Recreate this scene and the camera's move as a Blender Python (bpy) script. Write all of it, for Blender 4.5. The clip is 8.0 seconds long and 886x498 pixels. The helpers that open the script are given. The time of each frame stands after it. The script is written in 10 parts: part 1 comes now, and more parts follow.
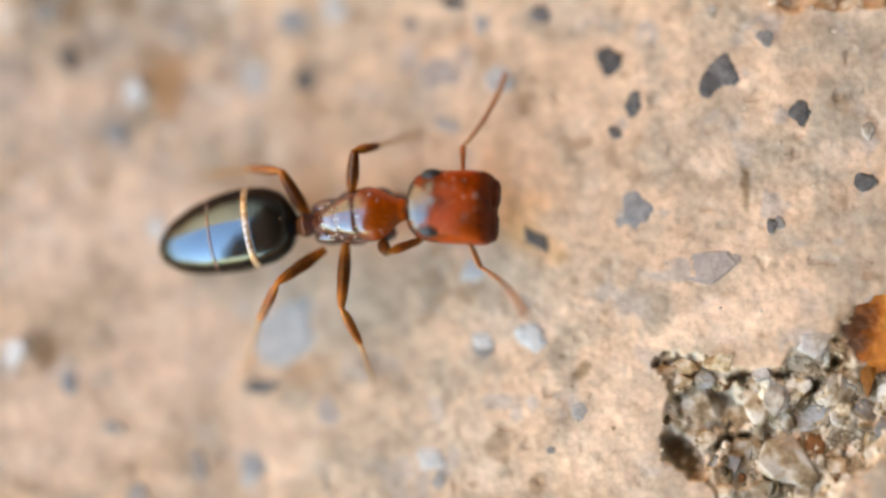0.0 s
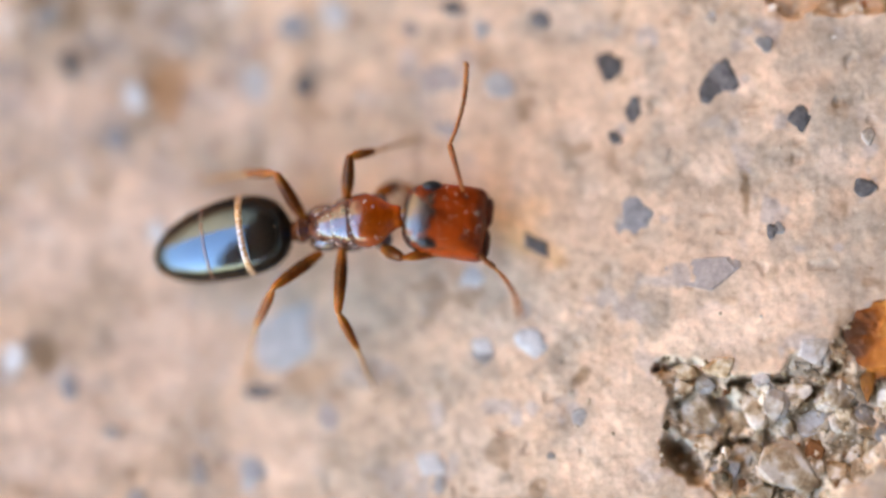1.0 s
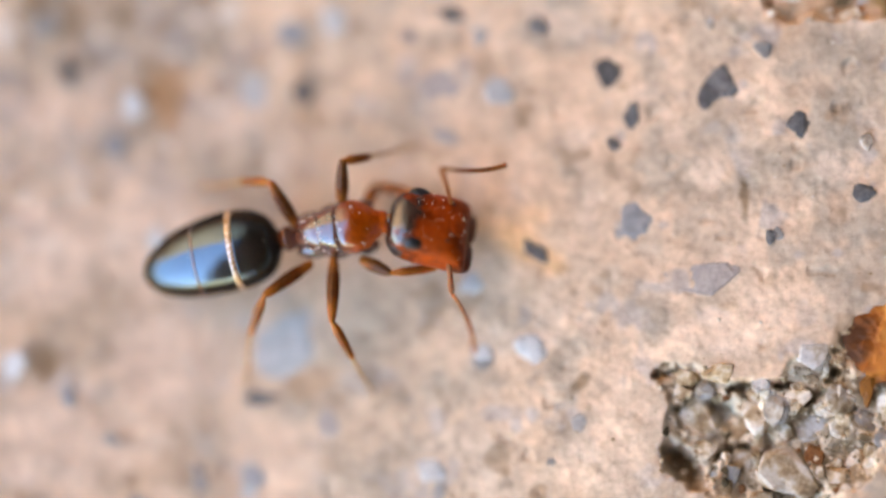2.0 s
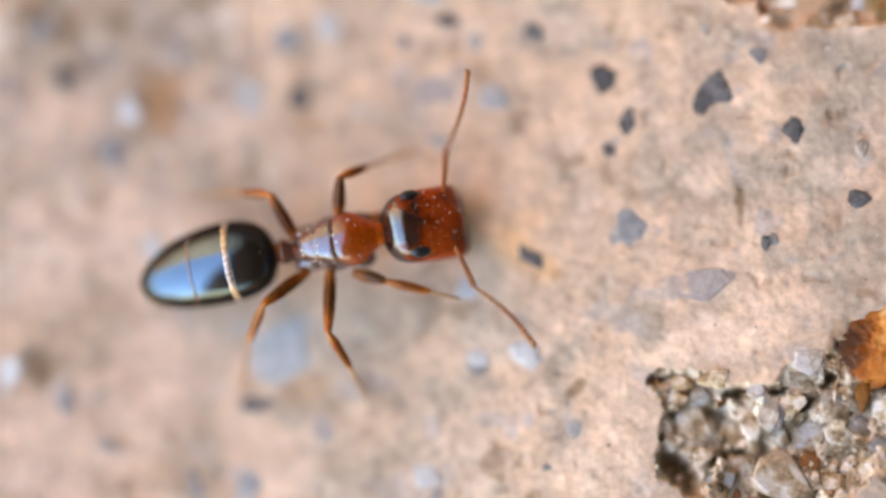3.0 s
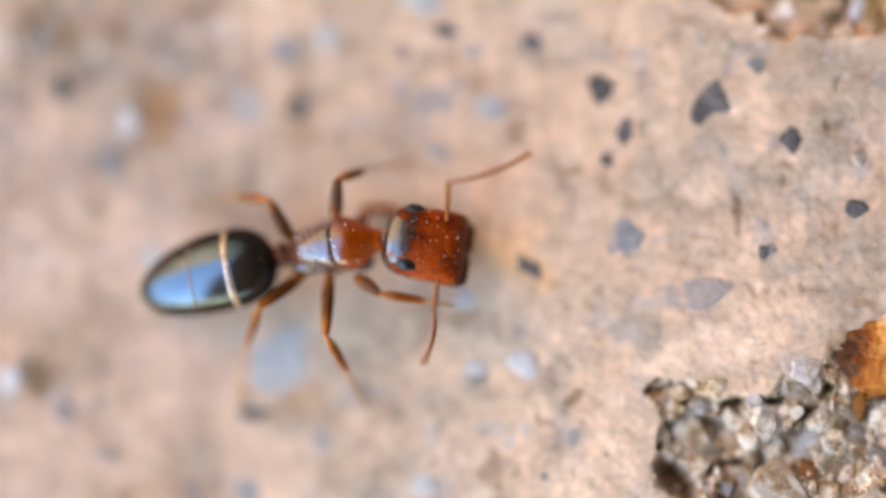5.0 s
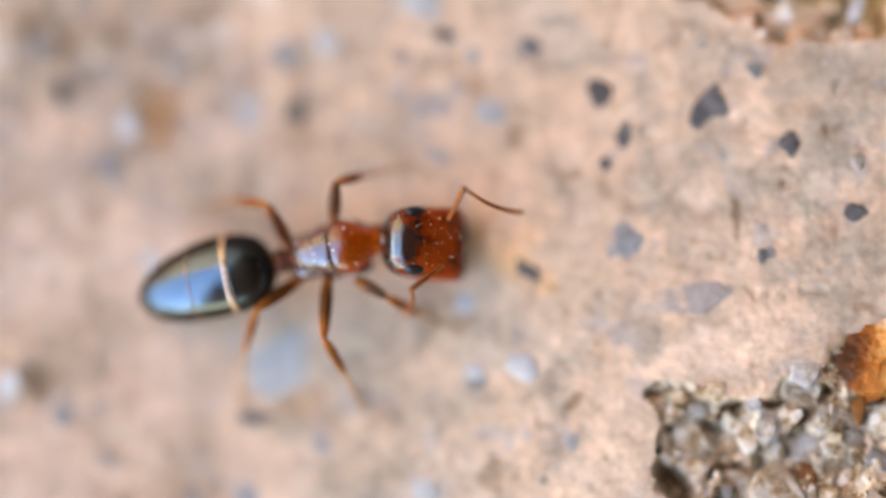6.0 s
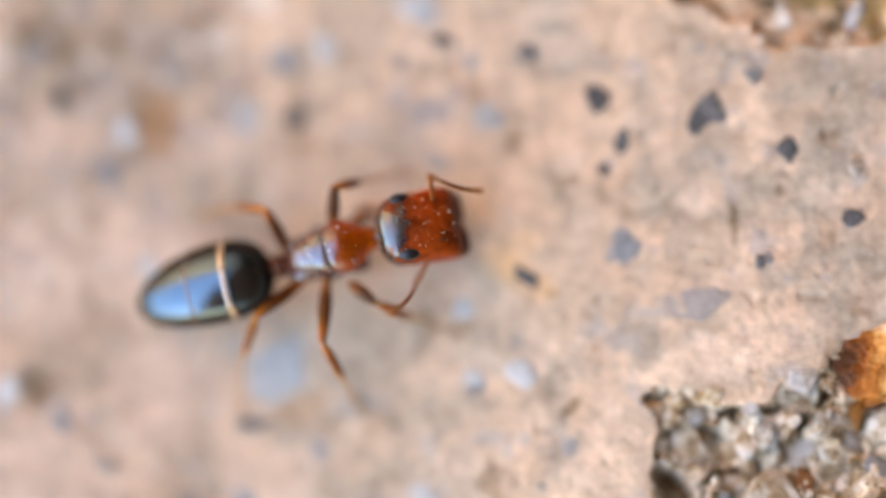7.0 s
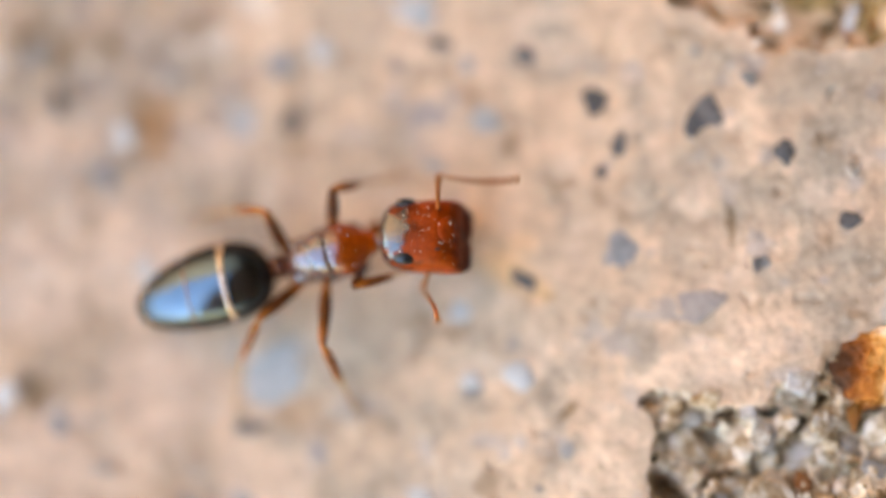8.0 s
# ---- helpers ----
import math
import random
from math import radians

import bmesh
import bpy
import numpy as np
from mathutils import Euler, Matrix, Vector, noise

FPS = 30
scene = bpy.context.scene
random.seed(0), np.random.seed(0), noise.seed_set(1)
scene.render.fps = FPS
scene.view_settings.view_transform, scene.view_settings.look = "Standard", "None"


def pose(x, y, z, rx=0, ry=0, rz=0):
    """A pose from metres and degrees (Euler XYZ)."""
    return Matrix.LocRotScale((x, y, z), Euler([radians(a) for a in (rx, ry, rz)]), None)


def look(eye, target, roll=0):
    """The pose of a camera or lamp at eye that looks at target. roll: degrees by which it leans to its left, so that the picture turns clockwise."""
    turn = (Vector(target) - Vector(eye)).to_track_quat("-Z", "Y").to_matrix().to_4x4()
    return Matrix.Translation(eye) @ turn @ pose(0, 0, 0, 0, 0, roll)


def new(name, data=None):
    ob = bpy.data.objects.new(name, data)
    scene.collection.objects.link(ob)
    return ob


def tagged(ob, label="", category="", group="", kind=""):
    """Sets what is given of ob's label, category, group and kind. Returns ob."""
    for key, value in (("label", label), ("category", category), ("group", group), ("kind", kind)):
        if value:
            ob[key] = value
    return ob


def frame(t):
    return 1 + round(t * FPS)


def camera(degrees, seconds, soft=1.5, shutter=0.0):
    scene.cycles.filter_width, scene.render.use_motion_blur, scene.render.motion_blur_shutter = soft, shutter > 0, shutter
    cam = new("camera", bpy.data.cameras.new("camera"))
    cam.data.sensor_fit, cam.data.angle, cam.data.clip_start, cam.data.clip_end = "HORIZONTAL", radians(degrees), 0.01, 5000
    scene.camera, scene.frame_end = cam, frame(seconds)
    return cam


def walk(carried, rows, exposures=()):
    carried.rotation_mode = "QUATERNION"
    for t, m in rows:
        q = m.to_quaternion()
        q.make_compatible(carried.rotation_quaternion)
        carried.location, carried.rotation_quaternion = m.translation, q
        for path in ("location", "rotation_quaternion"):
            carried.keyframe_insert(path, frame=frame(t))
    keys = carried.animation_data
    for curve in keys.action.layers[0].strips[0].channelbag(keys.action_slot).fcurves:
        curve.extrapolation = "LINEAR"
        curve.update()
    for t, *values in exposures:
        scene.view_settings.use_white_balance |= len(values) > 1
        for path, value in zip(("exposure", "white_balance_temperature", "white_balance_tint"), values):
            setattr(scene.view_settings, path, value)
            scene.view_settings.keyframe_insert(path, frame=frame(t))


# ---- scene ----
# One ant on a weathered concrete slab, seen through a macro lens about ten centimetres above it.
MM = 0.001

# ---- camera ----
cam = camera(8.968, 8.0, soft=3.0, shutter=0.5)
cam.data.dof.use_dof = True
cam.data.dof.focus_distance = 0.0991
cam.data.dof.aperture_fstop = 10.5
walk(cam, [
    (0.0, pose(0.017299, -0.008716, 0.098106, 5, 10, 0) @ pose(0, 0, 0, 0, 0, 0.000)),
    (0.5, pose(0.017306, -0.008668, 0.098131, 5, 10, 0) @ pose(0, 0, 0, 0, 0, -0.026)),
    (1.0, pose(0.017308, -0.008627, 0.098155, 5, 10, 0) @ pose(0, 0, 0, 0, 0, 0.025)),
    (1.5, pose(0.017310, -0.008571, 0.098200, 5, 10, 0) @ pose(0, 0, 0, 0, 0, -0.100)),
    (3.0, pose(0.017427, -0.008418, 0.098294, 5, 10, 0) @ pose(0, 0, 0, 0, 0, -0.195)),
    (3.5, pose(0.017466, -0.008367, 0.098359, 5, 10, 0) @ pose(0, 0, 0, 0, 0, -0.248)),
    (4.0, pose(0.017489, -0.008323, 0.098414, 5, 10, 0) @ pose(0, 0, 0, 0, 0, -0.274)),
    (4.5, pose(0.017490, -0.008288, 0.098458, 5, 10, 0) @ pose(0, 0, 0, 0, 0, -0.195)),
    (6.0, pose(0.017521, -0.008194, 0.098553, 5, 10, 0) @ pose(0, 0, 0, 0, 0, -0.270)),
    (6.5, pose(0.017537, -0.008141, 0.098597, 5, 10, 0) @ pose(0, 0, 0, 0, 0, -0.320)),
    (7.0, pose(0.017570, -0.008099, 0.098642, 5, 10, 0) @ pose(0, 0, 0, 0, 0, -0.303)),
    (7.5, pose(0.017618, -0.008064, 0.098677, 5, 10, 0) @ pose(0, 0, 0, 0, 0, -0.412)),
    (8.0, pose(0.017628, -0.008050, 0.098691, 5, 10, 0) @ pose(0, 0, 0, 0, 0, -0.391)),
], exposures=[(0.0, 3.68, 12700, 7), (0.2, 3.70, 10450, 12), (7.7, 3.70, 10450, 12), (8.0, 3.70, 11450, 10)])

# ---- world and sun ----
world = bpy.data.worlds.new("world")
scene.world = world
world.use_nodes = True
wn = world.node_tree.nodes
sky = wn.new("ShaderNodeTexSky")
sky.sky_type = "NISHITA"
sky.sun_disc = False
sky.sun_elevation = radians(50)
sky.sun_rotation = 2.567
sky.air_density = 1.0
sky.dust_density = 0.3
sky.ozone_density = 2.5
world.node_tree.links.new(sky.outputs["Color"], wn["Background"].inputs["Color"])
wn["Background"].inputs["Strength"].default_value = 0.15

sun = bpy.data.lights.new("sun", "SUN")
sun.energy, sun.angle, sun.color = 4.0, radians(0.5), (1.0, 0.93, 0.82)
sun_ob = new("sun", sun)
sun_ob.matrix_basis = look((3.5, -5.4, 7.7), (0, 0, 0))


# ---- materials ----
class Nodes:
    """A node material in the making."""

    def __init__(self, name):
        self.mat = bpy.data.materials.new(name)
        self.mat.use_nodes = True
        self.tree = self.mat.node_tree
        self.bsdf = self.tree.nodes["Principled BSDF"]
        self.coord = self.tree.nodes.new("ShaderNodeTexCoord")
        self.place = self.coord.outputs["Object"]

    def node(self, kind, **values):
        n = self.tree.nodes.new(kind)
        for key, value in values.items():
            n.inputs[key].default_value = value
        return n

    def link(self, a, b):
        self.tree.links.new(a, b)

    def noise(self, millimetres, detail=4.0, rough=0.55):
        """Noise with features of about that size."""
        n = self.node("ShaderNodeTexNoise", Scale=1000.0 / millimetres, Detail=detail, Roughness=rough)
        self.link(self.place, n.inputs["Vector"])
        return n.outputs["Fac"]

    def ramp(self, source, stops):
        r = self.tree.nodes.new("ShaderNodeValToRGB")
        while len(r.color_ramp.elements) < len(stops):
            r.color_ramp.elements.new(0.5)
        for e, (at, col) in zip(r.color_ramp.elements, stops):
            e.position, e.color = at, (*col, 1)
        self.link(source, r.inputs["Fac"])
        return r.outputs["Color"]

    def mix(self, kind, a, b, fac=1.0):
        m = self.tree.nodes.new("ShaderNodeMix")
        m.data_type, m.blend_type = "RGBA", kind
        m.inputs["Factor"].default_value = fac
        self.link(a, m.inputs["A"])
        self.link(b, m.inputs["B"])
        return m.outputs["Result"]

    def bump(self, source, height_mm, strength=1.0):
        b = self.node("ShaderNodeBump", Strength=strength, Distance=height_mm * MM)
        self.link(source, b.inputs["Height"])
        if self.bsdf.inputs["Normal"].links:
            self.link(self.bsdf.inputs["Normal"].links[0].from_socket, b.inputs["Normal"])
        self.link(b.outputs["Normal"], self.bsdf.inputs["Normal"])

    def tinted_gloss(self, amount, tint=(0.45, 0.74, 1.0)):
        """A gloss layer, equal at every angle; its tint colours the mirrored sky."""
        film = self.tree.nodes.new("ShaderNodeBsdfGlossy")
        film.inputs["Color"].default_value = (*tint, 1)
        both = self.tree.nodes.new("ShaderNodeMixShader")
        both.inputs[0].default_value = amount
        for name in ("Roughness", "Normal"):
            if self.bsdf.inputs[name].links:
                self.link(self.bsdf.inputs[name].links[0].from_socket, film.inputs[name])
            elif name == "Roughness":
                film.inputs[name].default_value = self.bsdf.inputs[name].default_value
        self.bsdf.inputs["Specular IOR Level"].default_value = 0.15
        self.link(self.bsdf.outputs[0], both.inputs[1])
        self.link(film.outputs[0], both.inputs[2])
        self.link(both.outputs[0], self.tree.nodes["Material Output"].inputs["Surface"])
        return both

    def set(self, **values):
        for key, value in values.items():
            self.bsdf.inputs[key.replace("_", " ")].default_value = value


def grey(v):
    return (v, v, v)


def stone_material(name, dark, light, rough, grain=0.08, gloss=0.25, stained=0.0):
    """A mineral grain: mottled, each one a little lighter or darker than the next."""
    k = Nodes(name)
    geo = k.tree.nodes.new("ShaderNodeNewGeometry")
    k.place = geo.outputs["Position"]
    col = k.ramp(k.noise(grain, 5.0, 0.65), [(0.3, dark), (0.7, light)])
    info = k.tree.nodes.new("ShaderNodeObjectInfo")
    vary = k.ramp(info.outputs["Random"], [(0.0, grey(0.7)), (1.0, grey(1.25))])
    speck = k.ramp(k.noise(grain * 0.28, 4.0, 0.7), [(0.32, grey(0.8)), (0.6, grey(1.06))])
    col = k.mix("MULTIPLY", k.mix("MULTIPLY", col, speck), vary)
    if stained:
        # iron and soil washed over neighbouring grains alike
        browned = k.ramp(k.noise(0.36, 5.0, 0.66), [(0.44, grey(1.0)), (0.52, (0.76, 0.63, 0.47)), (0.6, (0.4, 0.26, 0.13)), (0.7, (0.2, 0.115, 0.05))])
        col = k.mix("MULTIPLY", col, browned, stained)
    k.link(col, k.bsdf.inputs["Base Color"])
    k.set(Roughness=rough, Specular_IOR_Level=gloss)
    k.bump(k.noise(grain * 0.6, 6.0, 0.6), 0.02, 0.6)
    return k.mat


def chitin(name, dark, light, rough=0.14, gloss=0.1, relief=0.002, edge=False, film=(0.45, 0.74, 1.0)):
    """Polished insect shell with faint pores and cloudiness."""
    k = Nodes(name)
    k.link(k.ramp(k.noise(0.25, 4.0), [(0.35, dark), (0.7, light)]), k.bsdf.inputs["Base Color"])
    k.link(k.ramp(k.noise(0.06, 3.0), [(0.3, grey(rough * 0.8)), (0.75, grey(rough * 1.5))]), k.bsdf.inputs["Roughness"])
    k.bump(k.noise(0.035, 2.0), relief, 0.5)
    both = k.tinted_gloss(gloss, film)
    if edge:
        # gloss is cut by view angle, keeping ground reflections off the dark rim
        k.bsdf.inputs["Specular IOR Level"].default_value = 0.04
        side = k.tree.nodes.new("ShaderNodeLayerWeight")
        side.inputs["Blend"].default_value = 0.5
        k.link(k.ramp(side.outputs["Facing"], [(0.19, grey(gloss)), (0.25, grey(gloss * 0.8)), (0.29, grey(gloss * 0.25)), (0.36, grey(gloss * 0.05))]), both.inputs[0])
    return k.mat


def limb(name, base, tip, length, rough=0.15):
    """Leg shell whose pigment runs from one joint to the next."""
    k = Nodes(name)
    sep = k.tree.nodes.new("ShaderNodeSeparateXYZ")
    k.link(k.coord.outputs["Object"], sep.inputs["Vector"])
    along = k.node("ShaderNodeMath")
    along.operation = "MULTIPLY"
    along.inputs[1].default_value = 1000.0 / length
    k.link(sep.outputs["X"], along.inputs[0])
    pig = k.ramp(along.outputs[0], [(0.12, tip), (0.35, base), (0.75, base), (1.0, tip)])
    spots = k.ramp(k.noise(0.09, 3.0), [(0.3, grey(0.75)), (0.7, grey(1.2))])
    k.link(k.mix("MULTIPLY", pig, spots), k.bsdf.inputs["Base Color"])
    k.set(Roughness=rough)
    k.set(Subsurface_Weight=0.25, Subsurface_Scale=0.00012)
    k.bump(k.noise(0.03, 2.0), 0.003, 0.5)
    k.tinted_gloss(0.014, (1.0, 0.92, 0.82))
    k.set(Specular_IOR_Level=0.1)
    return k.mat


def slab_material():
    """Sandy concrete: the tint is mixed over the sheet, grain and pores come on top."""
    k = Nodes("sandy_concrete")
    att = k.tree.nodes.new("ShaderNodeAttribute")
    att.attribute_name = "tint"
    fine = k.ramp(k.noise(0.16, 4.0, 0.62), [(0.28, (0.77, 0.755, 0.735)), (0.5, grey(1.0)), (0.75, (1.11, 1.105, 1.1))])
    spots = k.ramp(k.noise(0.45, 5.0, 0.65), [(0.3, (0.73, 0.72, 0.71)), (0.64, grey(1.18))])
    col = k.mix("MULTIPLY", k.mix("MULTIPLY", att.outputs["Color"], fine), spots)
    k.link(col, k.bsdf.inputs["Base Color"])
    k.set(Roughness=0.85, Specular_IOR_Level=0.3)
    k.bump(k.noise(0.1, 5.0, 0.65), 0.022, 0.45)
    k.bump(k.noise(0.25, 4.0, 0.6), 0.04, 0.4)
    return k.mat


def plaster(name, colour, scale_mm=60.0):
    k = Nodes(name)
    dark = tuple(c * 0.82 for c in colour)
    k.link(k.ramp(k.noise(scale_mm * 6, 6.0), [(0.3, dark), (0.7, colour)]), k.bsdf.inputs["Base Color"])
    k.set(Roughness=0.9)
    k.bump(k.noise(scale_mm * 0.1, 5.0), 1.5, 0.6)
    return k.mat


SLAB = slab_material()
DARK = stone_material("dark_basalt_grain", (0.045, 0.045, 0.048), (0.17, 0.165, 0.17), 0.6, 0.14)
SLATE = stone_material("blue_grey_slate_grain", (0.16, 0.165, 0.18), (0.3, 0.305, 0.32), 0.55, 0.2)
GREY = stone_material("grey_quartz_grain", (0.2, 0.195, 0.195), (0.38, 0.36, 0.35), 0.5, 0.16)
MAUVE = stone_material("mauve_slate_grain", (0.27, 0.235, 0.225), (0.42, 0.365, 0.345), 0.6, 0.2)
PALE = stone_material("pale_quartz_grain", (0.37, 0.38, 0.39), (0.57, 0.58, 0.59), 0.35, 0.25, 0.5)
LILAC = stone_material("lilac_grey_grain", (0.34, 0.32, 0.315), (0.56, 0.53, 0.52), 0.45, 0.22, 0.25, 0.7)
SANDY = stone_material("sandy_grey_grain", (0.54, 0.465, 0.4), (0.8, 0.71, 0.62), 0.55, 0.2, 0.25, 0.9)
CHALK = stone_material("chalky_grain", (0.7, 0.63, 0.56), (0.88, 0.81, 0.74), 0.45, 0.2, 0.25, 0.9)
TAN = stone_material("tan_sand_grain", (0.42, 0.34, 0.26), (0.66, 0.56, 0.45), 0.6, 0.2, 0.25, 0.9)
OCHRE = stone_material("ochre_iron_grain", (0.09, 0.026, 0.005), (0.44, 0.16, 0.032), 0.35, 0.34)
RUST = stone_material("rusty_brown_grain", (0.12, 0.045, 0.015), (0.3, 0.12, 0.045), 0.55)
UMBER = stone_material("umber_soil_crumb", (0.05, 0.035, 0.02), (0.16, 0.11, 0.06), 0.8)

BLACK_SHELL = chitin("black_brown_shell", (0.011, 0.007, 0.005), (0.03, 0.017, 0.009), 0.14, 0.18, 0.001, True, (0.38, 0.69, 1.0))
BAND = chitin("cream_membrane", (0.36, 0.17, 0.06), (0.54, 0.33, 0.16), 0.25, 0.24, film=(0.75, 0.86, 1.0))
BROWN_SHELL = chitin("glossy_brown_shell", (0.07, 0.02, 0.011), (0.17, 0.052, 0.026), 0.15, 0.13)
WAIST = chitin("red_brown_waist", (0.1, 0.03, 0.012), (0.24, 0.075, 0.028), 0.2, 0.08)
AMBER_JOINT = chitin("amber_joint", (0.25, 0.08, 0.02), (0.42, 0.17, 0.045), 0.22, 0.07)
EYE = chitin("faceted_black_eye", (0.006, 0.006, 0.008), (0.02, 0.02, 0.024), 0.3, 0.03, 0.006)
JAW = chitin("dark_red_jaw", (0.07, 0.014, 0.006), (0.17, 0.036, 0.012), 0.35, 0.03)
GLINT_DUST = stone_material("pale_glint_dust", (0.7, 0.6, 0.5), (0.9, 0.85, 0.8), 0.5)


def pronotum_material():
    """Brown along the hind seam, turning orange towards the neck."""
    k = Nodes("brown_to_orange_shell")
    sep = k.tree.nodes.new("ShaderNodeSeparateXYZ")
    k.link(k.coord.outputs["Object"], sep.inputs["Vector"])
    along = k.node("ShaderNodeMath")
    along.operation = "MULTIPLY_ADD"
    along.inputs[1].default_value = 1000.0 / 1.7
    k.link(sep.outputs["X"], along.inputs[0])
    shift = k.node("ShaderNodeMath")
    shift.operation = "MULTIPLY_ADD"
    shift.inputs[1].default_value, shift.inputs[2].default_value = 0.12, -0.06
    k.link(k.noise(0.2, 3.0), shift.inputs[0])
    k.link(shift.outputs[0], along.inputs[2])
    pig = k.ramp(along.outputs[0], [(0.48, (0.13, 0.036, 0.014)), (0.6, (0.25, 0.045, 0.007)), (0.72, (0.4, 0.064, 0.005))])
    k.link(k.mix("MULTIPLY", pig, k.ramp(k.noise(0.1, 3.0), [(0.3, grey(0.75)), (0.7, grey(1.15))])), k.bsdf.inputs["Base Color"])
    k.set(Roughness=0.17)
    k.bump(k.noise(0.035, 2.0), 0.002, 0.5)
    both = k.tinted_gloss(0.09)
    k.set(Specular_IOR_Level=0.1)
    k.link(k.ramp(along.outputs[0], [(0.55, grey(0.12)), (0.72, grey(0.022))]), both.inputs[0])
    return k.mat


def head_material():
    """Dark and polished at the back of the head, brick red and pitted in front."""
    k = Nodes("red_pitted_head_shell")
    sep = k.tree.nodes.new("ShaderNodeSeparateXYZ")
    k.link(k.coord.outputs["Object"], sep.inputs["Vector"])
    along = k.node("ShaderNodeMath")
    along.operation = "MULTIPLY_ADD"
    along.inputs[1].default_value = 1000.0 / 1.66
    k.link(sep.outputs["X"], along.inputs[0])
    k.link(k.noise(0.3, 3.0), along.inputs[2])
    # the noise adds about one half to the way along the head
    pig = k.ramp(along.outputs[0], [(0.5, (0.02, 0.01, 0.008)), (0.64, (0.06, 0.016, 0.009)),
                                    (0.76, (0.18, 0.025, 0.004)), (0.9, (0.3, 0.042, 0.005))])
    mott = k.ramp(k.noise(0.22, 5.0, 0.65), [(0.3, grey(0.5)), (0.7, grey(1.45))])
    front = k.node("ShaderNodeMath")
    front.operation = "MULTIPLY"
    front.inputs[1].default_value = 1000.0 / 1.66
    k.link(sep.outputs["X"], front.inputs[0])
    rim = k.ramp(front.outputs[0], [(0.7, grey(1.0)), (0.82, grey(0.7)), (0.88, grey(0.5))])
    k.link(k.mix("MULTIPLY", k.mix("MULTIPLY", pig, rim), mott), k.bsdf.inputs["Base Color"])
    k.link(k.ramp(along.outputs[0], [(0.62, grey(0.1)), (0.85, grey(0.3))]), k.bsdf.inputs["Roughness"])
    k.bump(k.noise(0.05, 3.0), 0.014, 0.7)
    both = k.tinted_gloss(0.1, (0.72, 0.86, 1.0))
    k.set(Specular_IOR_Level=0.06)
    k.link(k.ramp(along.outputs[0], [(0.6, grey(0.14)), (0.76, grey(0.008))]), both.inputs[0])
    return k.mat


HEAD = head_material()
PRONOTUM = pronotum_material()
FEMUR = limb("dark_femur_shell", (0.1, 0.027, 0.006), (0.32, 0.09, 0.014), 1.0)
TIBIA = limb("amber_tibia_shell", (0.205, 0.053, 0.009), (0.37, 0.115, 0.019), 0.8)
TARSUS = limb("straw_tarsus_shell", (0.36, 0.19, 0.08), (0.42, 0.24, 0.1), 0.7, 0.4)
FEELER = limb("red_brown_feeler_shell", (0.27, 0.085, 0.028), (0.36, 0.13, 0.04), 1.2, 0.35)


# ---- building blocks ----
def mesh_of(name, bm, material, smooth=True):
    me = bpy.data.meshes.new(name)
    bmesh.ops.recalc_face_normals(bm, faces=bm.faces)
    if smooth:
        for f in bm.faces:
            f.smooth = True
    bm.to_mesh(me)
    bm.free()
    me.materials.append(material)
    return me


def part(name, bm, material, parent, label=""):
    """Link a bmesh as one mesh object under a thing or a part."""
    ob = new(name, mesh_of(name, bm, material))
    ob.parent = parent
    return tagged(ob, label)


def thing(name, label, category, group="", kind=""):
    return tagged(new(name), label, category, group, kind)


def loft(stations, around=28, steps=6, bm=None):
    """A closed body along x through rings (x, half width, half height, centre z, squareness), in millimetres."""
    bm = bm or bmesh.new()
    xs = [s[0] for s in stations]
    fine = []
    for i in range(len(stations) - 1):
        for j in range(steps):
            u = j / steps
            p0, p1, p2, p3 = (stations[max(i - 1, 0)], stations[i], stations[i + 1], stations[min(i + 2, len(stations) - 1)])
            ring = []
            for a, b, c, d in zip(p0, p1, p2, p3):
                m1, m2 = (c - a) * 0.5, (d - b) * 0.5
                ring.append((2 * u**3 - 3 * u**2 + 1) * b + (u**3 - 2 * u**2 + u) * m1
                            + (-2 * u**3 + 3 * u**2) * c + (u**3 - u**2) * m2)
            fine.append(ring)
    fine.append(list(stations[-1]))
    rings = []
    for x, hw, hh, zc, sq in fine:
        ring = []
        for k in range(around):
            a = 2 * math.pi * k / around
            c, s = math.cos(a), math.sin(a)
            ring.append(bm.verts.new((x * MM, math.copysign(abs(c) ** (2 / sq), c) * max(hw, 0.004) * MM,
                                      (zc + math.copysign(abs(s) ** (2 / sq), s) * max(hh, 0.004)) * MM)))
        rings.append(ring)
    for r0, r1 in zip(rings, rings[1:]):
        for k in range(around):
            bm.faces.new((r0[k], r0[(k + 1) % around], r1[(k + 1) % around], r1[k]))
    bm.faces.new(rings[0][::-1])
    bm.faces.new(rings[-1])
    return bm


def ball(bm, centre, radii, sub=2):
    made = bmesh.ops.create_icosphere(bm, subdivisions=sub, radius=1.0)["verts"]
    for v in made:
        v.co = Vector((centre[0] + v.co.x * radii[0], centre[1] + v.co.y * radii[1], centre[2] + v.co.z * radii[2])) * MM
    return made


# ---- the slab ----
LATTICE = np.random.RandomState(7).rand(8, 256, 256)


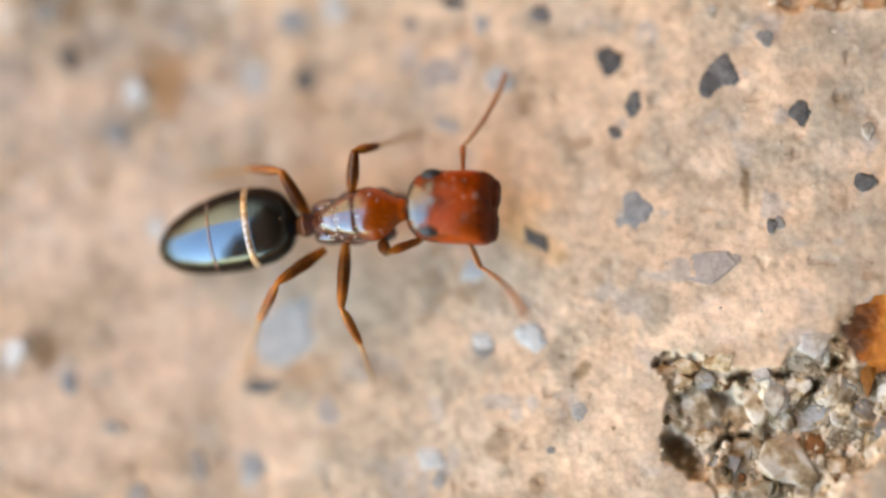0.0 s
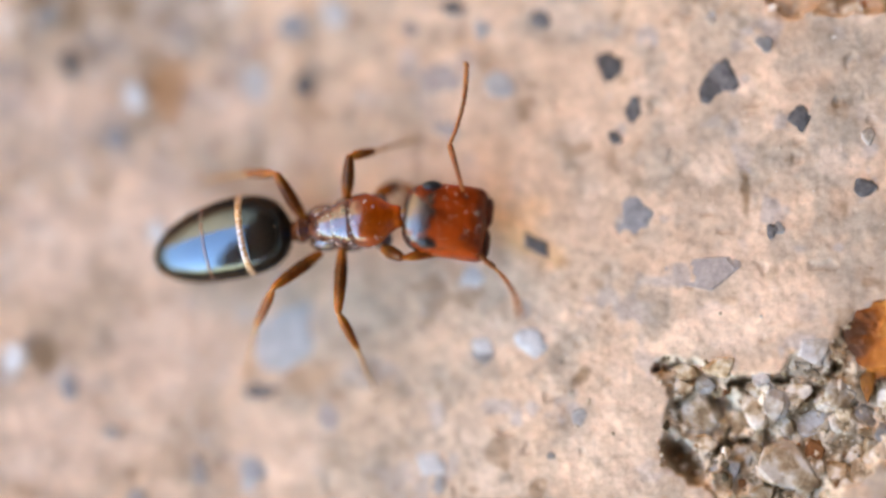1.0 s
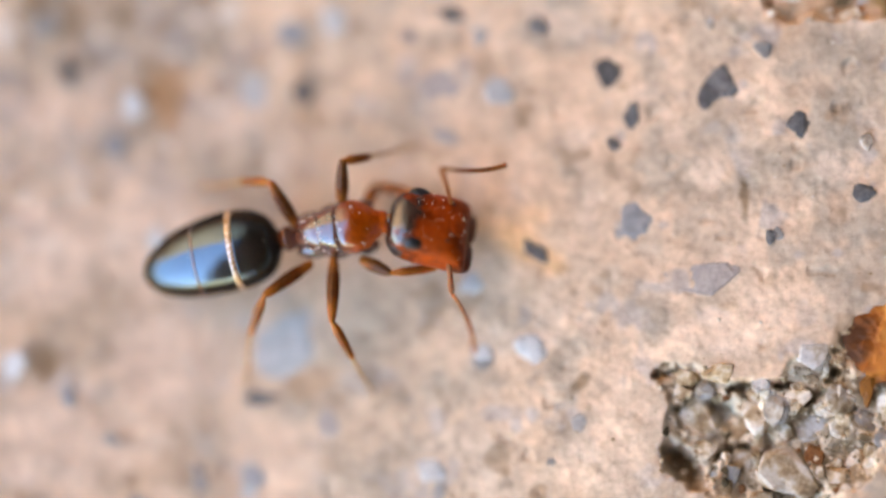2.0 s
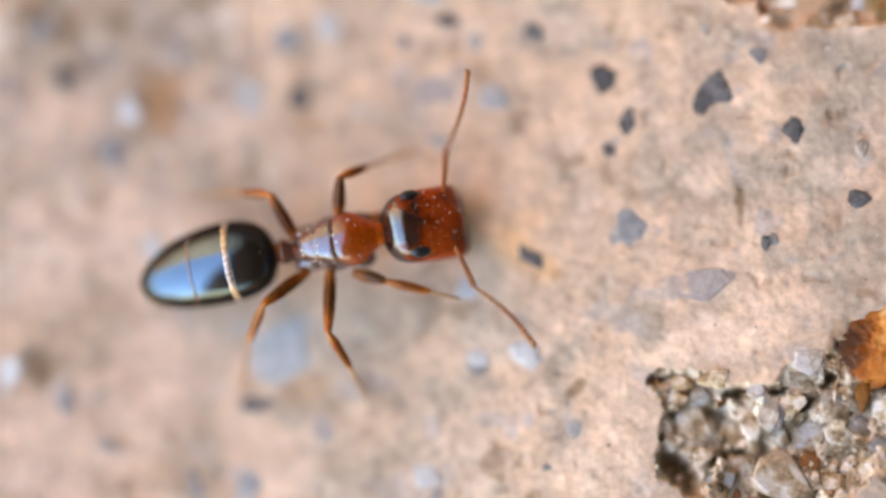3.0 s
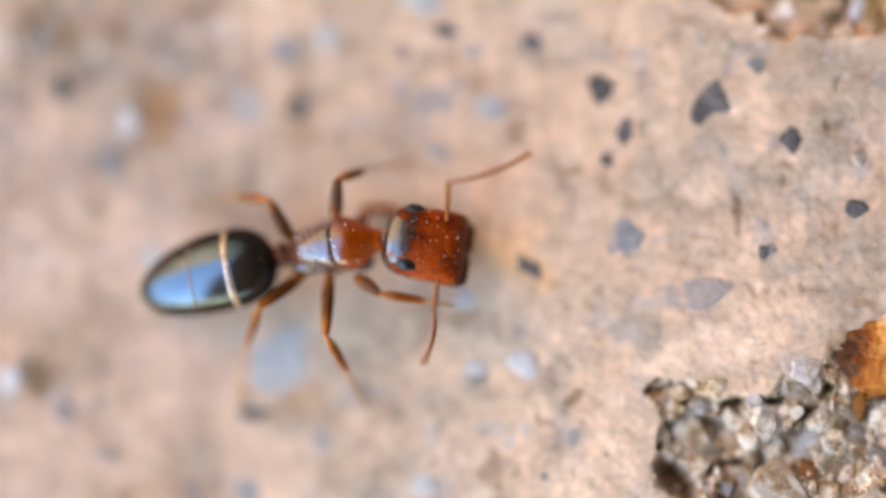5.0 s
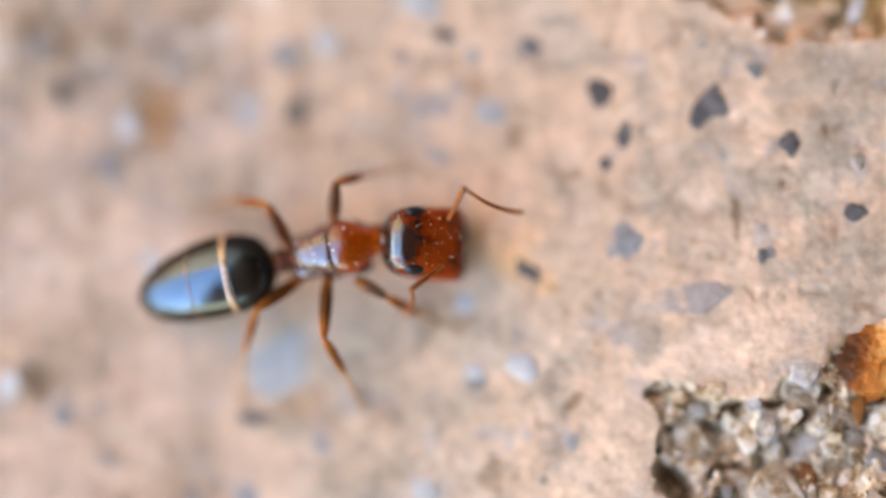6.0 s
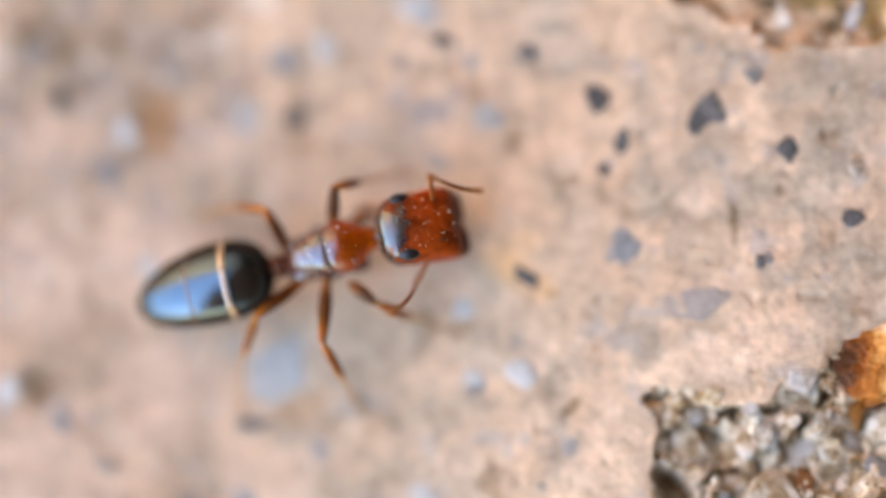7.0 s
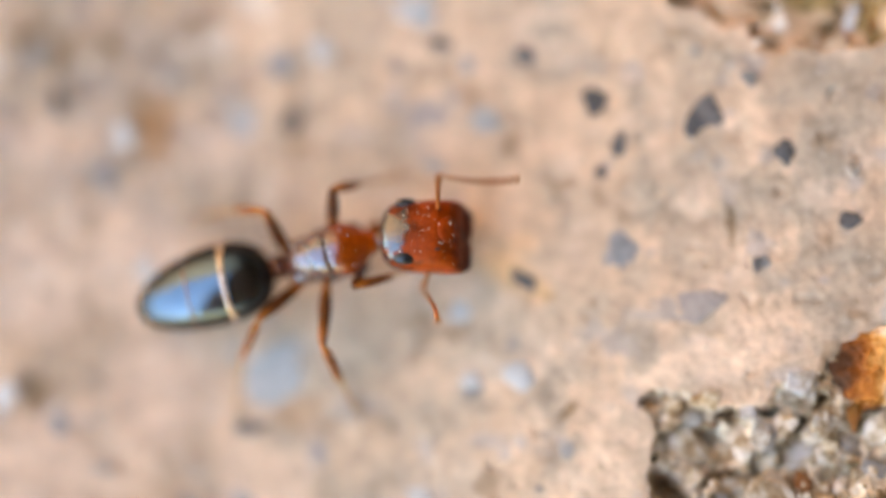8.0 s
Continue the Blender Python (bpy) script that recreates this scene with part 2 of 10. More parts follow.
def value_noise(x, y, size, layer):
    """Smooth noise from 0 to 1 with features of that size in millimetres."""
    u, v = x / size + 97.3 + 31 * layer, y / size + 58.9 + 17 * layer
    iu, iv = np.floor(u).astype(int), np.floor(v).astype(int)
    fu, fv = u - iu, v - iv
    fu, fv = fu * fu * (3 - 2 * fu), fv * fv * (3 - 2 * fv)
    g = LATTICE[layer % 8]
    a, b = g[iu % 256, iv % 256], g[(iu + 1) % 256, iv % 256]
    c, d = g[iu % 256, (iv + 1) % 256], g[(iu + 1) % 256, (iv + 1) % 256]
    return (a * (1 - fu) + b * fu) * (1 - fv) + (c * (1 - fu) + d * fu) * fv


def fractal(x, y, size, layer, octaves=4):
    total, weight, amp = 0.0, 0.0, 1.0
    for i in range(octaves):
        total = total + amp * value_noise(x, y, size / 2**i, layer + i)
        weight, amp = weight + amp, amp * 0.55
    return total / weight


def ramp01(v, lo, hi):
    u = np.clip((v - lo) / (hi - lo), 0, 1)
    return u * u * (3 - 2 * u)


# hollows broken out of the surface: overlapping rounds (x, y, radius) in millimetres
HOLLOW = [(4.88, -2.58, 0.5), (5.28, -2.53, 0.4), (4.01, -2.12, 0.28), (4.40, -2.34, 0.42), (4.88, -3.02, 0.93), (5.57, -3.22, 1.0), (6.46, -3.08, 1.05), (6.56, -2.12, 0.5),
          (7.79, -1.65, 0.78), (7.13, -1.80, 0.28), (7.63, -2.79, 0.95), (4.38, -3.51, 0.5), (4.68, -3.76, 0.45), (5.47, -3.92, 0.8),
          (6.35, -4.12, 0.7), (7.04, -3.23, 0.9), (8.13, -1.85, 1.1), (8.22, -3.24, 0.8), (5.57, -2.53, 0.42),
          (5.66, -4.61, 0.8)]
CORNER = [(4.08, 5.47, 0.42), (4.78, 5.35, 0.55), (5.48, 5.23, 0.68), (6.27, 4.71, 0.6), (6.97, 4.72, 0.65), (7.81, 4.94, 0.8), (8.45, 4.98, 0.7), (6.28, 5.72, 1.0), (7.48, 5.90, 1.3)]
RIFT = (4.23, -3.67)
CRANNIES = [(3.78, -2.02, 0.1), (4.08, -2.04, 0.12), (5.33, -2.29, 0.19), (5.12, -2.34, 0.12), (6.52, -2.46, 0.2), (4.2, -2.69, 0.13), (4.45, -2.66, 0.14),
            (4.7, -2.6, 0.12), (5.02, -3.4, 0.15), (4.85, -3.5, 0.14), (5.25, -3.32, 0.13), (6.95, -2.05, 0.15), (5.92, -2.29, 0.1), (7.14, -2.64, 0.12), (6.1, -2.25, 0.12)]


def inside(x, y, rounds, ragged=0.16):
    """How deep a point lies inside a hollow, in millimetres; negative outside."""
    wx = x + ragged * (fractal(x, y, 0.7, 1, 4) - 0.5) * 2
    wy = y + ragged * (fractal(x, y, 0.7, 3, 4) - 0.5) * 2
    wx = wx + 0.35 * ragged * (fractal(x, y, 0.16, 5, 2) - 0.5) * 2
    wy = wy + 0.35 * ragged * (fractal(x, y, 0.16, 0, 2) - 0.5) * 2
    deep = np.full(np.shape(x), -1e3)
    for cx, cy, r in rounds:
        deep = np.maximum(deep, r - np.hypot(wx - cx, wy - cy))
    return deep


def swell(x):
    """The slab rises gently behind the ant."""
    u = np.clip(-3.2 - x, 0, 6)
    return 0.22 * u * u / (u + 1.0)


def settle(x, y):
    """Where a mark laid out on the flat plan lies once the slab swells."""
    h = swell(x)
    return x - (x - 17.4) / 98 * h, y - (y + 8.4) / 98 * h


def slab_height(x, y):
    near = ramp01(-np.hypot(x, y), -40, -16)
    h = 0.10 * (fractal(x, y, 3.2, 0, 3) - 0.5) + 0.045 * (fractal(x, y, 0.5, 2, 3) - 0.5) + 0.018 * (fractal(x, y, 0.12, 4, 2) - 0.5)
    pores = ramp01(fractal(x, y, 0.32, 5, 2), 0.76, 0.86) * 0.03
    pit = ramp01(inside(x, y, HOLLOW), 0.0, 0.12) * (0.13 + 0.3 * ramp01(inside(x, y, HOLLOW), 0.05, 0.8) + 0.3 * (fractal(x, y, 0.45, 2, 4) - 0.5) + 0.16 * (fractal(x, y, 0.17, 6, 2) - 0.5) + 0.4 * ramp01(fractal(x, y, 0.55, 6, 4), 0.55, 0.72) + 0.42 * ramp01(-np.hypot((x - RIFT[0]) * 0.63 - (y - RIFT[1]) * 0.77, ((x - RIFT[0]) * 0.77 + (y - RIFT[1]) * 0.63) * 2.1), -0.62, -0.25))
    for cx, cy, rad in CRANNIES:
        pit = pit + 0.34 * ramp01(-np.hypot(x - cx + 0.3 * (fractal(x, y, 0.2, 3, 2) - 0.5), (y - cy) * 1.4 + 0.4 * (fractal(x, y, 0.2, 1, 2) - 0.5)), -rad * 1.2, -rad * 0.4)
    dip = ramp01(inside(x, y, CORNER), 0.0, 0.14) * (0.22 + 0.25 * (fractal(x, y, 0.5, 2, 3) - 0.4))
    bow = 0.012 * np.clip(x - 3.0, 0, 8) ** 2
    return (h - pores - bow + swell(x)) * near - pit - dip


# stains in the cement: (x, y, half width, half height, turn, strength), in millimetres and degrees
ORANGE_STAINS = [(-4.97, 3.05, 0.38, 0.65, 10, 1.0), (-2.43, -2.10, 0.6, 0.28, 20, 0.5),                  (1.68, 0.05, 0.5, 0.3, -30, 0.8), (0.67, 3.54, 0.5, 0.3, 0, 0.25), (6.05, 4.04, 0.3, 0.3, 20, 0.3),
                 (5.97, 4.27, 0.35, 0.3, 0, 0.6), (6.42, 4.71, 0.3, 0.3, 0, 0.7), (-3.27, 3.78, 0.4, 0.25, 0, 0.4)]
BROWN_STAINS = [(-6.75, 4.45, 0.28, 0.5, -30, 0.95), (-6.45, 4.15, 0.2, 0.3, -40, 0.8), (-5.78, 4.55, 0.2, 0.22, 0, 0.9), (-6.8, 3.5, 0.16, 0.3, 10, 0.8), (-7.45, 4.7, 0.3, 0.22, 30, 0.8),
                (7.01, -1.80, 0.16, 0.5, 0, 0.9), (6.51, -3.5, 0.2, 0.36, 0, 1.0), (7.46, -2.42, 0.16, 0.3, -10, 0.9), (7.02, -2.02, 0.2, 0.26, 0, 0.9), (7.16, -3.21, 0.2, 0.3, 20, 0.7), (-7.28, -1.74, 0.25, 0.45, 0, 1.0), (-6.74, 4.16, 0.6, 1.0, -25, 0.3), (5.37, 1.05, 0.1, 0.42, 4, 1.0),
                (-1.31, -2.11, 0.2, 0.3, 0, 0.5), (2.50, -2.15, 0.12, 0.2, -30, 1.0), (6.30, 3.74, 0.5, 0.3, 0, 0.2),
                (4.58, 5.03, 0.35, 0.16, -10, 1.0), (5.98, 4.96, 0.25, 0.2, 0, 0.9), (7.11, 4.55, 0.3, 0.4, -30, 1.0),
                (-0.45, 2.05, 0.5, 0.3, 0, 0.25), (3.05, 1.58, 0.15, 0.3, 0, 0.4), (-2.49, 3.10, 0.4, 0.35, 0, 0.5)]
GREY_STAINS = [(3.84, -1.08, 0.35, 0.6, 0, 0.85), (3.79, 0.17, 0.3, 0.4, 0, 0.6), (1.99, 1.50, 0.7, 0.6, 0, 0.2),
               (-1.2, -1.25, 1.0, 0.8, 30, 0.7), (-3.2, -3.0, 1.2, 0.8, 0, 0.2), (2.9, 1.1, 0.9, 0.7, 0, 0.3), (3.2, -0.6, 0.7, 0.6, 0, 0.3), (1.2, -0.8, 0.7, 0.5, 0, 0.3), (-0.4, -2.2, 0.9, 0.7, 0, 0.45), (-6.2, 3.9, 1.3, 0.9, 0, 0.2), (-4.2, 4.1, 0.9, 0.6, 0, 0.3), (-7.3, 1.9, 0.5, 0.5, 0, 0.3), (-1.2, -3.4, 1.0, 0.8, 0, 0.55), (-2.1, -2.6, 1.1, 0.8, 0, 0.5), (-1.6, -4.1, 1.1, 0.6, 0, 0.5), (2.6, 0.5, 0.7, 0.6, 0, 0.3), (2.6, -0.2, 0.6, 0.5, 20, 0.3), (0.6, -3.2, 0.8, 0.7, 0, 0.3), (2.19, -0.60, 0.8, 0.5, 0, 0.25), (5.10, 2.05, 0.7, 0.5, 0, 0.4),
               (-3.62, 1.91, 1.0, 0.6, 0, 0.5), (-0.65, 2.76, 0.9, 0.5, 0, 0.4), (-7.05, 4.01, 0.8, 0.9, 0, 0.3),
               (-7.78, 2.29, 0.4, 0.4, 0, 0.5), (-1.77, 2.18, 0.8, 0.6, 0, 0.4), (6.88, 2.63, 0.8, 0.9, 0, 0.25), (6.85, 3.60, 1.1, 0.45, 10, 0.6), (6.16, 3.31, 0.35, 0.35, 0, 0.6), (7.64, 2.99, 0.7, 0.6, 0, 0.45)]
# the first four lighten the slab beside the ant, offsetting its soft shadow
PALE_STAINS_AND_LIFTS = [(-0.2, 1.75, 0.8, 0.6, 0, 0.5), (1.0, 1.5, 0.9, 0.7, 0, 0.5), (-1.3, 1.6, 0.8, 0.6, 0, 0.45), (0.3, 2.3, 0.8, 0.5, 0, 0.3), (4.2, -1.5, 0.7, 0.5, 0, 0.6), (3.3, -2.6, 0.6, 0.9, 0, 0.5),
               (0.97, 0.22, 1.2, 0.9, 0, 0.35), (-2.28, -1.14, 1.2, 1.0, 0, 0.3), (-4.49, -1.62, 1.0, 0.9, 0, 0.5), (-2.44, 1.23, 0.5, 0.4, 0, 0.3), (5.18, -1.29, 1.8, 0.5, 12, 0.85),
               (5.29, 0.05, 0.6, 1.0, 0, 0.35), (5.70, 2.44, 0.25, 0.9, -20, 0.55), (0.37, 2.64, 0.8, 0.5, 0, 0.5),
               (2.98, -3.60, 1.0, 0.8, 0, 0.45), (-6.21, 1.24, 1.1, 0.8, 0, 0.45), (5.57, 4.48, 0.8, 0.35, -25, 0.6)]


AMBER_STAINS = [(1.34, 0.36, 0.5, 0.36, -30, 0.95), (1.6, 0.75, 0.35, 0.25, 0, 0.5), (2.0, -0.1, 0.3, 0.2, -30, 0.6)]
ROSY_STAINS = [(-7.5, 2.4, 0.9, 1.1, 0, 0.75), (-2.6, 2.0, 0.7, 0.5, 0, 0.4), (-5.4, 0.6, 1.5, 1.0, 0, 0.8), (-7.2, 0.4, 1.2, 1.2, 0, 0.8), (-5.0, -1.8, 1.3, 1.1, 0, 0.75), (-7.0, -3.2, 1.4, 1.2, 0, 0.7), (-4.0, 2.6, 1.0, 0.7, 0, 0.5),
               (-6.4, 2.9, 0.9, 0.6, 0, 0.5), (-3.0, -3.4, 1.0, 0.8, 0, 0.4)]


def stain(x, y, spots):
    wx = x + (x - 17.4) / 98 * swell(x) + 0.35 * (fractal(x, y, 0.6, 2, 3) - 0.5)
    wy = y + (y + 8.4) / 98 * swell(x) + 0.35 * (fractal(x, y, 0.6, 5, 3) - 0.5)
    total = np.zeros(np.shape(x))
    for cx, cy, rx, ry, turn, k in spots:
        c, s = math.cos(radians(turn)), math.sin(radians(turn))
        dx, dy = wx - cx, wy - cy
        q = np.hypot((dx * c + dy * s) / rx, (-dx * s + dy * c) / ry)
        total = np.maximum(total, k * ramp01(-q, -1.35, -0.35))
    return total


def slab_tint(x, y):
    """The cement's own colour over the sheet."""
    def lay(base, colour, amount):
        return base * (1 - amount[..., None]) + np.array(colour) * amount[..., None]
    col = np.zeros((*x.shape, 3)) + np.array(PEACH)
    col = lay(col, TANNISH, ramp01(fractal(x, y, 1.3, 0, 4), 0.42, 0.68) * 0.75)
    col = lay(col, ASHEN, ramp01(fractal(x, y, 0.8, 3, 4), 0.52, 0.72) * 0.6)
    col = lay(col, (0.8, 0.62, 0.5), ramp01(fractal(x, y, 0.7, 1, 3), 0.6, 0.74) * 0.4)
    col = lay(col, (0.42, 0.37, 0.35), ramp01(fractal(x, y, 0.55, 4, 3), 0.62, 0.74) * 0.75)
    col = lay(col, (0.34, 0.22, 0.14), ramp01(fractal(x, y, 0.6, 7, 3), 0.68, 0.8) * 0.7)
    col = lay(col, (0.82, 0.6, 0.455), stain(x, y, PALE_STAINS_AND_LIFTS))
    col = lay(col, (0.75, 0.565, 0.455), stain(x, y, ROSY_STAINS))
    # the cement is rougher and dirtier towards one corner
    dirty = ramp01(-x, 1.5, 3.5) * (0.25 + 0.75 * ramp01(y, -0.5, 2.0))
    col = lay(col, (0.36, 0.31, 0.295), ramp01(fractal(x, y, 0.42, 4, 3), 0.62, 0.74) * 0.5 * dirty)
    col = lay(col, (0.3, 0.19, 0.12), ramp01(fractal(x, y, 0.4, 6, 3), 0.66, 0.78) * 0.6 * dirty)
    col = lay(col, (0.86, 0.78, 0.72), ramp01(fractal(x, y, 0.4, 2, 3), 0.64, 0.76) * 0.6 * dirty)
    col = lay(col, ASHEN, stain(x, y, GREY_STAINS) * 0.8)
    col = lay(col, (0.45, 0.22, 0.09), stain(x, y, ORANGE_STAINS) * 0.7)
    col = lay(col, (0.86, 0.52, 0.28), stain(x, y, AMBER_STAINS) * 0.8)
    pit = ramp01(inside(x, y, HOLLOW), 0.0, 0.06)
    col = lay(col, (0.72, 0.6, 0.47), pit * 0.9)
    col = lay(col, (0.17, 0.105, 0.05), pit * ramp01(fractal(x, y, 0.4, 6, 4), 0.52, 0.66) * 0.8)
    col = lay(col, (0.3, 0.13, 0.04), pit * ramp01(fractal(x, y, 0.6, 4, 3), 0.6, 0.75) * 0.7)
    col = lay(col, (0.66, 0.44, 0.29), ramp01(inside(x, y, CORNER), 0.0, 0.1) * 0.8)
    col = lay(col, (0.26, 0.17, 0.05), ramp01(inside(x, y, CORNER), 0.0, 0.1) * ramp01(fractal(x, y, 0.5, 4, 3), 0.55, 0.7) * 0.8)
    col = lay(col, (0.16, 0.09, 0.04), stain(x, y, BROWN_STAINS) * 0.75)
    # darker brown inside the rift and the crannies
    browned = ramp01(-np.hypot((x - RIFT[0]) * 0.63 - (y - RIFT[1]) * 0.77, ((x - RIFT[0]) * 0.77 + (y - RIFT[1]) * 0.63) * 2.1), -0.62, -0.25)
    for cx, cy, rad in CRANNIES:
        browned = np.maximum(browned, ramp01(-np.hypot(x - cx, (y - cy) * 1.4), -rad * 1.3, -rad * 0.5))
    return lay(col, (0.13, 0.07, 0.028), browned * pit * 0.95)


PEACH, TANNISH, ASHEN = (0.645, 0.46, 0.34), (0.44, 0.345, 0.27), (0.34, 0.295, 0.245)


def axis(half, step):
    """Even steps in the middle, growing outwards to the horizon."""
    inner = np.arange(-half, half + step / 2, step)
    out, gap, at = [], step, half
    while at < 60000:
        gap *= 1.6
        at += gap
        out.append(at)
    out = np.array(out)
    return np.concatenate([-out[::-1], inner, out])


SHEET = {}


def on_sheet(layer, x, y):
    """A value of the finished sheet at the mesh point nearest to x, y."""
    i = int(np.clip(np.searchsorted(SHEET["x"], x), 0, len(SHEET["x"]) - 1))
    j = int(np.clip(np.searchsorted(SHEET["y"], y), 0, len(SHEET["y"]) - 1))
    return float(SHEET[layer][j, i])


def build_slab():
    xs, ys = axis(10.0, 0.03), axis(6.4, 0.03)
    gx, gy = np.meshgrid(xs, ys)
    nx, ny = len(xs), len(ys)
    z = slab_height(gx, gy)
    SHEET.update(x=xs, y=ys, z=z, pit=inside(gx, gy, HOLLOW), corner=inside(gx, gy, CORNER))
    co = np.stack([gx, gy, z], -1).reshape(-1, 3) * MM
    i = np.arange(nx * ny).reshape(ny, nx)
    quads = np.stack([i[:-1, :-1], i[:-1, 1:], i[1:, 1:], i[1:, :-1]], -1).reshape(-1, 4)
    me = bpy.data.meshes.new("ground")
    me.vertices.add(len(co))
    me.vertices.foreach_set("co", co.ravel())
    me.loops.add(quads.size)
    me.loops.foreach_set("vertex_index", quads.ravel())
    me.polygons.add(len(quads))
    me.polygons.foreach_set("loop_start", np.arange(0, quads.size, 4))
    me.polygons.foreach_set("use_smooth", np.ones(len(quads), bool))
    me.update(calc_edges=True)
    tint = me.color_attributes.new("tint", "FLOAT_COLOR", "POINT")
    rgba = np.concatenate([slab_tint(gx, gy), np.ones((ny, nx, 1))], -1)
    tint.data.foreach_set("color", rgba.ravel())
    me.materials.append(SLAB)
    return tagged(new("ground", me), "weathered sandy concrete slab with broken-out hollows and stains", "ground", kind="structure")


ground = build_slab()


# ---- unseen surroundings added to light the slab and shape reflections ----
def box(name, lo, hi, material, label):
    bm = bmesh.new()
    bmesh.ops.create_cube(bm, size=1.0)
    for v in bm.verts:
        v.co = Vector([(a + b) / 2 + c * (b - a) for a, b, c in zip(lo, hi, v.co)])
    bmesh.ops.bevel(bm, geom=bm.edges[:], offset=0.01, segments=1, affect="EDGES")
    return tagged(new(name, mesh_of(name, bm, material, False)), label, "wall", kind="structure")


box("wall_north", (-6.0, 1.25, -0.05), (-0.55, 1.5, 3.3), plaster("beige_render", (0.24, 0.155, 0.105)), "added unseen tall beige wall that bounces sunlight")
box("wall_corner", (-0.55, 1.25, -0.05), (2.6, 1.5, 3.3), plaster("dark_render", (0.06, 0.055, 0.05)), "added unseen tall dark wall that blocks light beside the beige one")
box("wall_front", (0.7, -5.6, -0.05), (2.6, -5.3, 1.0), plaster("dark_blocker_end", (0.05, 0.045, 0.04)), "added unseen dark end panel that blocks light")
# added slope for the pale gold reflection low on the abdomen
bounce_slope = box("wall_south", (-8.0, -9.5, -0.05), (0.7, -5.3, 1.7), plaster("ochre_reflector", (0.85, 0.6, 0.3)), "added unseen ochre slope in the south that bounces sunlight")
for v in bounce_slope.data.vertices:
    if v.co.z > 0.5:
        v.co.y = min(v.co.y, -9.3)
box("wall_east", (2.4, -5.3, -0.05), (2.6, 1.25, 1.0), plaster("dark_blocker_side", (0.05, 0.045, 0.04)), "added unseen dark side panel that blocks light")
# added dark cover; stands in for lens and photographer mirrored in the shell
overhead_blocker = box("ceiling", (-0.06, -5.0, 1.0), (2.6, 1.25, 1.08), plaster("dark_overhead_blocker", (0.04, 0.037, 0.034)), "added unseen dark overhead panel that blocks the sky")
for v in overhead_blocker.data.vertices:
    if v.co.x < 1.0:
        v.co.x += 0.2 * (v.co.y - 0.3)


# ---- grains set in the slab ----
def pebble_mesh(seed, sub, low=0.6, high=0.85, count=7, sides=(), craggy=0.0):
    """A broken, uneven grain of unit radius; sides are flat flanks (direction in degrees, distance)."""
    rnd = random.Random(seed)
    bm = bmesh.new()
    bmesh.ops.create_icosphere(bm, subdivisions=sub, radius=1.0)
    off = Vector((rnd.uniform(-9, 9), rnd.uniform(-9, 9), rnd.uniform(-9, 9)))
    cuts = [(Vector((rnd.gauss(0, 1), rnd.gauss(0, 1), rnd.gauss(0, 0.25))).normalized(), rnd.uniform(low, high)) for _ in range(count)] + [(Vector((0.1, 0.05, 1)).normalized(), 0.8)] + [(Vector((math.cos(radians(a)), math.sin(radians(a)), 0)), d) for a, d in sides]
    for v in bm.verts:
        p = v.co * (1 + 0.32 * noise.noise(v.co * 1.3 + off) + 0.1 * noise.noise(v.co * 3.4 + off) + 0.05 * noise.noise(v.co * 9.0 + off)
                    + craggy * (0.1 * noise.noise(v.co * 2.6 - off) + 0.05 * noise.noise(v.co * 6.0 - off) + 0.035 * noise.noise(v.co * 15.0 - off)))
        for n, d in cuts:
            over = p.dot(n) - d
            if over > 0:
                p -= n * over * (0.95 - 0.1 * craggy)
        v.co = p
    me = mesh_of("grain", bm, DARK)
    me.set_sharp_from_angle(angle=radians(28))
    return me


BIG = [pebble_mesh(s, 4) for s in range(8)]
ROUGH = [pebble_mesh(100 + s, 4, 0.5, 0.9, 9, craggy=1.0) for s in range(8)]
grain_rnd = random.Random(5)


def grain(name, x, y, rx, ry, turn, material, rise=0.03, thick=0.35, meshes=BIG, tilt=0.0, level=None):
    """One grain, half sunk in the cement; sizes in millimetres, rise is how far its top stands out."""
    ob = new(name, meshes[grain_rnd.randrange(len(meshes))])
    x, y = settle(x, y)
    rz = thick * (rx + ry) / 2
    base = on_sheet("z", x, y) if level is None else level
    ob.matrix_basis = pose(x * MM, y * MM, (base + rise - rz * 0.8) * MM, grain_rnd.uniform(-1, 1) * tilt, grain_rnd.uniform(-1, 1) * tilt,
                           turn) @ Matrix.Diagonal((rx * MM * 1.25, ry * MM * 1.25, rz * MM, 1))
    ob.parent = ground
    ob.material_slots[0].link = "OBJECT"
    ob.material_slots[0].material = material
    return ob


def black(x, y, rx, ry, turn=0.0):
    grain("dark_grain", x, y, rx, ry, turn, DARK, 0.03)


def pale(x, y, rx, ry, turn=0.0):
    grain("pale_grain", x, y, rx, ry, turn, PALE, 0.03)


def chip(x, y, rx, ry, turn=0.0, material=None):
    grain("stone_chip", x, y, rx, ry, turn, material or GREY, 0.014, 0.22)


black(4.97, 3.04, 0.25, 0.3, 20)
black(4.74, 2.84, 0.19, 0.24, -15)
black(6.31, 2.29, 0.19, 0.22, -20)
black(2.94, 3.28, 0.25, 0.26, 40)
black(3.39, 2.52, 0.15, 0.24, -15)
black(7.44, 1.09, 0.20, 0.15, -8)
black(1.65, 0.17, 0.3, 0.16, -32)
black(3.07, 2.01, 0.12, 0.12)
black(1.74, 4.18, 0.18, 0.17)
black(5.83, 0.33, 0.09, 0.12)
black(0.14, 4.40, 0.26, 0.14)
black(-2.51, 3.05, 0.17, 0.2)
chip(1.93, -3.59, 0.07, 0.06)
black(-6.84, 3.55, 0.12, 0.25)
chip(5.72, 3.65, 0.15, 0.13, -20, GREY)
chip(5.94, 0.39, 0.12, 0.12, 0)
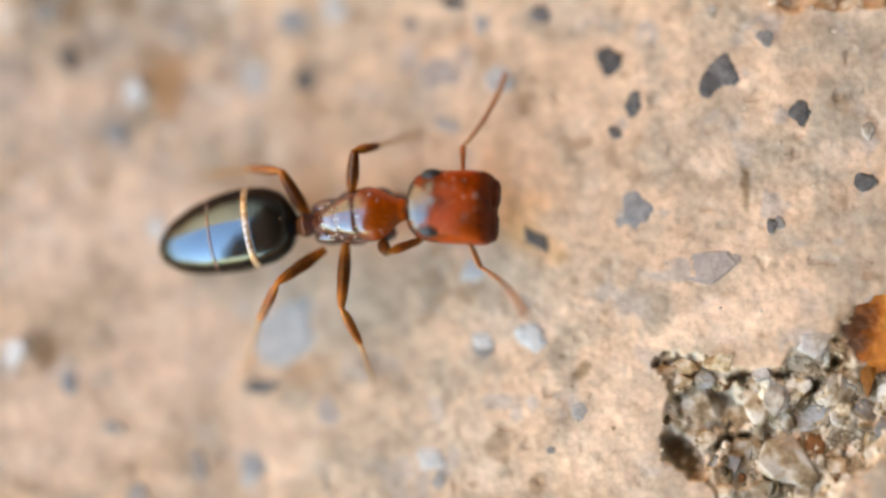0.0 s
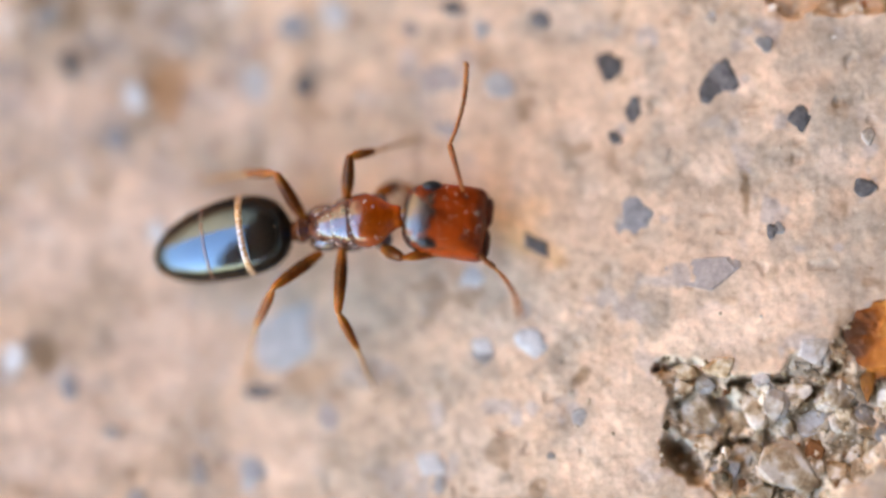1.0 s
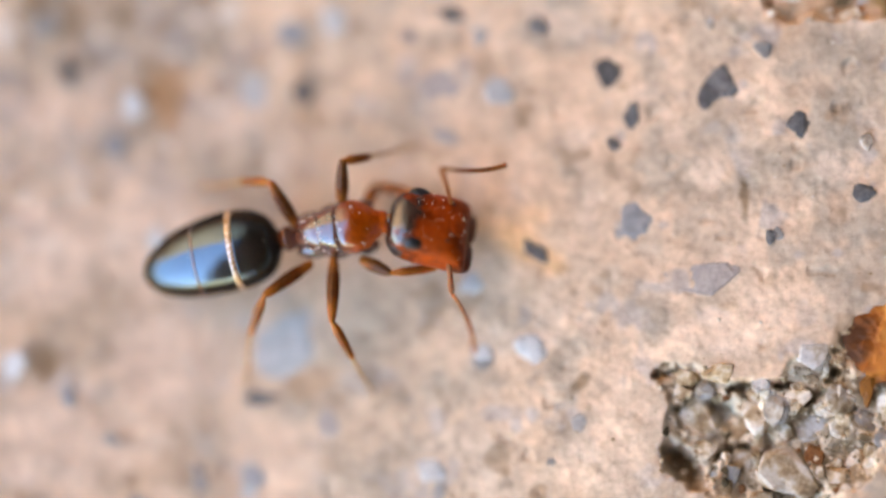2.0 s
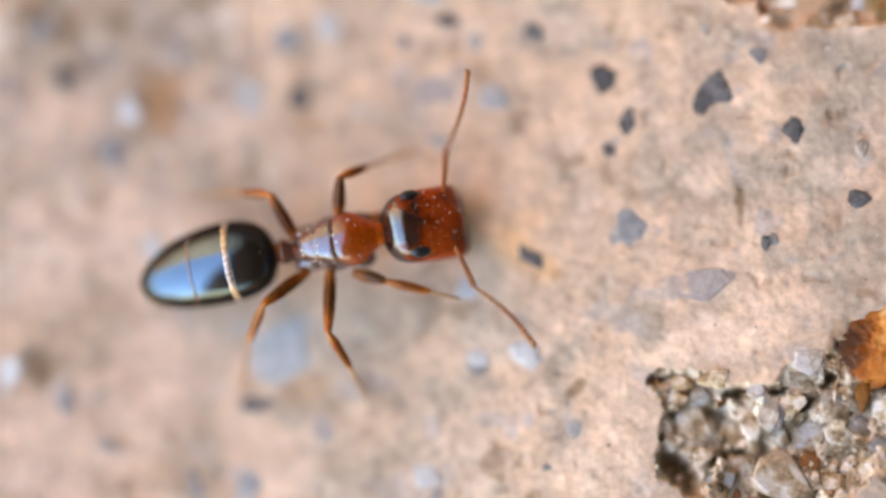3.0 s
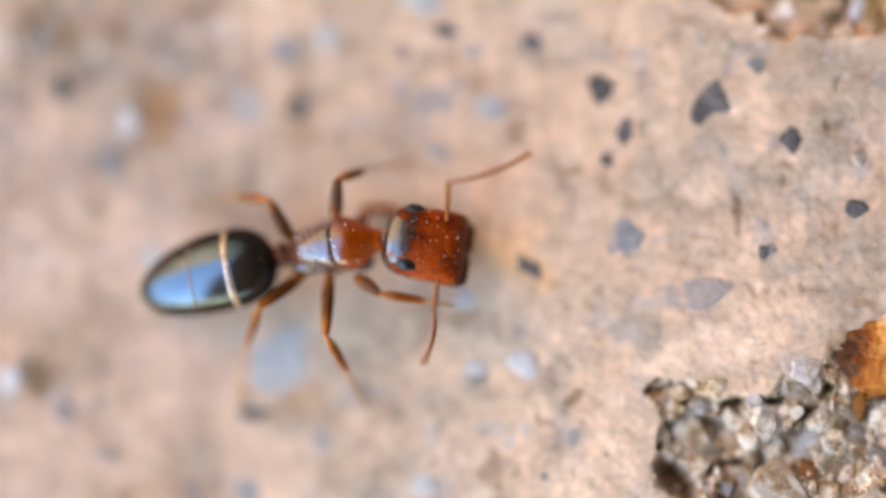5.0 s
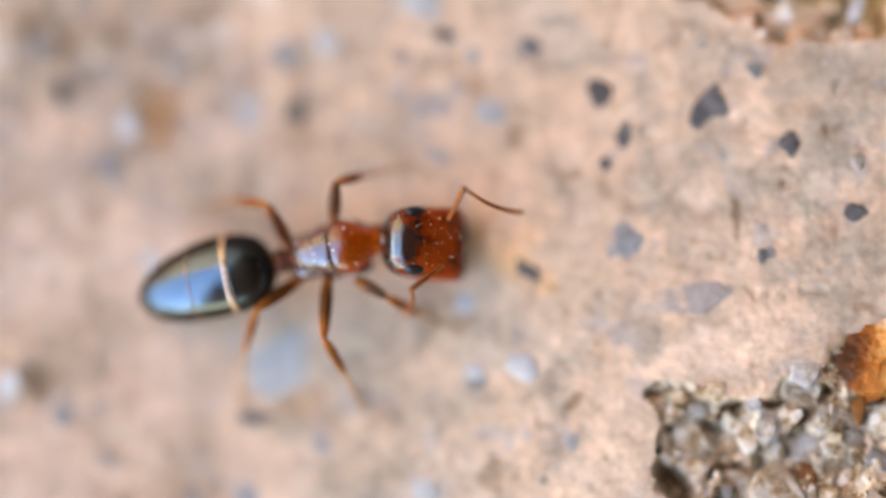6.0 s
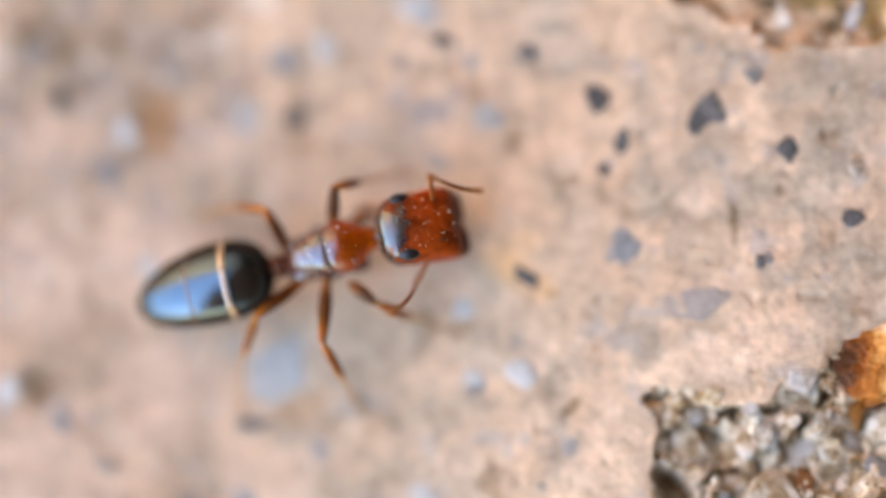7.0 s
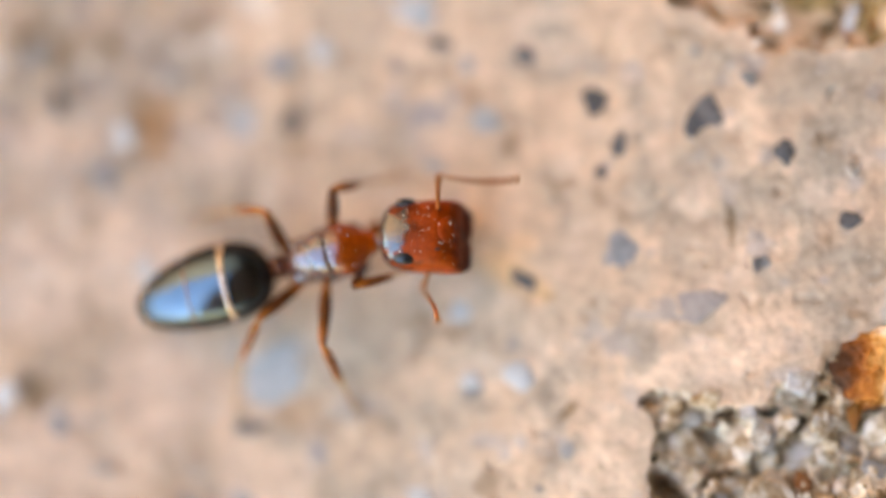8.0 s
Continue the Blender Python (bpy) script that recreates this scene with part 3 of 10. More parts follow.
grain("stone_chip", 4.5, -0.36, 0.74, 0.42, 0, MAUVE, 0.01, 0.2, [pebble_mesh(9, 4, 0.9, 1.0, 2, ((95, 0.4), (-35, 0.62), (-112, 0.5), (150, 0.8)))])
chip(3.40, 0.66, 0.32, 0.32, 20, SLATE)
chip(3.14, 0.40, 0.22, 0.14, 20)
chip(-0.06, 3.17, 0.42, 0.28, 0, MAUVE)
chip(-3.35, -2.40, 0.38, 0.13, 0, DARK)
chip(-3.48, -3.80, 0.27, 0.24, 30, SLATE)
chip(-3.50, -4.06, 0.2, 0.12, 30, PALE)
chip(-2.09, -2.81, 0.22, 0.26, 0, MAUVE)
chip(-4.43, -3.81, 0.13, 0.26, 15)
chip(-6.89, -2.24, 0.25, 0.2, -30, SLATE)
chip(-6.09, 2.18, 0.3, 0.2, 0, SLATE)
chip(2.46, -2.90, 0.14, 0.15, 0)
chip(0.04, 2.24, 0.28, 0.13, -20)
chip(0.77, -1.80, 0.2, 0.13, 0)
chip(-0.09, -4.07, 0.13, 0.16, 0)
chip(-6.10, -3.09, 0.26, 0.11, 0)
chip(-5.64, -4.28, 0.24, 0.15, 0)
chip(0.67, 3.99, 0.14, 0.16, 0)
chip(-0.60, 4.02, 0.16, 0.14, 0, MAUVE)
chip(-3.78, 3.69, 0.18, 0.14, 0, MAUVE)
chip(-7.37, 4.43, 0.25, 0.2, 0)
pale(-2.9, -1.42, 0.76, 0.58, 38)
pale(1.55, -1.59, 0.3, 0.22, -35)
pale(0.69, -1.64, 0.2, 0.18, 0)
pale(0.49, -0.40, 0.24, 0.19, 0)
pale(-3.42, 3.12, 0.24, 0.36, 15)
pale(-5.67, 2.98, 0.22, 0.26, 0)
pale(-0.26, -3.69, 0.27, 0.25, 0)
pale(1.00, 3.05, 0.28, 0.24, 0)
chip(-2.72, 4.12, 0.28, 0.26, 0, SLATE)
pale(-1.98, 4.36, 0.24, 0.34, 0)
pale(-5.27, 0.52, 0.2, 0.3, 0)
grain("pale_grain", 4.81, 4.14, 0.09, 0.09, 0, LILAC, 0.035)
grain("pale_grain", 7.55, 2.01, 0.12, 0.13, 0, LILAC, 0.04)
pale(-7.85, -1.73, 0.3, 0.25, 0)
pale(-0.25, 4.99, 0.35, 0.3, 0)
chip(6.76, 4.20, 0.2, 0.18, 0, CHALK)
pale(7.48, 4.64, 0.1, 0.34, -20)
chip(7.08, 4.52, 0.16, 0.3, -35, UMBER)
chip(7.24, 4.21, 0.2, 0.12, 20, TAN)
chip(6.12, 4.67, 0.26, 0.16, 10, CHALK)
chip(6.22, 4.23, 0.2, 0.2, 10, SANDY)
chip(5.18, 4.89, 0.22, 0.12, 10, SANDY)
chip(4.60, 5.03, 0.3, 0.12, -10, UMBER)
chip(6.00, 4.96, 0.2, 0.14, 0, UMBER)
chip(7.27, 4.80, 0.12, 0.16, 0, UMBER)


def bed(x, y, rx, ry, turn, material, level, thick=0.55, tilt=15):
    """A stone bedded in the hollow; level is how proud of its neighbours it stands."""
    grain("stone", x, y, rx, ry, turn, material, 0.22 + level, thick, ROUGH, tilt)


def boulder(x, y, wide, long, tall, turn, top):
    """A blocky iron-stained stone: a rusty crust on one flank, amber and cream inside, with a pitted, broken skin."""
    k = Nodes("amber_ironstone")
    sep = k.tree.nodes.new("ShaderNodeSeparateXYZ")
    k.link(k.coord.outputs["Object"], sep.inputs["Vector"])
    along = k.node("ShaderNodeMath")
    along.operation = "MULTIPLY_ADD"
    along.inputs[1].default_value = 1000.0 / 3.2
    k.link(sep.outputs["X"], along.inputs[0])
    veins = k.noise(0.9, 3.0, 0.55)
    k.link(veins, along.inputs[2])
    k.link(k.ramp(along.outputs[0], [(0.2, (0.08, 0.023, 0.005)), (0.31, (0.24, 0.062, 0.009)), (0.42, (0.44, 0.14, 0.022)), (0.56, (0.64, 0.3, 0.09)), (0.68, (0.8, 0.6, 0.44))]),
           k.bsdf.inputs["Base Color"])
    k.set(Roughness=0.6, Specular_IOR_Level=0.25)
    k.bump(veins, 0.05, 0.6)
    k.bump(k.noise(0.08, 4.0), 0.02, 0.7)
    bm = bmesh.new()
    bmesh.ops.create_icosphere(bm, subdivisions=6, radius=1.0)
    for v in bm.verts:
        p = v.co
        size = (abs(p.x) ** 5 + abs(p.y) ** 5 + abs(p.z) ** 5) ** -0.2
        rough = 1 + 0.2 * noise.noise(p * 1.7 + Vector((3.1, 0.4, 7.7))) + 0.14 * noise.noise(p * 4.2) + 0.07 * noise.noise(p * 10.0) + 0.04 * noise.noise(p * 23.0)
        v.co = Vector((p.x * wide, p.y * long, p.z * tall)) * size * rough * MM
    ob = new("stone", mesh_of("stone", bm, k.mat))
    ob.matrix_basis = pose(x * MM, y * MM, (top - tall) * MM, 0, 0, turn)
    ob.parent = ground


boulder(7.95, -1.42, 0.82, 0.72, 0.4, 4, -0.24)
bed(4.42, -2.95, 0.4, 0.4, -30, SANDY, -0.14)
bed(5.16, -3.03, 0.2, 0.28, 35, CHALK, -0.06)
bed(5.49, -2.79, 0.24, 0.32, 10, CHALK, -0.1)
bed(5.85, -2.65, 0.22, 0.3, 0, LILAC, -0.13)
bed(6.42, -3.05, 0.3, 0.24, 30, LILAC, -0.1)
bed(5.98, -3.79, 0.5, 0.4, -25, SANDY, -0.15, 0.3, 8)
bed(4.68, -2.33, 0.16, 0.17, 20, LILAC, -0.1, 0.6)
bed(5.6, -2.25, 0.15, 0.17, 0, LILAC, -0.08)
bed(4.93, -2.07, 0.27, 0.17, 10, TAN, -0.08)
bed(4.36, -2.12, 0.22, 0.15, 0, TAN, -0.08, 0.5)
bed(4.24, -2.42, 0.2, 0.14, 0, SANDY, -0.12, 0.5)
bed(3.95, -2.06, 0.14, 0.11, 0, TAN, -0.08, 0.5)
bed(6.5, -1.68, 0.32, 0.32, 25, LILAC, 0.0, 0.5, 5)
bed(7.46, -2.38, 0.14, 0.28, -8, OCHRE, -0.08)
bed(6.51, -3.48, 0.19, 0.32, 5, RUST, -0.16)
bed(5.01, -3.88, 0.26, 0.2, 0, GREY, -0.18)
bed(5.25, -3.62, 0.24, 0.18, 20, SANDY, -0.16)
bed(4.6, -3.42, 0.24, 0.18, -20, TAN, -0.2)
bed(6.97, -2.52, 0.3, 0.24, 0, SANDY, -0.15)
bed(6.2, -2.55, 0.24, 0.2, 30, SANDY, -0.14)
bed(6.02, -3.05, 0.22, 0.2, 0, CHALK, -0.16)
bed(7.0, -3.0, 0.26, 0.22, 0, CHALK, -0.15)
bed(7.4, -2.9, 0.24, 0.24, 0, LILAC, -0.13)
bed(7.35, -3.61, 0.32, 0.24, 0, CHALK, -0.14)
bed(7.8, -3.3, 0.28, 0.24, 0, GREY, -0.12)
bed(7.9, -2.6, 0.34, 0.26, 0, CHALK, -0.12)
bed(6.85, -3.85, 0.26, 0.22, 0, SANDY, -0.14)
bed(5.61, -4.33, 0.22, 0.2, 0, TAN, -0.16)
bed(4.92, -4.29, 0.2, 0.16, 0, CHALK, -0.14)


def level_at(x, y):
    return on_sheet("z", x, y)


def scatter_hollow(layer, count, area, mix, seed, low, high):
    """Sand that fills the rest of a hollow."""
    rnd = random.Random(seed)
    while count:
        x, y = rnd.uniform(area[0], area[1]), rnd.uniform(area[2], area[3])
        deep = on_sheet(layer, x, y)
        if deep < 0.04 or (layer == "pit" and (math.hypot(x - RIFT[0], y - RIFT[1]) < 0.42 or any(math.hypot(x - a, y - b) < c for a, b, c in CRANNIES))):
            continue
        r = min(rnd.uniform(low, high), 0.06 + deep)
        grain("sand_grain", x, y, r, r * rnd.uniform(0.55, 1.0), rnd.uniform(0, 180), rnd.choice(mix), 0.0, 0.8, ROUGH, 30,
              level_at(x, y) + rnd.uniform(-0.03, 0.05))
        count -= 1


scatter_hollow("pit", 150, (3.6, 8.6, -5.2, -0.4), [TAN, TAN, SANDY, SANDY, SANDY, CHALK, CHALK], 11, 0.08, 0.18)
scatter_hollow("pit", 70, (3.6, 8.6, -5.2, -0.4), [TAN, TAN, SANDY, CHALK, RUST, UMBER], 14, 0.05, 0.11)
scatter_hollow("corner", 50, (3.6, 9.0, 4.0, 6.2), [TAN, CHALK, SANDY, OCHRE, RUST, CHALK], 12, 0.05, 0.16)


def crumbs():
    """Cement crumbs in the hollow, too small to pick apart, one mesh."""
    rnd = random.Random(21)
    bm = bmesh.new()
    count = 800
    while count:
        x, y = rnd.uniform(3.6, 8.6), rnd.uniform(-5.2, -0.4)
        if on_sheet("pit", x, y) < 0.02:
            continue
        r, z = rnd.uniform(0.018, 0.05), level_at(x, y) - 0.01
        for v in bmesh.ops.create_icosphere(bm, subdivisions=1, radius=r)["verts"]:
            v.co = Vector((x + v.co.x * rnd.uniform(0.7, 1.4), y + v.co.y * rnd.uniform(0.7, 1.4), z + v.co.z + r * 0.3)) * MM
        count -= 1
    k = Nodes("mixed_cement_crumbs")
    k.place = k.tree.nodes.new("ShaderNodeNewGeometry").outputs["Position"]
    geo = k.tree.nodes.new("ShaderNodeNewGeometry")
    pick = k.ramp(geo.outputs["Random Per Island"], [(0.0, (0.15, 0.09, 0.04)), (0.2, (0.36, 0.26, 0.16)), (0.5, (0.56, 0.45, 0.33)), (0.85, (0.68, 0.58, 0.47)),
                                                     (1.0, (0.3, 0.13, 0.05))])
    k.link(k.mix("MULTIPLY", pick, k.ramp(k.noise(0.08), [(0.3, grey(0.7)), (0.7, grey(1.15))])), k.bsdf.inputs["Base Color"])
    k.set(Roughness=0.8)
    return tagged(new("crumbs", mesh_of("crumbs", bm, k.mat, False)), "tan and brown cement crumbs in a broken hollow", "crumbs", kind="stuff")


crumbs()


def scatter_surface():
    """Loose sand too small to pick apart, one mesh."""
    rnd = random.Random(3)
    bm = bmesh.new()
    for _ in range(450):
        x, y = rnd.uniform(-9, 9), rnd.uniform(-6, 6)
        r = 0.012 + 0.03 * rnd.random() ** 3
        z = level_at(x, y)
        for v in bmesh.ops.create_icosphere(bm, subdivisions=1, radius=r)["verts"]:
            v.co = Vector((x + v.co.x * rnd.uniform(0.7, 1.3), y + v.co.y, z + v.co.z * 0.7)) * MM
    ob = new("sand", mesh_of("sand", bm, SANDY, False))
    return tagged(ob, "fine tan sand scattered over concrete", "sand", kind="stuff")


# ---- the ant ----
ant = thing("ant", "red-headed ant with a glossy black abdomen on concrete", "ant")


def lumps(name, material, parent, count, place, size, label):
    """Pale specks on a shell that stand in for glints and dusty grit, one mesh."""
    bm = bmesh.new()
    for i in range(count):
        p = place(i)
        r = size * (0.3 + 1.3 * grain_rnd.random() ** 2.5)
        ball(bm, p, (r, r * 0.8, r * 0.7), 1)
    ob = part(name, bm, material, parent, label)
    return tagged(ob, kind="stuff")


# trunk, its back end at the origin of the ant
part("propodeum", loft([(-0.06, 0.10, 0.08, 0.96, 2), (0.04, 0.19, 0.2, 0.99, 2), (0.22, 0.275, 0.31, 1.02, 2), (0.36, 0.325, 0.36, 1.045, 2.1),
                        (0.46, 0.345, 0.375, 1.055, 2.1)]), BROWN_SHELL, ant, "glossy brown rear trunk plate")
part("mesonotum", loft([(0.42, 0.32, 0.35, 1.055, 2), (0.48, 0.36, 0.39, 1.065, 2.1), (0.62, 0.41, 0.425, 1.08, 2.1), (0.76, 0.44, 0.44, 1.085, 2.1),
                        (0.84, 0.43, 0.42, 1.08, 2)]), BROWN_SHELL, ant, "glossy purple-brown middle trunk plate")
part("pronotum", loft([(0.8, 0.42, 0.41, 1.08, 2), (0.86, 0.458, 0.445, 1.085, 2), (0.98, 0.485, 0.455, 1.085, 2), (1.12, 0.475, 0.445, 1.08, 2), (1.28, 0.4, 0.385, 1.055, 2),
                       (1.43, 0.285, 0.29, 1.035, 2), (1.54, 0.215, 0.22, 1.025, 2), (1.62, 0.2, 0.2, 1.02, 2), (1.67, 0.16, 0.16, 1.02, 2)]), PRONOTUM, ant, "orange-red front trunk plate with a flared collar")
part("neck", loft([(1.5, 0.12, 0.12, 1.02, 2), (1.62, 0.12, 0.12, 1.03, 2), (1.8, 0.14, 0.13, 1.04, 2)], 16, 3), AMBER_JOINT, ant, "amber neck")
part("petiole", loft([(-0.36, 0.13, 0.12, 0.95, 2), (-0.24, 0.19, 0.2, 0.98, 2), (-0.16, 0.23, 0.3, 1.02, 2), (-0.1, 0.21, 0.24, 1.0, 2), (0.02, 0.13, 0.12, 0.97, 2)], 20, 4),
     WAIST, ant, "brown upright waist scale")
for side in (1, -1):
    bm = bmesh.new()
    ball(bm, (0.3, side * 0.24, 0.88), (0.34, 0.17, 0.24), 3)
    ball(bm, (0.72, side * 0.3, 0.88), (0.3, 0.19, 0.28), 3)
    part("side_plate", bm, BROWN_SHELL, ant)
    for cx, cy, r in ((0.12, 0.2, 0.19), (0.62, 0.3, 0.19), (1.2, 0.34, 0.2)):
        bm = bmesh.new()
        ball(bm, (cx, side * cy, 0.72), (r, r * 0.75, r * 1.1), 3)
        part("coxa", bm, BROWN_SHELL, ant)


def on_trunk(i):
    u, a = grain_rnd.uniform(0.12, 1.4), grain_rnd.uniform(-1.5, 1.5)
    wide = float(np.interp(u, (0.04, 0.22, 0.36, 0.62, 1.0, 1.18, 1.38, 1.54), (0.19, 0.275, 0.325, 0.41, 0.48, 0.49, 0.42, 0.26)))
    tall = float(np.interp(u, (0.04, 0.22, 0.36, 0.62, 1.0, 1.18, 1.38, 1.54), (0.2, 0.31, 0.36, 0.425, 0.455, 0.45, 0.39, 0.27)))
    return (u, wide * math.sin(a), 1.0 + 0.08 * min(1, u / 0.6) + tall * math.cos(a))


def on_flank(i):
    u, a = grain_rnd.uniform(0.3, 1.25), -1.05 + grain_rnd.gauss(0, 0.16)
    wide = float(np.interp(u, (0.3, 0.62, 1.0, 1.25), (0.3, 0.41, 0.48, 0.42)))
    return (u, wide * 1.01 * math.sin(a), 1.06 + 0.43 * math.cos(a))


lumps("dust", GLINT_DUST, ant, 60, on_trunk, 0.018, "pale specks that stand in for glints and dusty grit")
# pale specks painted in for the sparkles along the lower flank
lumps("dust", GLINT_DUST, ant, 26, on_flank, 0.02, "pale specks that stand in for glints along the flank")

# abdomen: origin at the waist, tip towards -x
gaster = part("gaster", loft([(0.03, 0.09, 0.09, -0.02, 2), (-0.04, 0.3, 0.27, 0.0, 2), (-0.16, 0.5, 0.44, 0.02, 2), (-0.36, 0.63, 0.55, 0.03, 2),
                              (-0.54, 0.685, 0.592, 0.036, 2), (-0.71, 0.708, 0.615, 0.04, 2)], 48, 6), BLACK_SHELL, ant, "glossy black first abdomen plate")
part("membrane", loft([(-0.70, 0.702, 0.61, 0.04, 2), (-0.73, 0.718, 0.628, 0.04, 2), (-0.79, 0.722, 0.632, 0.04, 2), (-0.825, 0.708, 0.618, 0.04, 2)], 48, 3), BAND, gaster,
     "cream band between abdomen plates")
part("abdomen_plate", loft([(-0.8, 0.714, 0.624, 0.04, 2), (-1.05, 0.716, 0.626, 0.04, 2), (-1.27, 0.7, 0.615, 0.038, 2), (-1.44, 0.678, 0.594, 0.034, 2)], 48, 6), BLACK_SHELL, gaster)
part("seam", loft([(-1.41, 0.686, 0.602, 0.035, 2), (-1.45, 0.682, 0.598, 0.034, 2), (-1.48, 0.667, 0.582, 0.032, 2)], 48, 2), BROWN_SHELL, gaster)
part("abdomen_plate", loft([(-1.45, 0.676, 0.592, 0.034, 2), (-1.77, 0.608, 0.532, 0.022, 2), (-2.1, 0.475, 0.42, 0.005, 2), (-2.28, 0.355, 0.32, -0.01, 2),
                            (-2.41, 0.22, 0.2, -0.02, 2), (-2.47, 0.07, 0.07, -0.02, 2)], 48, 6), BLACK_SHELL, gaster)
# the abdomen curls a little towards its tip
for ob in (gaster, *gaster.children):
    for v in ob.data.vertices:
        curl = max(0.0, -0.7 * MM - v.co.x) / (1.7 * MM)
        v.co = Vector((v.co.x * 1.02, v.co.y - 0.11 * MM * curl**1.5, v.co.z))
lumps("dust", GLINT_DUST, gaster, 16, lambda i: (lambda u, a: (u, 0.7 * math.sin(a) * math.sqrt(max(0.05, 1 - ((u + 1.1) / 1.3) ** 2)),
                                                        0.04 + 0.615 * math.cos(a) * math.sqrt(max(0.05, 1 - ((u + 1.1) / 1.3) ** 2))))(
    grain_rnd.uniform(-1.6, -0.15), grain_rnd.uniform(-0.9, 0.9)), 0.01, "pale specks that stand in for glints and dusty grit")

# head: origin at its back, front towards +x
face = loft([(-0.02, 0.21, 0.19, 0.0, 2), (0.0, 0.345, 0.29, 0.0, 2.2), (0.08, 0.48, 0.39, 0.0, 2.4), (0.24, 0.585, 0.455, 0.0, 2.6), (0.55, 0.625, 0.48, 0.0, 2.7),
             (0.95, 0.64, 0.47, 0.0, 2.8), (1.22, 0.645, 0.42, -0.03, 2.9), (1.37, 0.63, 0.36, -0.06, 2.9), (1.43, 0.56, 0.29, -0.09, 2.7), (1.45, 0.36, 0.17, -0.1, 2.4)], 56, 6)
for v in face.verts:
    lean = min(max((v.co.x / MM - 0.95) / 0.5, 0), 1)
    v.co.x -= lean * 0.28 * (v.co.z + 0.08 * MM)
head = part("head", face, HEAD, ant, "blocky brick-red head, dark and glossy behind")
for side in (1, -1):
    bm = bmesh.new()
    ball(bm, (0.43, side * 0.49, 0.28), (0.2, 0.125, 0.125), 3)
    part("eye", bm, EYE, head, "black compound eye")
    bm = loft([(1.15, 0.24, 0.1, -0.25, 2.6), (1.32, 0.29, 0.15, -0.23, 2.8), (1.44, 0.285, 0.15, -0.22, 2.8), (1.52, 0.25, 0.12, -0.23, 2.6), (1.56, 0.16, 0.07, -0.24, 2.4)], 18, 4)
    for v in bm.verts:
        v.co.y += side * 0.288 * MM
    part("mandible", bm, JAW, head, "dark red mandible")
    bm = bmesh.new()
    ball(bm, (1.0, side * 0.36, 0.38), (0.08, 0.055, 0.05), 2)
    part("antenna_socket", bm, JAW, head)
part("clypeus", loft([(0.98, 0.1, 0.02, 0.43, 2), (1.1, 0.2, 0.04, 0.41, 2.2), (1.24, 0.25, 0.04, 0.36, 2.4), (1.31, 0.2, 0.03, 0.31, 2.2)], 20, 3), HEAD, head, "raised red face plate")
lumps("dust", GLINT_DUST, head, 85, lambda i: (lambda u, w: (u, w, (0.48 - 0.16 * max(0, u - 0.85)) * (max(0.02, 1 - abs(w / 0.635) ** 2.75)) ** (1 / 2.75) + 0.001))(
    0.35 + 0.95 * grain_rnd.random() ** 0.7, grain_rnd.uniform(-0.6, 0.6)), 0.0125, "pale specks that stand in for glints and dusty grit")


def bead_chain(length, r0, r1, beads, bend=0.0):
    """Short joints strung along x, thickening to the tip and sagging a little."""
    st = []
    for i in range(beads):
        u0, u1 = i / beads, (i + 1) / beads
        for u, k in ((u0 + 0.04 / beads, 0.78), (u0 + 0.5 / beads, 1.0), (u1 - 0.12 / beads, 1.03)):
            r = (r0 + (r1 - r0) * u) * k
            st.append((u * length, r, r, -bend * u * u, 2))
    st.append((length * 1.01, r1 * 0.3, r1 * 0.3, -bend, 2))
    return loft(st, 12, 2)


def feeler(side):
    scape = part("scape", loft([(0.0, 0.045, 0.045, 0, 2), (0.1, 0.036, 0.036, 0.0, 2), (0.5, 0.042, 0.042, 0.02, 2), (0.9, 0.054, 0.054, 0.01, 2), (1.0, 0.04, 0.04, 0, 2)], 12, 4),
                 FEELER, head, "red-brown first feeler joint")
    bm = bead_chain(1.5, 0.032, 0.05, 11, 0.05)
    for v in bm.verts:
        u = v.co.x / (1.5 * MM)
        v.co.y += side * 0.36 * (u * u - u) * MM
    whip = part("funiculus", bm, FEELER, head, "beaded red-brown feeler whip")
    return scape, whip


scape_l, funiculus_l = feeler(1)
scape_r, funiculus_r = feeler(-1)


def leg(femur_mm, tibia_mm, tarsus_mm):
    f, t = femur_mm, tibia_mm
    femur = part("femur", loft([(0, 0.07, 0.07, 0, 2), (0.12 * f, 0.09, 0.09, 0, 2), (0.4 * f, 0.118, 0.118, 0, 2), (0.75 * f, 0.1, 0.1, 0, 2), (0.96 * f, 0.07, 0.07, 0, 2),
                                (1.02 * f, 0.045, 0.045, 0, 2)], 16, 4), FEMUR, ant)
    tibia = part("tibia", loft([(0, 0.045, 0.045, 0, 2), (0.1 * t, 0.05, 0.05, 0, 2), (0.3 * t, 0.085, 0.085, 0, 2), (0.7 * t, 0.078, 0.078, 0, 2), (0.95 * t, 0.06, 0.06, 0, 2),
                                (1.02 * t, 0.03, 0.03, 0, 2)], 16, 4), TIBIA, ant)
    tarsus = part("tarsus", bead_chain(tarsus_mm, 0.036, 0.024, 5, 0.0), TARSUS, ant)
    return femur, tibia, tarsus


front_r_femur, front_r_tibia, front_r_tarsus = leg(0.62, 0.80, 0.55)
front_l_femur, front_l_tibia, front_l_tarsus = leg(0.62, 0.80, 0.52)
mid_l_femur, mid_l_tibia, mid_l_tarsus = leg(0.80, 0.62, 1.01)
hind_l_femur, hind_l_tibia, hind_l_tarsus = leg(1.02, 0.78, 1.56)
mid_r_femur, mid_r_tibia, mid_r_tarsus = leg(1.18, 0.80, 1.00)
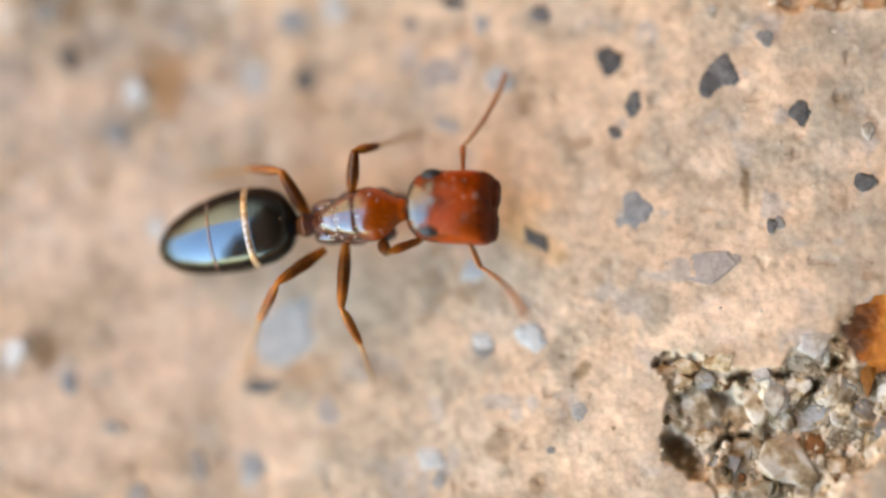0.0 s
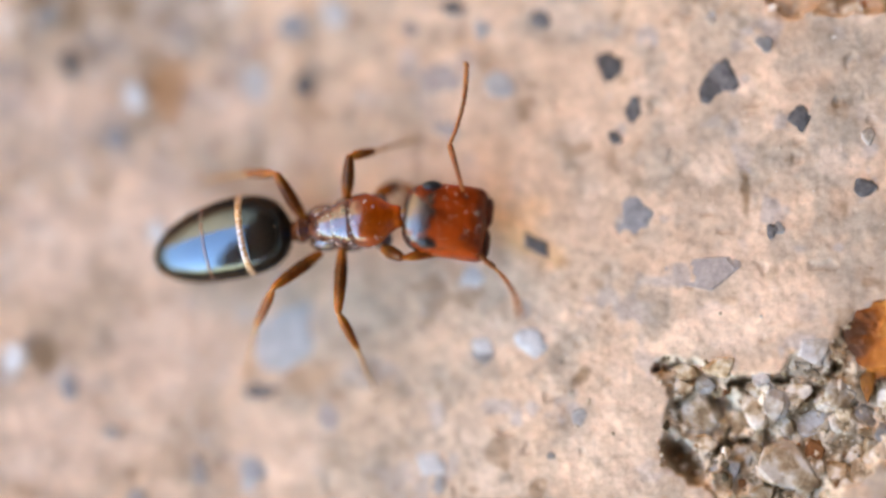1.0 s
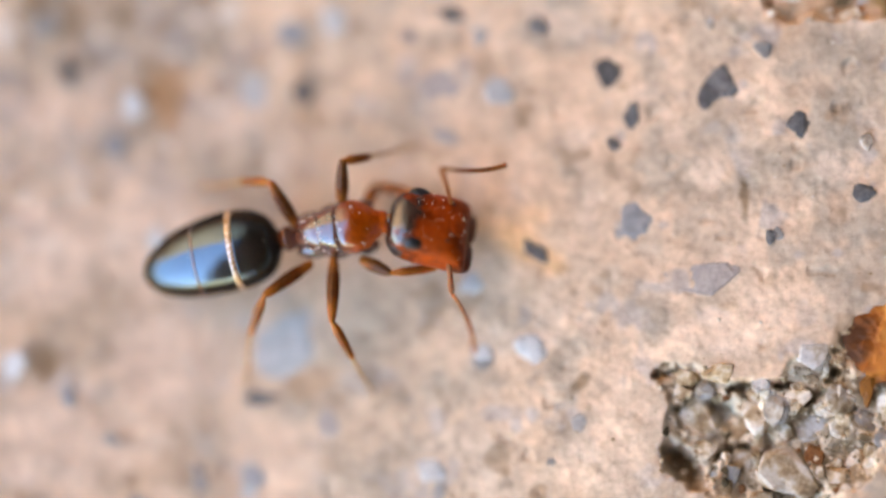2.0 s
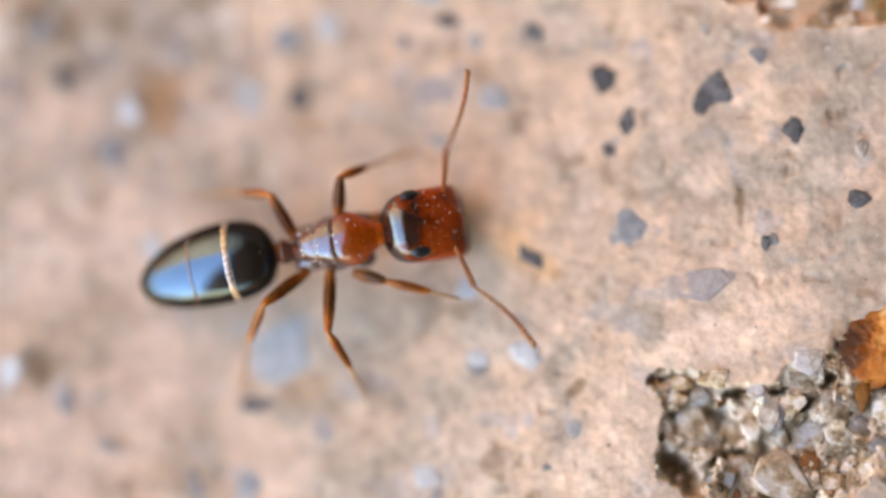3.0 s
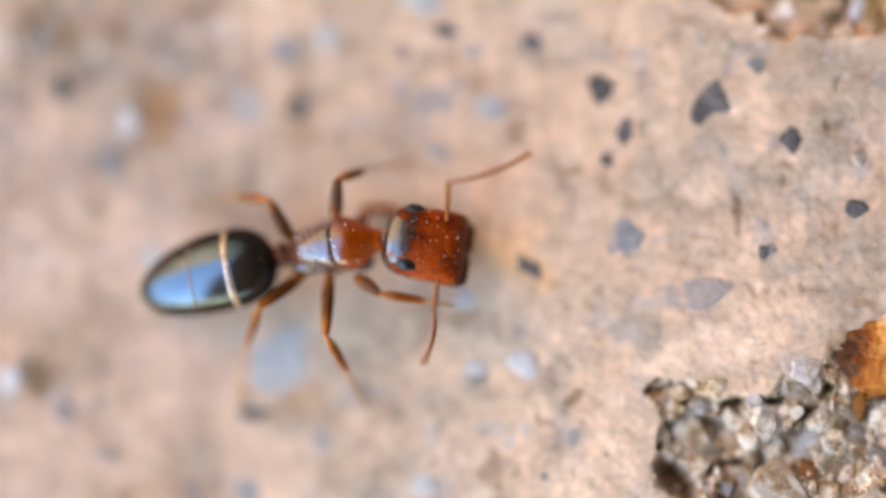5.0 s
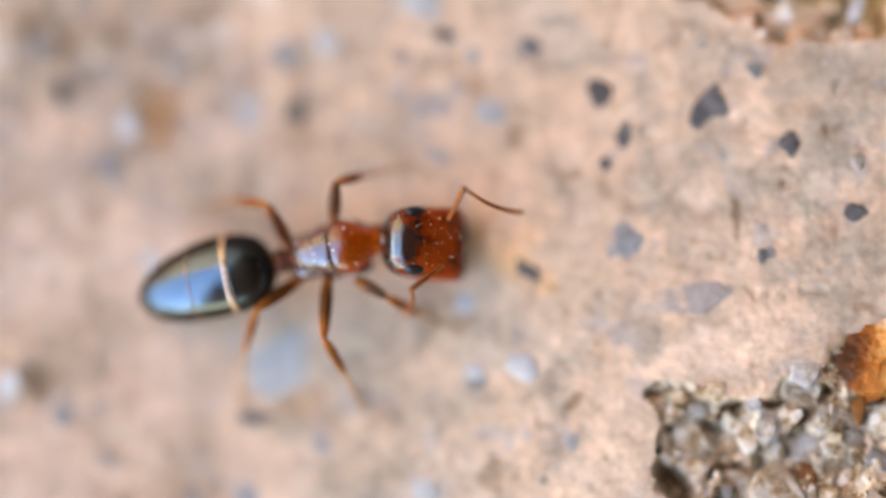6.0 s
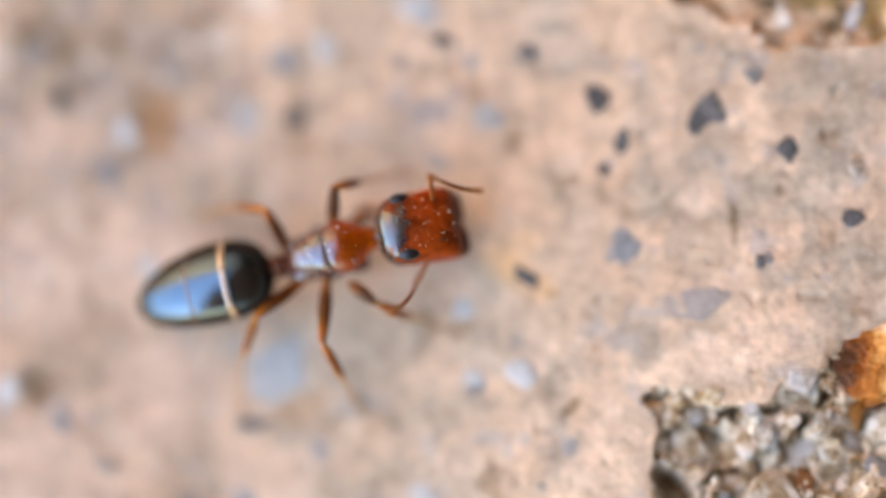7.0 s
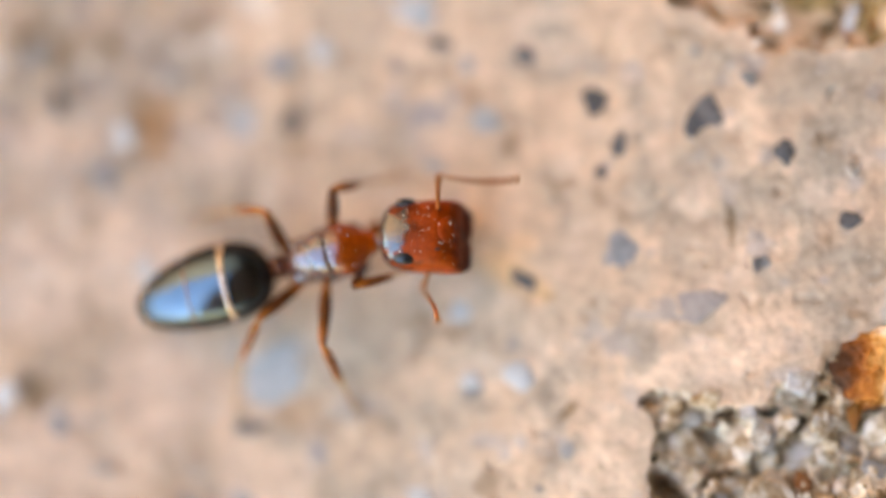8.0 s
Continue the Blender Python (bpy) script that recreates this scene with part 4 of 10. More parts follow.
hind_r_femur, hind_r_tibia, hind_r_tarsus = leg(1.05, 0.88, 1.19)

scatter_surface()


# ---- what moves ----
def motions():
    walk(ant, [
        (0, pose(-0.002126, 0.000392, 0.000000, 0.0, -0.0, 8.0)),
        (0.2, pose(-0.002130, 0.000404, 0.000000, 0.0, -0.0, 8.0)),
        (0.4, pose(-0.002133, 0.000416, 0.000000, 0.0, -0.0, 8.0)),
        (0.5, pose(-0.002134, 0.000422, 0.000000, 0.0, -0.0, 8.0)),
        (0.6, pose(-0.002141, 0.000421, 0.000000, 0.0, -0.0, 7.9)),
        (0.8, pose(-0.002156, 0.000418, 0.000000, 0.0, -0.0, 7.8)),
        (1, pose(-0.002207, 0.000385, 0.000000, 0.0, -0.0, 7.4)),
        (1.2, pose(-0.002392, 0.000444, 0.000000, 0.0, -0.0, 8.6)),
        (1.4, pose(-0.002448, 0.000438, 0.000000, 0.0, -0.0, 9.6)),
        (1.5, pose(-0.002477, 0.000435, 0.000000, 0.0, -0.0, 10.1)),
        (1.6, pose(-0.002450, 0.000436, 0.000000, 0.0, -0.0, 9.3)),
        (1.8, pose(-0.002442, 0.000405, 0.000000, 0.0, -0.0, 9.1)),
        (2, pose(-0.002434, 0.000374, 0.000000, 0.0, -0.0, 8.9)),
        (2.2, pose(-0.002425, 0.000343, 0.000000, 0.0, -0.0, 8.7)),
        (2.4, pose(-0.002417, 0.000312, 0.000000, 0.0, -0.0, 8.5)),
        (2.6, pose(-0.002409, 0.000281, 0.000000, 0.0, -0.0, 8.4)),
        (2.8, pose(-0.002401, 0.000250, 0.000000, 0.0, -0.0, 8.2)),
        (3, pose(-0.002408, 0.000252, 0.000000, 0.0, -0.0, 9.5)),
        (3.2, pose(-0.002393, 0.000284, 0.000000, 0.0, -0.0, 10.0)),
        (3.4, pose(-0.002379, 0.000315, 0.000000, 0.0, -0.0, 10.5)),
        (3.5, pose(-0.002372, 0.000331, 0.000000, 0.0, -0.0, 10.7)),
        (3.6, pose(-0.002373, 0.000341, 0.000000, 0.0, -0.0, 10.8)),
        (3.8, pose(-0.002377, 0.000361, 0.000000, 0.0, -0.0, 10.8)),
        (4, pose(-0.002380, 0.000381, 0.000000, 0.0, -0.0, 10.9)),
        (4.2, pose(-0.002383, 0.000384, 0.000000, 0.0, -0.0, 10.9)),
        (4.4, pose(-0.002386, 0.000386, 0.000000, 0.0, -0.0, 10.8)),
        (4.5, pose(-0.002387, 0.000388, 0.000000, 0.0, -0.0, 10.8)),
        (4.7, pose(-0.002426, 0.000372, 0.000000, 0.0, -0.0, 7.9)),
        (4.9, pose(-0.002423, 0.000368, 0.000000, 0.0, -0.0, 8.1)),
        (5.1, pose(-0.002419, 0.000364, 0.000000, 0.0, -0.0, 8.3)),
        (5.3, pose(-0.002416, 0.000360, 0.000000, 0.0, -0.0, 8.5)),
        (5.5, pose(-0.002412, 0.000356, 0.000000, 0.0, -0.0, 8.7)),
        (5.65, pose(-0.002410, 0.000353, 0.000000, 0.0, -0.0, 8.9)),
        (5.8, pose(-0.002407, 0.000350, 0.000000, 0.0, -0.0, 9.1)),
        (6, pose(-0.002425, 0.000344, 0.000000, 0.0, -0.0, 10.3)),
        (6.2, pose(-0.002443, 0.000338, 0.000000, 0.0, -0.0, 11.7)),
        (6.4, pose(-0.002461, 0.000332, 0.000000, 0.0, -0.0, 13.0)),
        (6.5, pose(-0.002462, 0.000337, 0.000000, 0.0, -0.0, 13.7)),
        (6.7, pose(-0.002464, 0.000347, 0.000000, 0.0, -0.0, 15.0)),
        (6.8, pose(-0.002465, 0.000352, 0.000000, 0.0, -0.0, 15.6)),
        (7, pose(-0.002452, 0.000369, 0.000000, 0.0, -0.0, 15.5)),
        (7.2, pose(-0.002439, 0.000387, 0.000000, 0.0, -0.0, 15.4)),
        (7.4, pose(-0.002429, 0.000392, 0.000000, 0.0, -0.0, 14.9)),
        (7.5, pose(-0.002423, 0.000395, 0.000000, 0.0, -0.0, 14.7)),
        (7.7, pose(-0.002413, 0.000400, 0.000000, 0.0, -0.0, 14.2)),
        (7.8, pose(-0.002408, 0.000402, 0.000000, 0.0, -0.0, 14.0)),
        (8, pose(-0.002397, 0.000407, 0.000000, 0.0, -0.0, 13.5)),
    ])
    walk(gaster, [
        (0, pose(-0.000308, 0.000112, 0.001000, 0.0, -1.1, 1.0)),
        (0.2, pose(-0.000328, 0.000095, 0.001000, 0.0, -1.1, 1.1)),
        (0.4, pose(-0.000348, 0.000078, 0.001000, 0.0, -1.1, 1.3)),
        (0.5, pose(-0.000358, 0.000070, 0.001000, 0.0, -1.1, 1.3)),
        (0.6, pose(-0.000361, 0.000068, 0.001000, 0.0, -1.1, 1.5)),
        (0.8, pose(-0.000367, 0.000063, 0.001000, 0.0, -1.1, 1.7)),
        (1, pose(-0.000333, 0.000082, 0.001000, 0.0, -1.1, 2.2)),
        (1.2, pose(-0.000238, -0.000014, 0.001000, 0.0, -1.2, 1.2)),
        (1.4, pose(-0.000261, -0.000029, 0.001000, 0.0, -1.2, 0.4)),
        (1.5, pose(-0.000273, -0.000036, 0.001000, 0.0, -1.2, 0.0)),
        (1.6, pose(-0.000298, -0.000046, 0.001000, 0.0, -1.2, 0.8)),
        (1.8, pose(-0.000301, -0.000034, 0.001000, 0.0, -1.2, 0.9)),
        (2, pose(-0.000303, -0.000022, 0.001000, 0.0, -1.2, 1.1)),
        (2.2, pose(-0.000305, -0.000011, 0.001000, 0.0, -1.2, 1.2)),
        (2.4, pose(-0.000308, 0.000001, 0.001000, 0.0, -1.2, 1.3)),
        (2.6, pose(-0.000310, 0.000012, 0.001000, 0.0, -1.2, 1.5)),
        (2.8, pose(-0.000313, 0.000024, 0.001000, 0.0, -1.2, 1.6)),
        (3, pose(-0.000306, 0.000008, 0.001000, 0.0, -1.2, 0.3)),
        (3.2, pose(-0.000314, -0.000008, 0.001000, 0.0, -1.2, -0.1)),
        (3.4, pose(-0.000322, -0.000024, 0.001000, 0.0, -1.2, -0.4)),
        (3.5, pose(-0.000326, -0.000032, 0.001000, 0.0, -1.2, -0.5)),
        (3.6, pose(-0.000326, -0.000038, 0.001000, 0.0, -1.2, -0.6)),
        (3.8, pose(-0.000324, -0.000052, 0.001000, 0.0, -1.2, -0.6)),
        (4, pose(-0.000322, -0.000065, 0.001000, 0.0, -1.2, -0.6)),
        (4.2, pose(-0.000317, -0.000061, 0.001000, 0.0, -1.2, -0.6)),
        (4.4, pose(-0.000313, -0.000058, 0.001000, 0.0, -1.2, -0.5)),
        (4.5, pose(-0.000311, -0.000056, 0.001000, 0.0, -1.2, -0.4)),
        (4.7, pose(-0.000268, -0.000066, 0.001000, 0.0, -1.2, 2.5)),
        (4.9, pose(-0.000275, -0.000064, 0.001000, 0.0, -1.2, 2.3)),
        (5.1, pose(-0.000282, -0.000063, 0.001000, 0.0, -1.2, 2.0)),
        (5.3, pose(-0.000289, -0.000061, 0.001000, 0.0, -1.2, 1.8)),
        (5.5, pose(-0.000296, -0.000059, 0.001000, 0.0, -1.2, 1.6)),
        (5.65, pose(-0.000302, -0.000058, 0.001000, 0.0, -1.2, 1.5)),
        (5.8, pose(-0.000307, -0.000057, 0.001000, 0.0, -1.2, 1.3)),
        (6, pose(-0.000294, -0.000051, 0.001000, 0.0, -1.2, 0.0)),
        (6.2, pose(-0.000282, -0.000046, 0.001000, 0.0, -1.2, -1.3)),
        (6.4, pose(-0.000270, -0.000041, 0.001000, 0.0, -1.2, -2.7)),
        (6.5, pose(-0.000273, -0.000044, 0.001000, 0.0, -1.2, -3.3)),
        (6.7, pose(-0.000267, -0.000044, 0.001000, 0.0, -1.2, -4.5)),
        (6.8, pose(-0.000264, -0.000044, 0.001000, 0.0, -1.2, -5.1)),
        (7, pose(-0.000273, -0.000055, 0.001000, 0.0, -1.2, -4.9)),
        (7.2, pose(-0.000282, -0.000065, 0.001000, 0.0, -1.2, -4.7)),
        (7.4, pose(-0.000284, -0.000066, 0.001000, 0.0, -1.2, -4.1)),
        (7.5, pose(-0.000286, -0.000066, 0.001000, 0.0, -1.2, -3.8)),
        (7.7, pose(-0.000288, -0.000067, 0.001000, 0.0, -1.2, -3.3)),
        (7.8, pose(-0.000289, -0.000067, 0.001000, 0.0, -1.2, -3.0)),
        (8, pose(-0.000291, -0.000068, 0.001000, 0.0, -1.2, -2.4)),
    ])
    walk(head, [
        (0, pose(0.001738, 0.000032, 0.001050, -8.0, -0.8, -10.0)),
        (0.2, pose(0.001744, 0.000040, 0.001050, -8.0, -0.8, -10.0)),
        (0.4, pose(0.001739, -0.000021, 0.001050, -6.0, -3.8, -10.0)),
        (0.5, pose(0.001722, -0.000014, 0.001050, -5.0, -4.0, -9.6)),
        (0.6, pose(0.001693, 0.000023, 0.001050, -5.0, -4.0, -9.5)),
        (0.8, pose(0.001666, 0.000032, 0.001056, -4.0, 1.0, -4.5)),
        (1, pose(0.001730, -0.000016, 0.001127, -10.0, 13.2, -14.4)),
        (1.2, pose(0.001655, -0.000010, 0.001225, -34.0, 29.8, -26.6)),
        (1.4, pose(0.001667, -0.000050, 0.001217, -34.0, 28.5, -27.9)),
        (1.5, pose(0.001675, 0.000000, 0.001202, -42.0, 25.9, -30.3)),
        (1.6, pose(0.001718, -0.000023, 0.001195, -40.0, 24.6, -27.1)),
        (1.8, pose(0.001716, -0.000023, 0.001172, -33.3, 20.8, -24.0)),
        (2, pose(0.001714, -0.000022, 0.001147, -26.7, 16.6, -21.1)),
        (2.2, pose(0.001711, -0.000022, 0.001121, -20.0, 12.0, -18.3)),
        (2.4, pose(0.001709, -0.000021, 0.001092, -13.3, 7.2, -15.7)),
        (2.6, pose(0.001707, -0.000021, 0.001063, -6.7, 2.1, -13.3)),
        (2.8, pose(0.001705, -0.000020, 0.001050, 0.0, -3.2, -11.0)),
        (3, pose(0.001755, 0.000002, 0.001236, -2.0, 31.5, 1.8)),
        (3.2, pose(0.001730, -0.000017, 0.001168, -4.0, 20.1, 1.4)),
        (3.4, pose(0.001798, -0.000035, 0.001202, -6.0, 25.9, -13.7)),
        (3.5, pose(0.001807, 0.000012, 0.001203, -8.0, 25.9, -13.1)),
        (3.6, pose(0.001765, 0.000040, 0.001191, -8.0, 23.9, -12.8)),
        (3.8, pose(0.001783, 0.000085, 0.001112, -36.0, 10.6, -14.7)),
        (4, pose(0.001782, 0.000031, 0.001090, -24.0, 6.9, -10.6)),
        (4.2, pose(0.001764, 0.000050, 0.001072, -15.0, 3.8, -12.7)),
        (4.4, pose(0.001743, 0.000048, 0.001054, -14.0, 0.7, -13.0)),
        (4.5, pose(0.001753, -0.000008, 0.001059, -8.0, 1.5, -14.4)),
        (4.7, pose(0.001719, -0.000004, 0.001087, -16.0, 6.3, -21.9)),
        (4.9, pose(0.001732, 0.000003, 0.001117, -13.6, 11.3, -20.0)),
        (5.1, pose(0.001745, 0.000011, 0.001145, -11.3, 16.1, -18.0)),
        (5.3, pose(0.001759, 0.000018, 0.001172, -8.9, 20.7, -15.9)),
        (5.5, pose(0.001772, 0.000026, 0.001197, -6.5, 25.0, -13.5)),
        (5.65, pose(0.001783, 0.000032, 0.001215, -4.8, 28.0, -11.7)),
        (5.8, pose(0.001793, 0.000037, 0.001232, -3.0, 30.9, -9.8)),
        (6, pose(0.001795, -0.000044, 0.001225, -2.0, 29.8, -12.8)),
        (6.2, pose(0.001805, 0.000014, 0.001212, -3.0, 27.5, -7.7)),
        (6.4, pose(0.001705, 0.000026, 0.001184, -4.0, 22.7, -12.2)),
        (6.5, pose(0.001709, 0.000012, 0.001166, -6.0, 19.7, -12.9)),
        (6.7, pose(0.001702, 0.000058, 0.001174, -3.0, 21.1, -0.6)),
        (6.8, pose(0.001727, 0.000026, 0.001168, -3.0, 20.1, -1.3)),
        (7, pose(0.001757, 0.000000, 0.001138, -6.0, 15.0, -5.0)),
        (7.2, pose(0.001727, 0.000032, 0.001129, -8.0, 13.4, -5.8)),
        (7.4, pose(0.001779, -0.000092, 0.001179, -16.0, 21.9, -21.5)),
        (7.5, pose(0.001792, -0.000010, 0.001142, -13.0, 15.6, -16.0)),
        (7.7, pose(0.001776, 0.000052, 0.001070, -13.0, 3.4, -16.9)),
        (7.8, pose(0.001804, 0.000020, 0.001077, -13.0, 4.5, -15.6)),
        (8, pose(0.001796, 0.000038, 0.001071, -14.0, 3.5, -14.4)),
    ])
    walk(scape_l, [
        (0, pose(0.001000, 0.000360, 0.000360, 1.7, 36.1, 101.3)),
        (0.067, pose(0.001000, 0.000360, 0.000360, -3.1, 38.2, 93.4)),
        (0.133, pose(0.001000, 0.000360, 0.000360, -8.2, 39.8, 85.2)),
        (0.2, pose(0.001000, 0.000360, 0.000360, -13.8, 40.8, 76.6)),
        (0.267, pose(0.001000, 0.000360, 0.000360, -14.0, 36.9, 76.4)),
        (0.333, pose(0.001000, 0.000360, 0.000360, -14.1, 33.2, 76.1)),
        (0.4, pose(0.001000, 0.000360, 0.000360, -14.2, 29.4, 75.9)),
        (0.5, pose(0.001000, 0.000360, 0.000360, 0.9, 30.4, 105.7)),
        (0.6, pose(0.001000, 0.000360, 0.000360, 1.8, 11.2, 108.2)),
        (0.8, pose(0.001000, 0.000360, 0.000360, 1.8, 6.9, 108.3)),
        (1, pose(0.001000, 0.000360, 0.000360, 2.0, 1.6, 111.5)),
        (1.067, pose(0.001000, 0.000360, 0.000360, 1.4, -9.8, 120.8)),
        (1.133, pose(0.001000, 0.000360, 0.000360, -1.2, -20.7, 130.6)),
        (1.2, pose(0.001000, 0.000360, 0.000360, -6.3, -31.1, 142.1)),
        (1.4, pose(0.001000, 0.000360, 0.000360, -16.3, -41.9, 158.8)),
        (1.45, pose(0.001000, 0.000360, 0.000360, -22.3, -48.1, 167.3)),
        (1.5, pose(0.001000, 0.000360, 0.000360, -30.6, -53.5, 177.9)),
        (1.6, pose(0.001000, 0.000360, 0.000360, -35.5, -61.0, -176.2)),
        (1.8, pose(0.001000, 0.000360, 0.000360, -24.6, -63.2, 171.4)),
        (2, pose(0.001000, 0.000360, 0.000360, -10.3, -64.6, 155.6)),
        (2.2, pose(0.001000, 0.000360, 0.000360, 6.7, -64.0, 136.7)),
        (2.3, pose(0.001000, 0.000360, 0.000360, 26.9, -13.9, 107.9)),
        (2.35, pose(0.001000, 0.000360, 0.000360, 27.0, 12.2, 101.0)),
        (2.4, pose(0.001000, 0.000360, 0.000360, 23.3, 38.0, 92.4)),
        (2.6, pose(0.001000, 0.000360, 0.000360, 24.7, 41.5, 94.7)),
        (2.8, pose(0.001000, 0.000360, 0.000360, 25.2, 44.2, 95.4)),
        (2.867, pose(0.001000, 0.000360, 0.000360, 18.1, 34.6, 84.3)),
        (2.933, pose(0.001000, 0.000360, 0.000360, 13.8, 24.4, 75.7)),
        (3, pose(0.001000, 0.000360, 0.000360, 11.4, 13.6, 68.2)),
        (3.1, pose(0.001000, 0.000360, 0.000360, 10.4, 22.3, 65.0)),
        (3.2, pose(0.001000, 0.000360, 0.000360, 8.8, 30.9, 61.4)),
        (3.3, pose(0.001000, 0.000360, 0.000360, 14.0, -9.1, 86.9)),
        (3.35, pose(0.001000, 0.000360, 0.000360, 9.6, -28.9, 100.3)),
        (3.4, pose(0.001000, 0.000360, 0.000360, -2.5, -46.8, 119.7)),
        (3.5, pose(0.001000, 0.000360, 0.000360, -5.1, -41.8, 123.4)),
        (3.6, pose(0.001000, 0.000360, 0.000360, -0.6, -45.0, 116.9)),
        (3.667, pose(0.001000, 0.000360, 0.000360, -8.2, -51.3, 126.9)),
        (3.733, pose(0.001000, 0.000360, 0.000360, -18.5, -56.4, 139.7)),
        (3.8, pose(0.001000, 0.000360, 0.000360, -32.2, -59.9, 155.8)),
        (3.867, pose(0.001000, 0.000360, 0.000360, -23.2, -62.7, 145.5)),
        (3.933, pose(0.001000, 0.000360, 0.000360, -12.5, -64.6, 133.6)),
        (4, pose(0.001000, 0.000360, 0.000360, -0.3, -65.5, 120.2)),
        (4.1, pose(0.001000, 0.000360, 0.000360, 20.7, -15.4, 91.1)),
        (4.15, pose(0.001000, 0.000360, 0.000360, 21.0, 10.7, 84.4)),
        (4.2, pose(0.001000, 0.000360, 0.000360, 17.7, 36.6, 76.5)),
        (4.3, pose(0.001000, 0.000360, 0.000360, 18.7, 37.4, 78.0)),
        (4.4, pose(0.001000, 0.000360, 0.000360, 19.7, 38.2, 79.6)),
        (4.5, pose(0.001000, 0.000360, 0.000360, 18.5, 34.3, 77.7)),
        (4.6, pose(0.001000, 0.000360, 0.000360, 19.3, -16.7, 82.5)),
        (4.65, pose(0.001000, 0.000360, 0.000360, 17.8, -42.2, 85.5)),
        (4.7, pose(0.001000, 0.000360, 0.000360, 11.6, -67.6, 93.0)),
        (4.9, pose(0.001000, 0.000360, 0.000360, 3.3, -63.0, 102.0)),
        (5.1, pose(0.001000, 0.000360, 0.000360, -0.9, -58.2, 106.8)),
        (5.3, pose(0.001000, 0.000360, 0.000360, -2.8, -53.5, 109.2)),
        (5.5, pose(0.001000, 0.000360, 0.000360, -3.5, -49.1, 110.0)),
        (5.65, pose(0.001000, 0.000360, 0.000360, -3.4, -46.2, 109.9)),
        (5.8, pose(0.001000, 0.000360, 0.000360, -3.0, -43.6, 109.4)),
        (5.9, pose(0.001000, 0.000360, 0.000360, 2.2, -51.5, 102.3)),
        (6, pose(0.001000, 0.000360, 0.000360, 10.5, -58.9, 92.3)),
        (6.1, pose(0.001000, 0.000360, 0.000360, 26.2, -19.6, 69.0)),
        (6.15, pose(0.001000, 0.000360, 0.000360, 27.3, 0.8, 62.6)),
        (6.2, pose(0.001000, 0.000360, 0.000360, 26.0, 21.3, 56.3)),
        (6.3, pose(0.001000, 0.000360, 0.000360, 26.5, -17.4, 69.7)),
        (6.35, pose(0.001000, 0.000360, 0.000360, 22.7, -36.4, 78.0)),
        (6.4, pose(0.001000, 0.000360, 0.000360, 12.8, -54.5, 91.7)),
        (6.5, pose(0.001000, 0.000360, 0.000360, 12.1, -67.6, 92.5)),
        (6.7, pose(0.001000, 0.000360, 0.000360, -0.9, -64.2, 106.7)),
        (6.8, pose(0.001000, 0.000360, 0.000360, 2.5, -64.1, 103.0)),
        (7, pose(0.001000, 0.000360, 0.000360, -0.7, -76.3, 106.4)),
        (7.2, pose(0.001000, 0.000360, 0.000360, 105.6, -85.6, -0.5)),
        (7.3, pose(0.001000, 0.000360, 0.000360, -48.4, -84.3, 153.7)),
        (7.4, pose(0.001000, 0.000360, 0.000360, -55.5, -74.6, 160.9)),
        (7.5, pose(0.001000, 0.000360, 0.000360, -3.2, -74.5, 106.8)),
        (7.6, pose(0.001000, 0.000360, 0.000360, 8.0, -21.2, 93.3)),
        (7.65, pose(0.001000, 0.000360, 0.000360, 8.3, 5.7, 91.3)),
        (7.7, pose(0.001000, 0.000360, 0.000360, 7.6, 32.5, 89.1)),
        (7.8, pose(0.001000, 0.000360, 0.000360, 6.0, 33.9, 86.1)),
        (7.85, pose(0.001000, 0.000360, 0.000360, 5.2, 7.8, 84.2)),
        (7.9, pose(0.001000, 0.000360, 0.000360, 5.4, -18.2, 82.4)),
        (8, pose(0.001000, 0.000360, 0.000360, 12.4, -70.1, 73.4)),
    ])
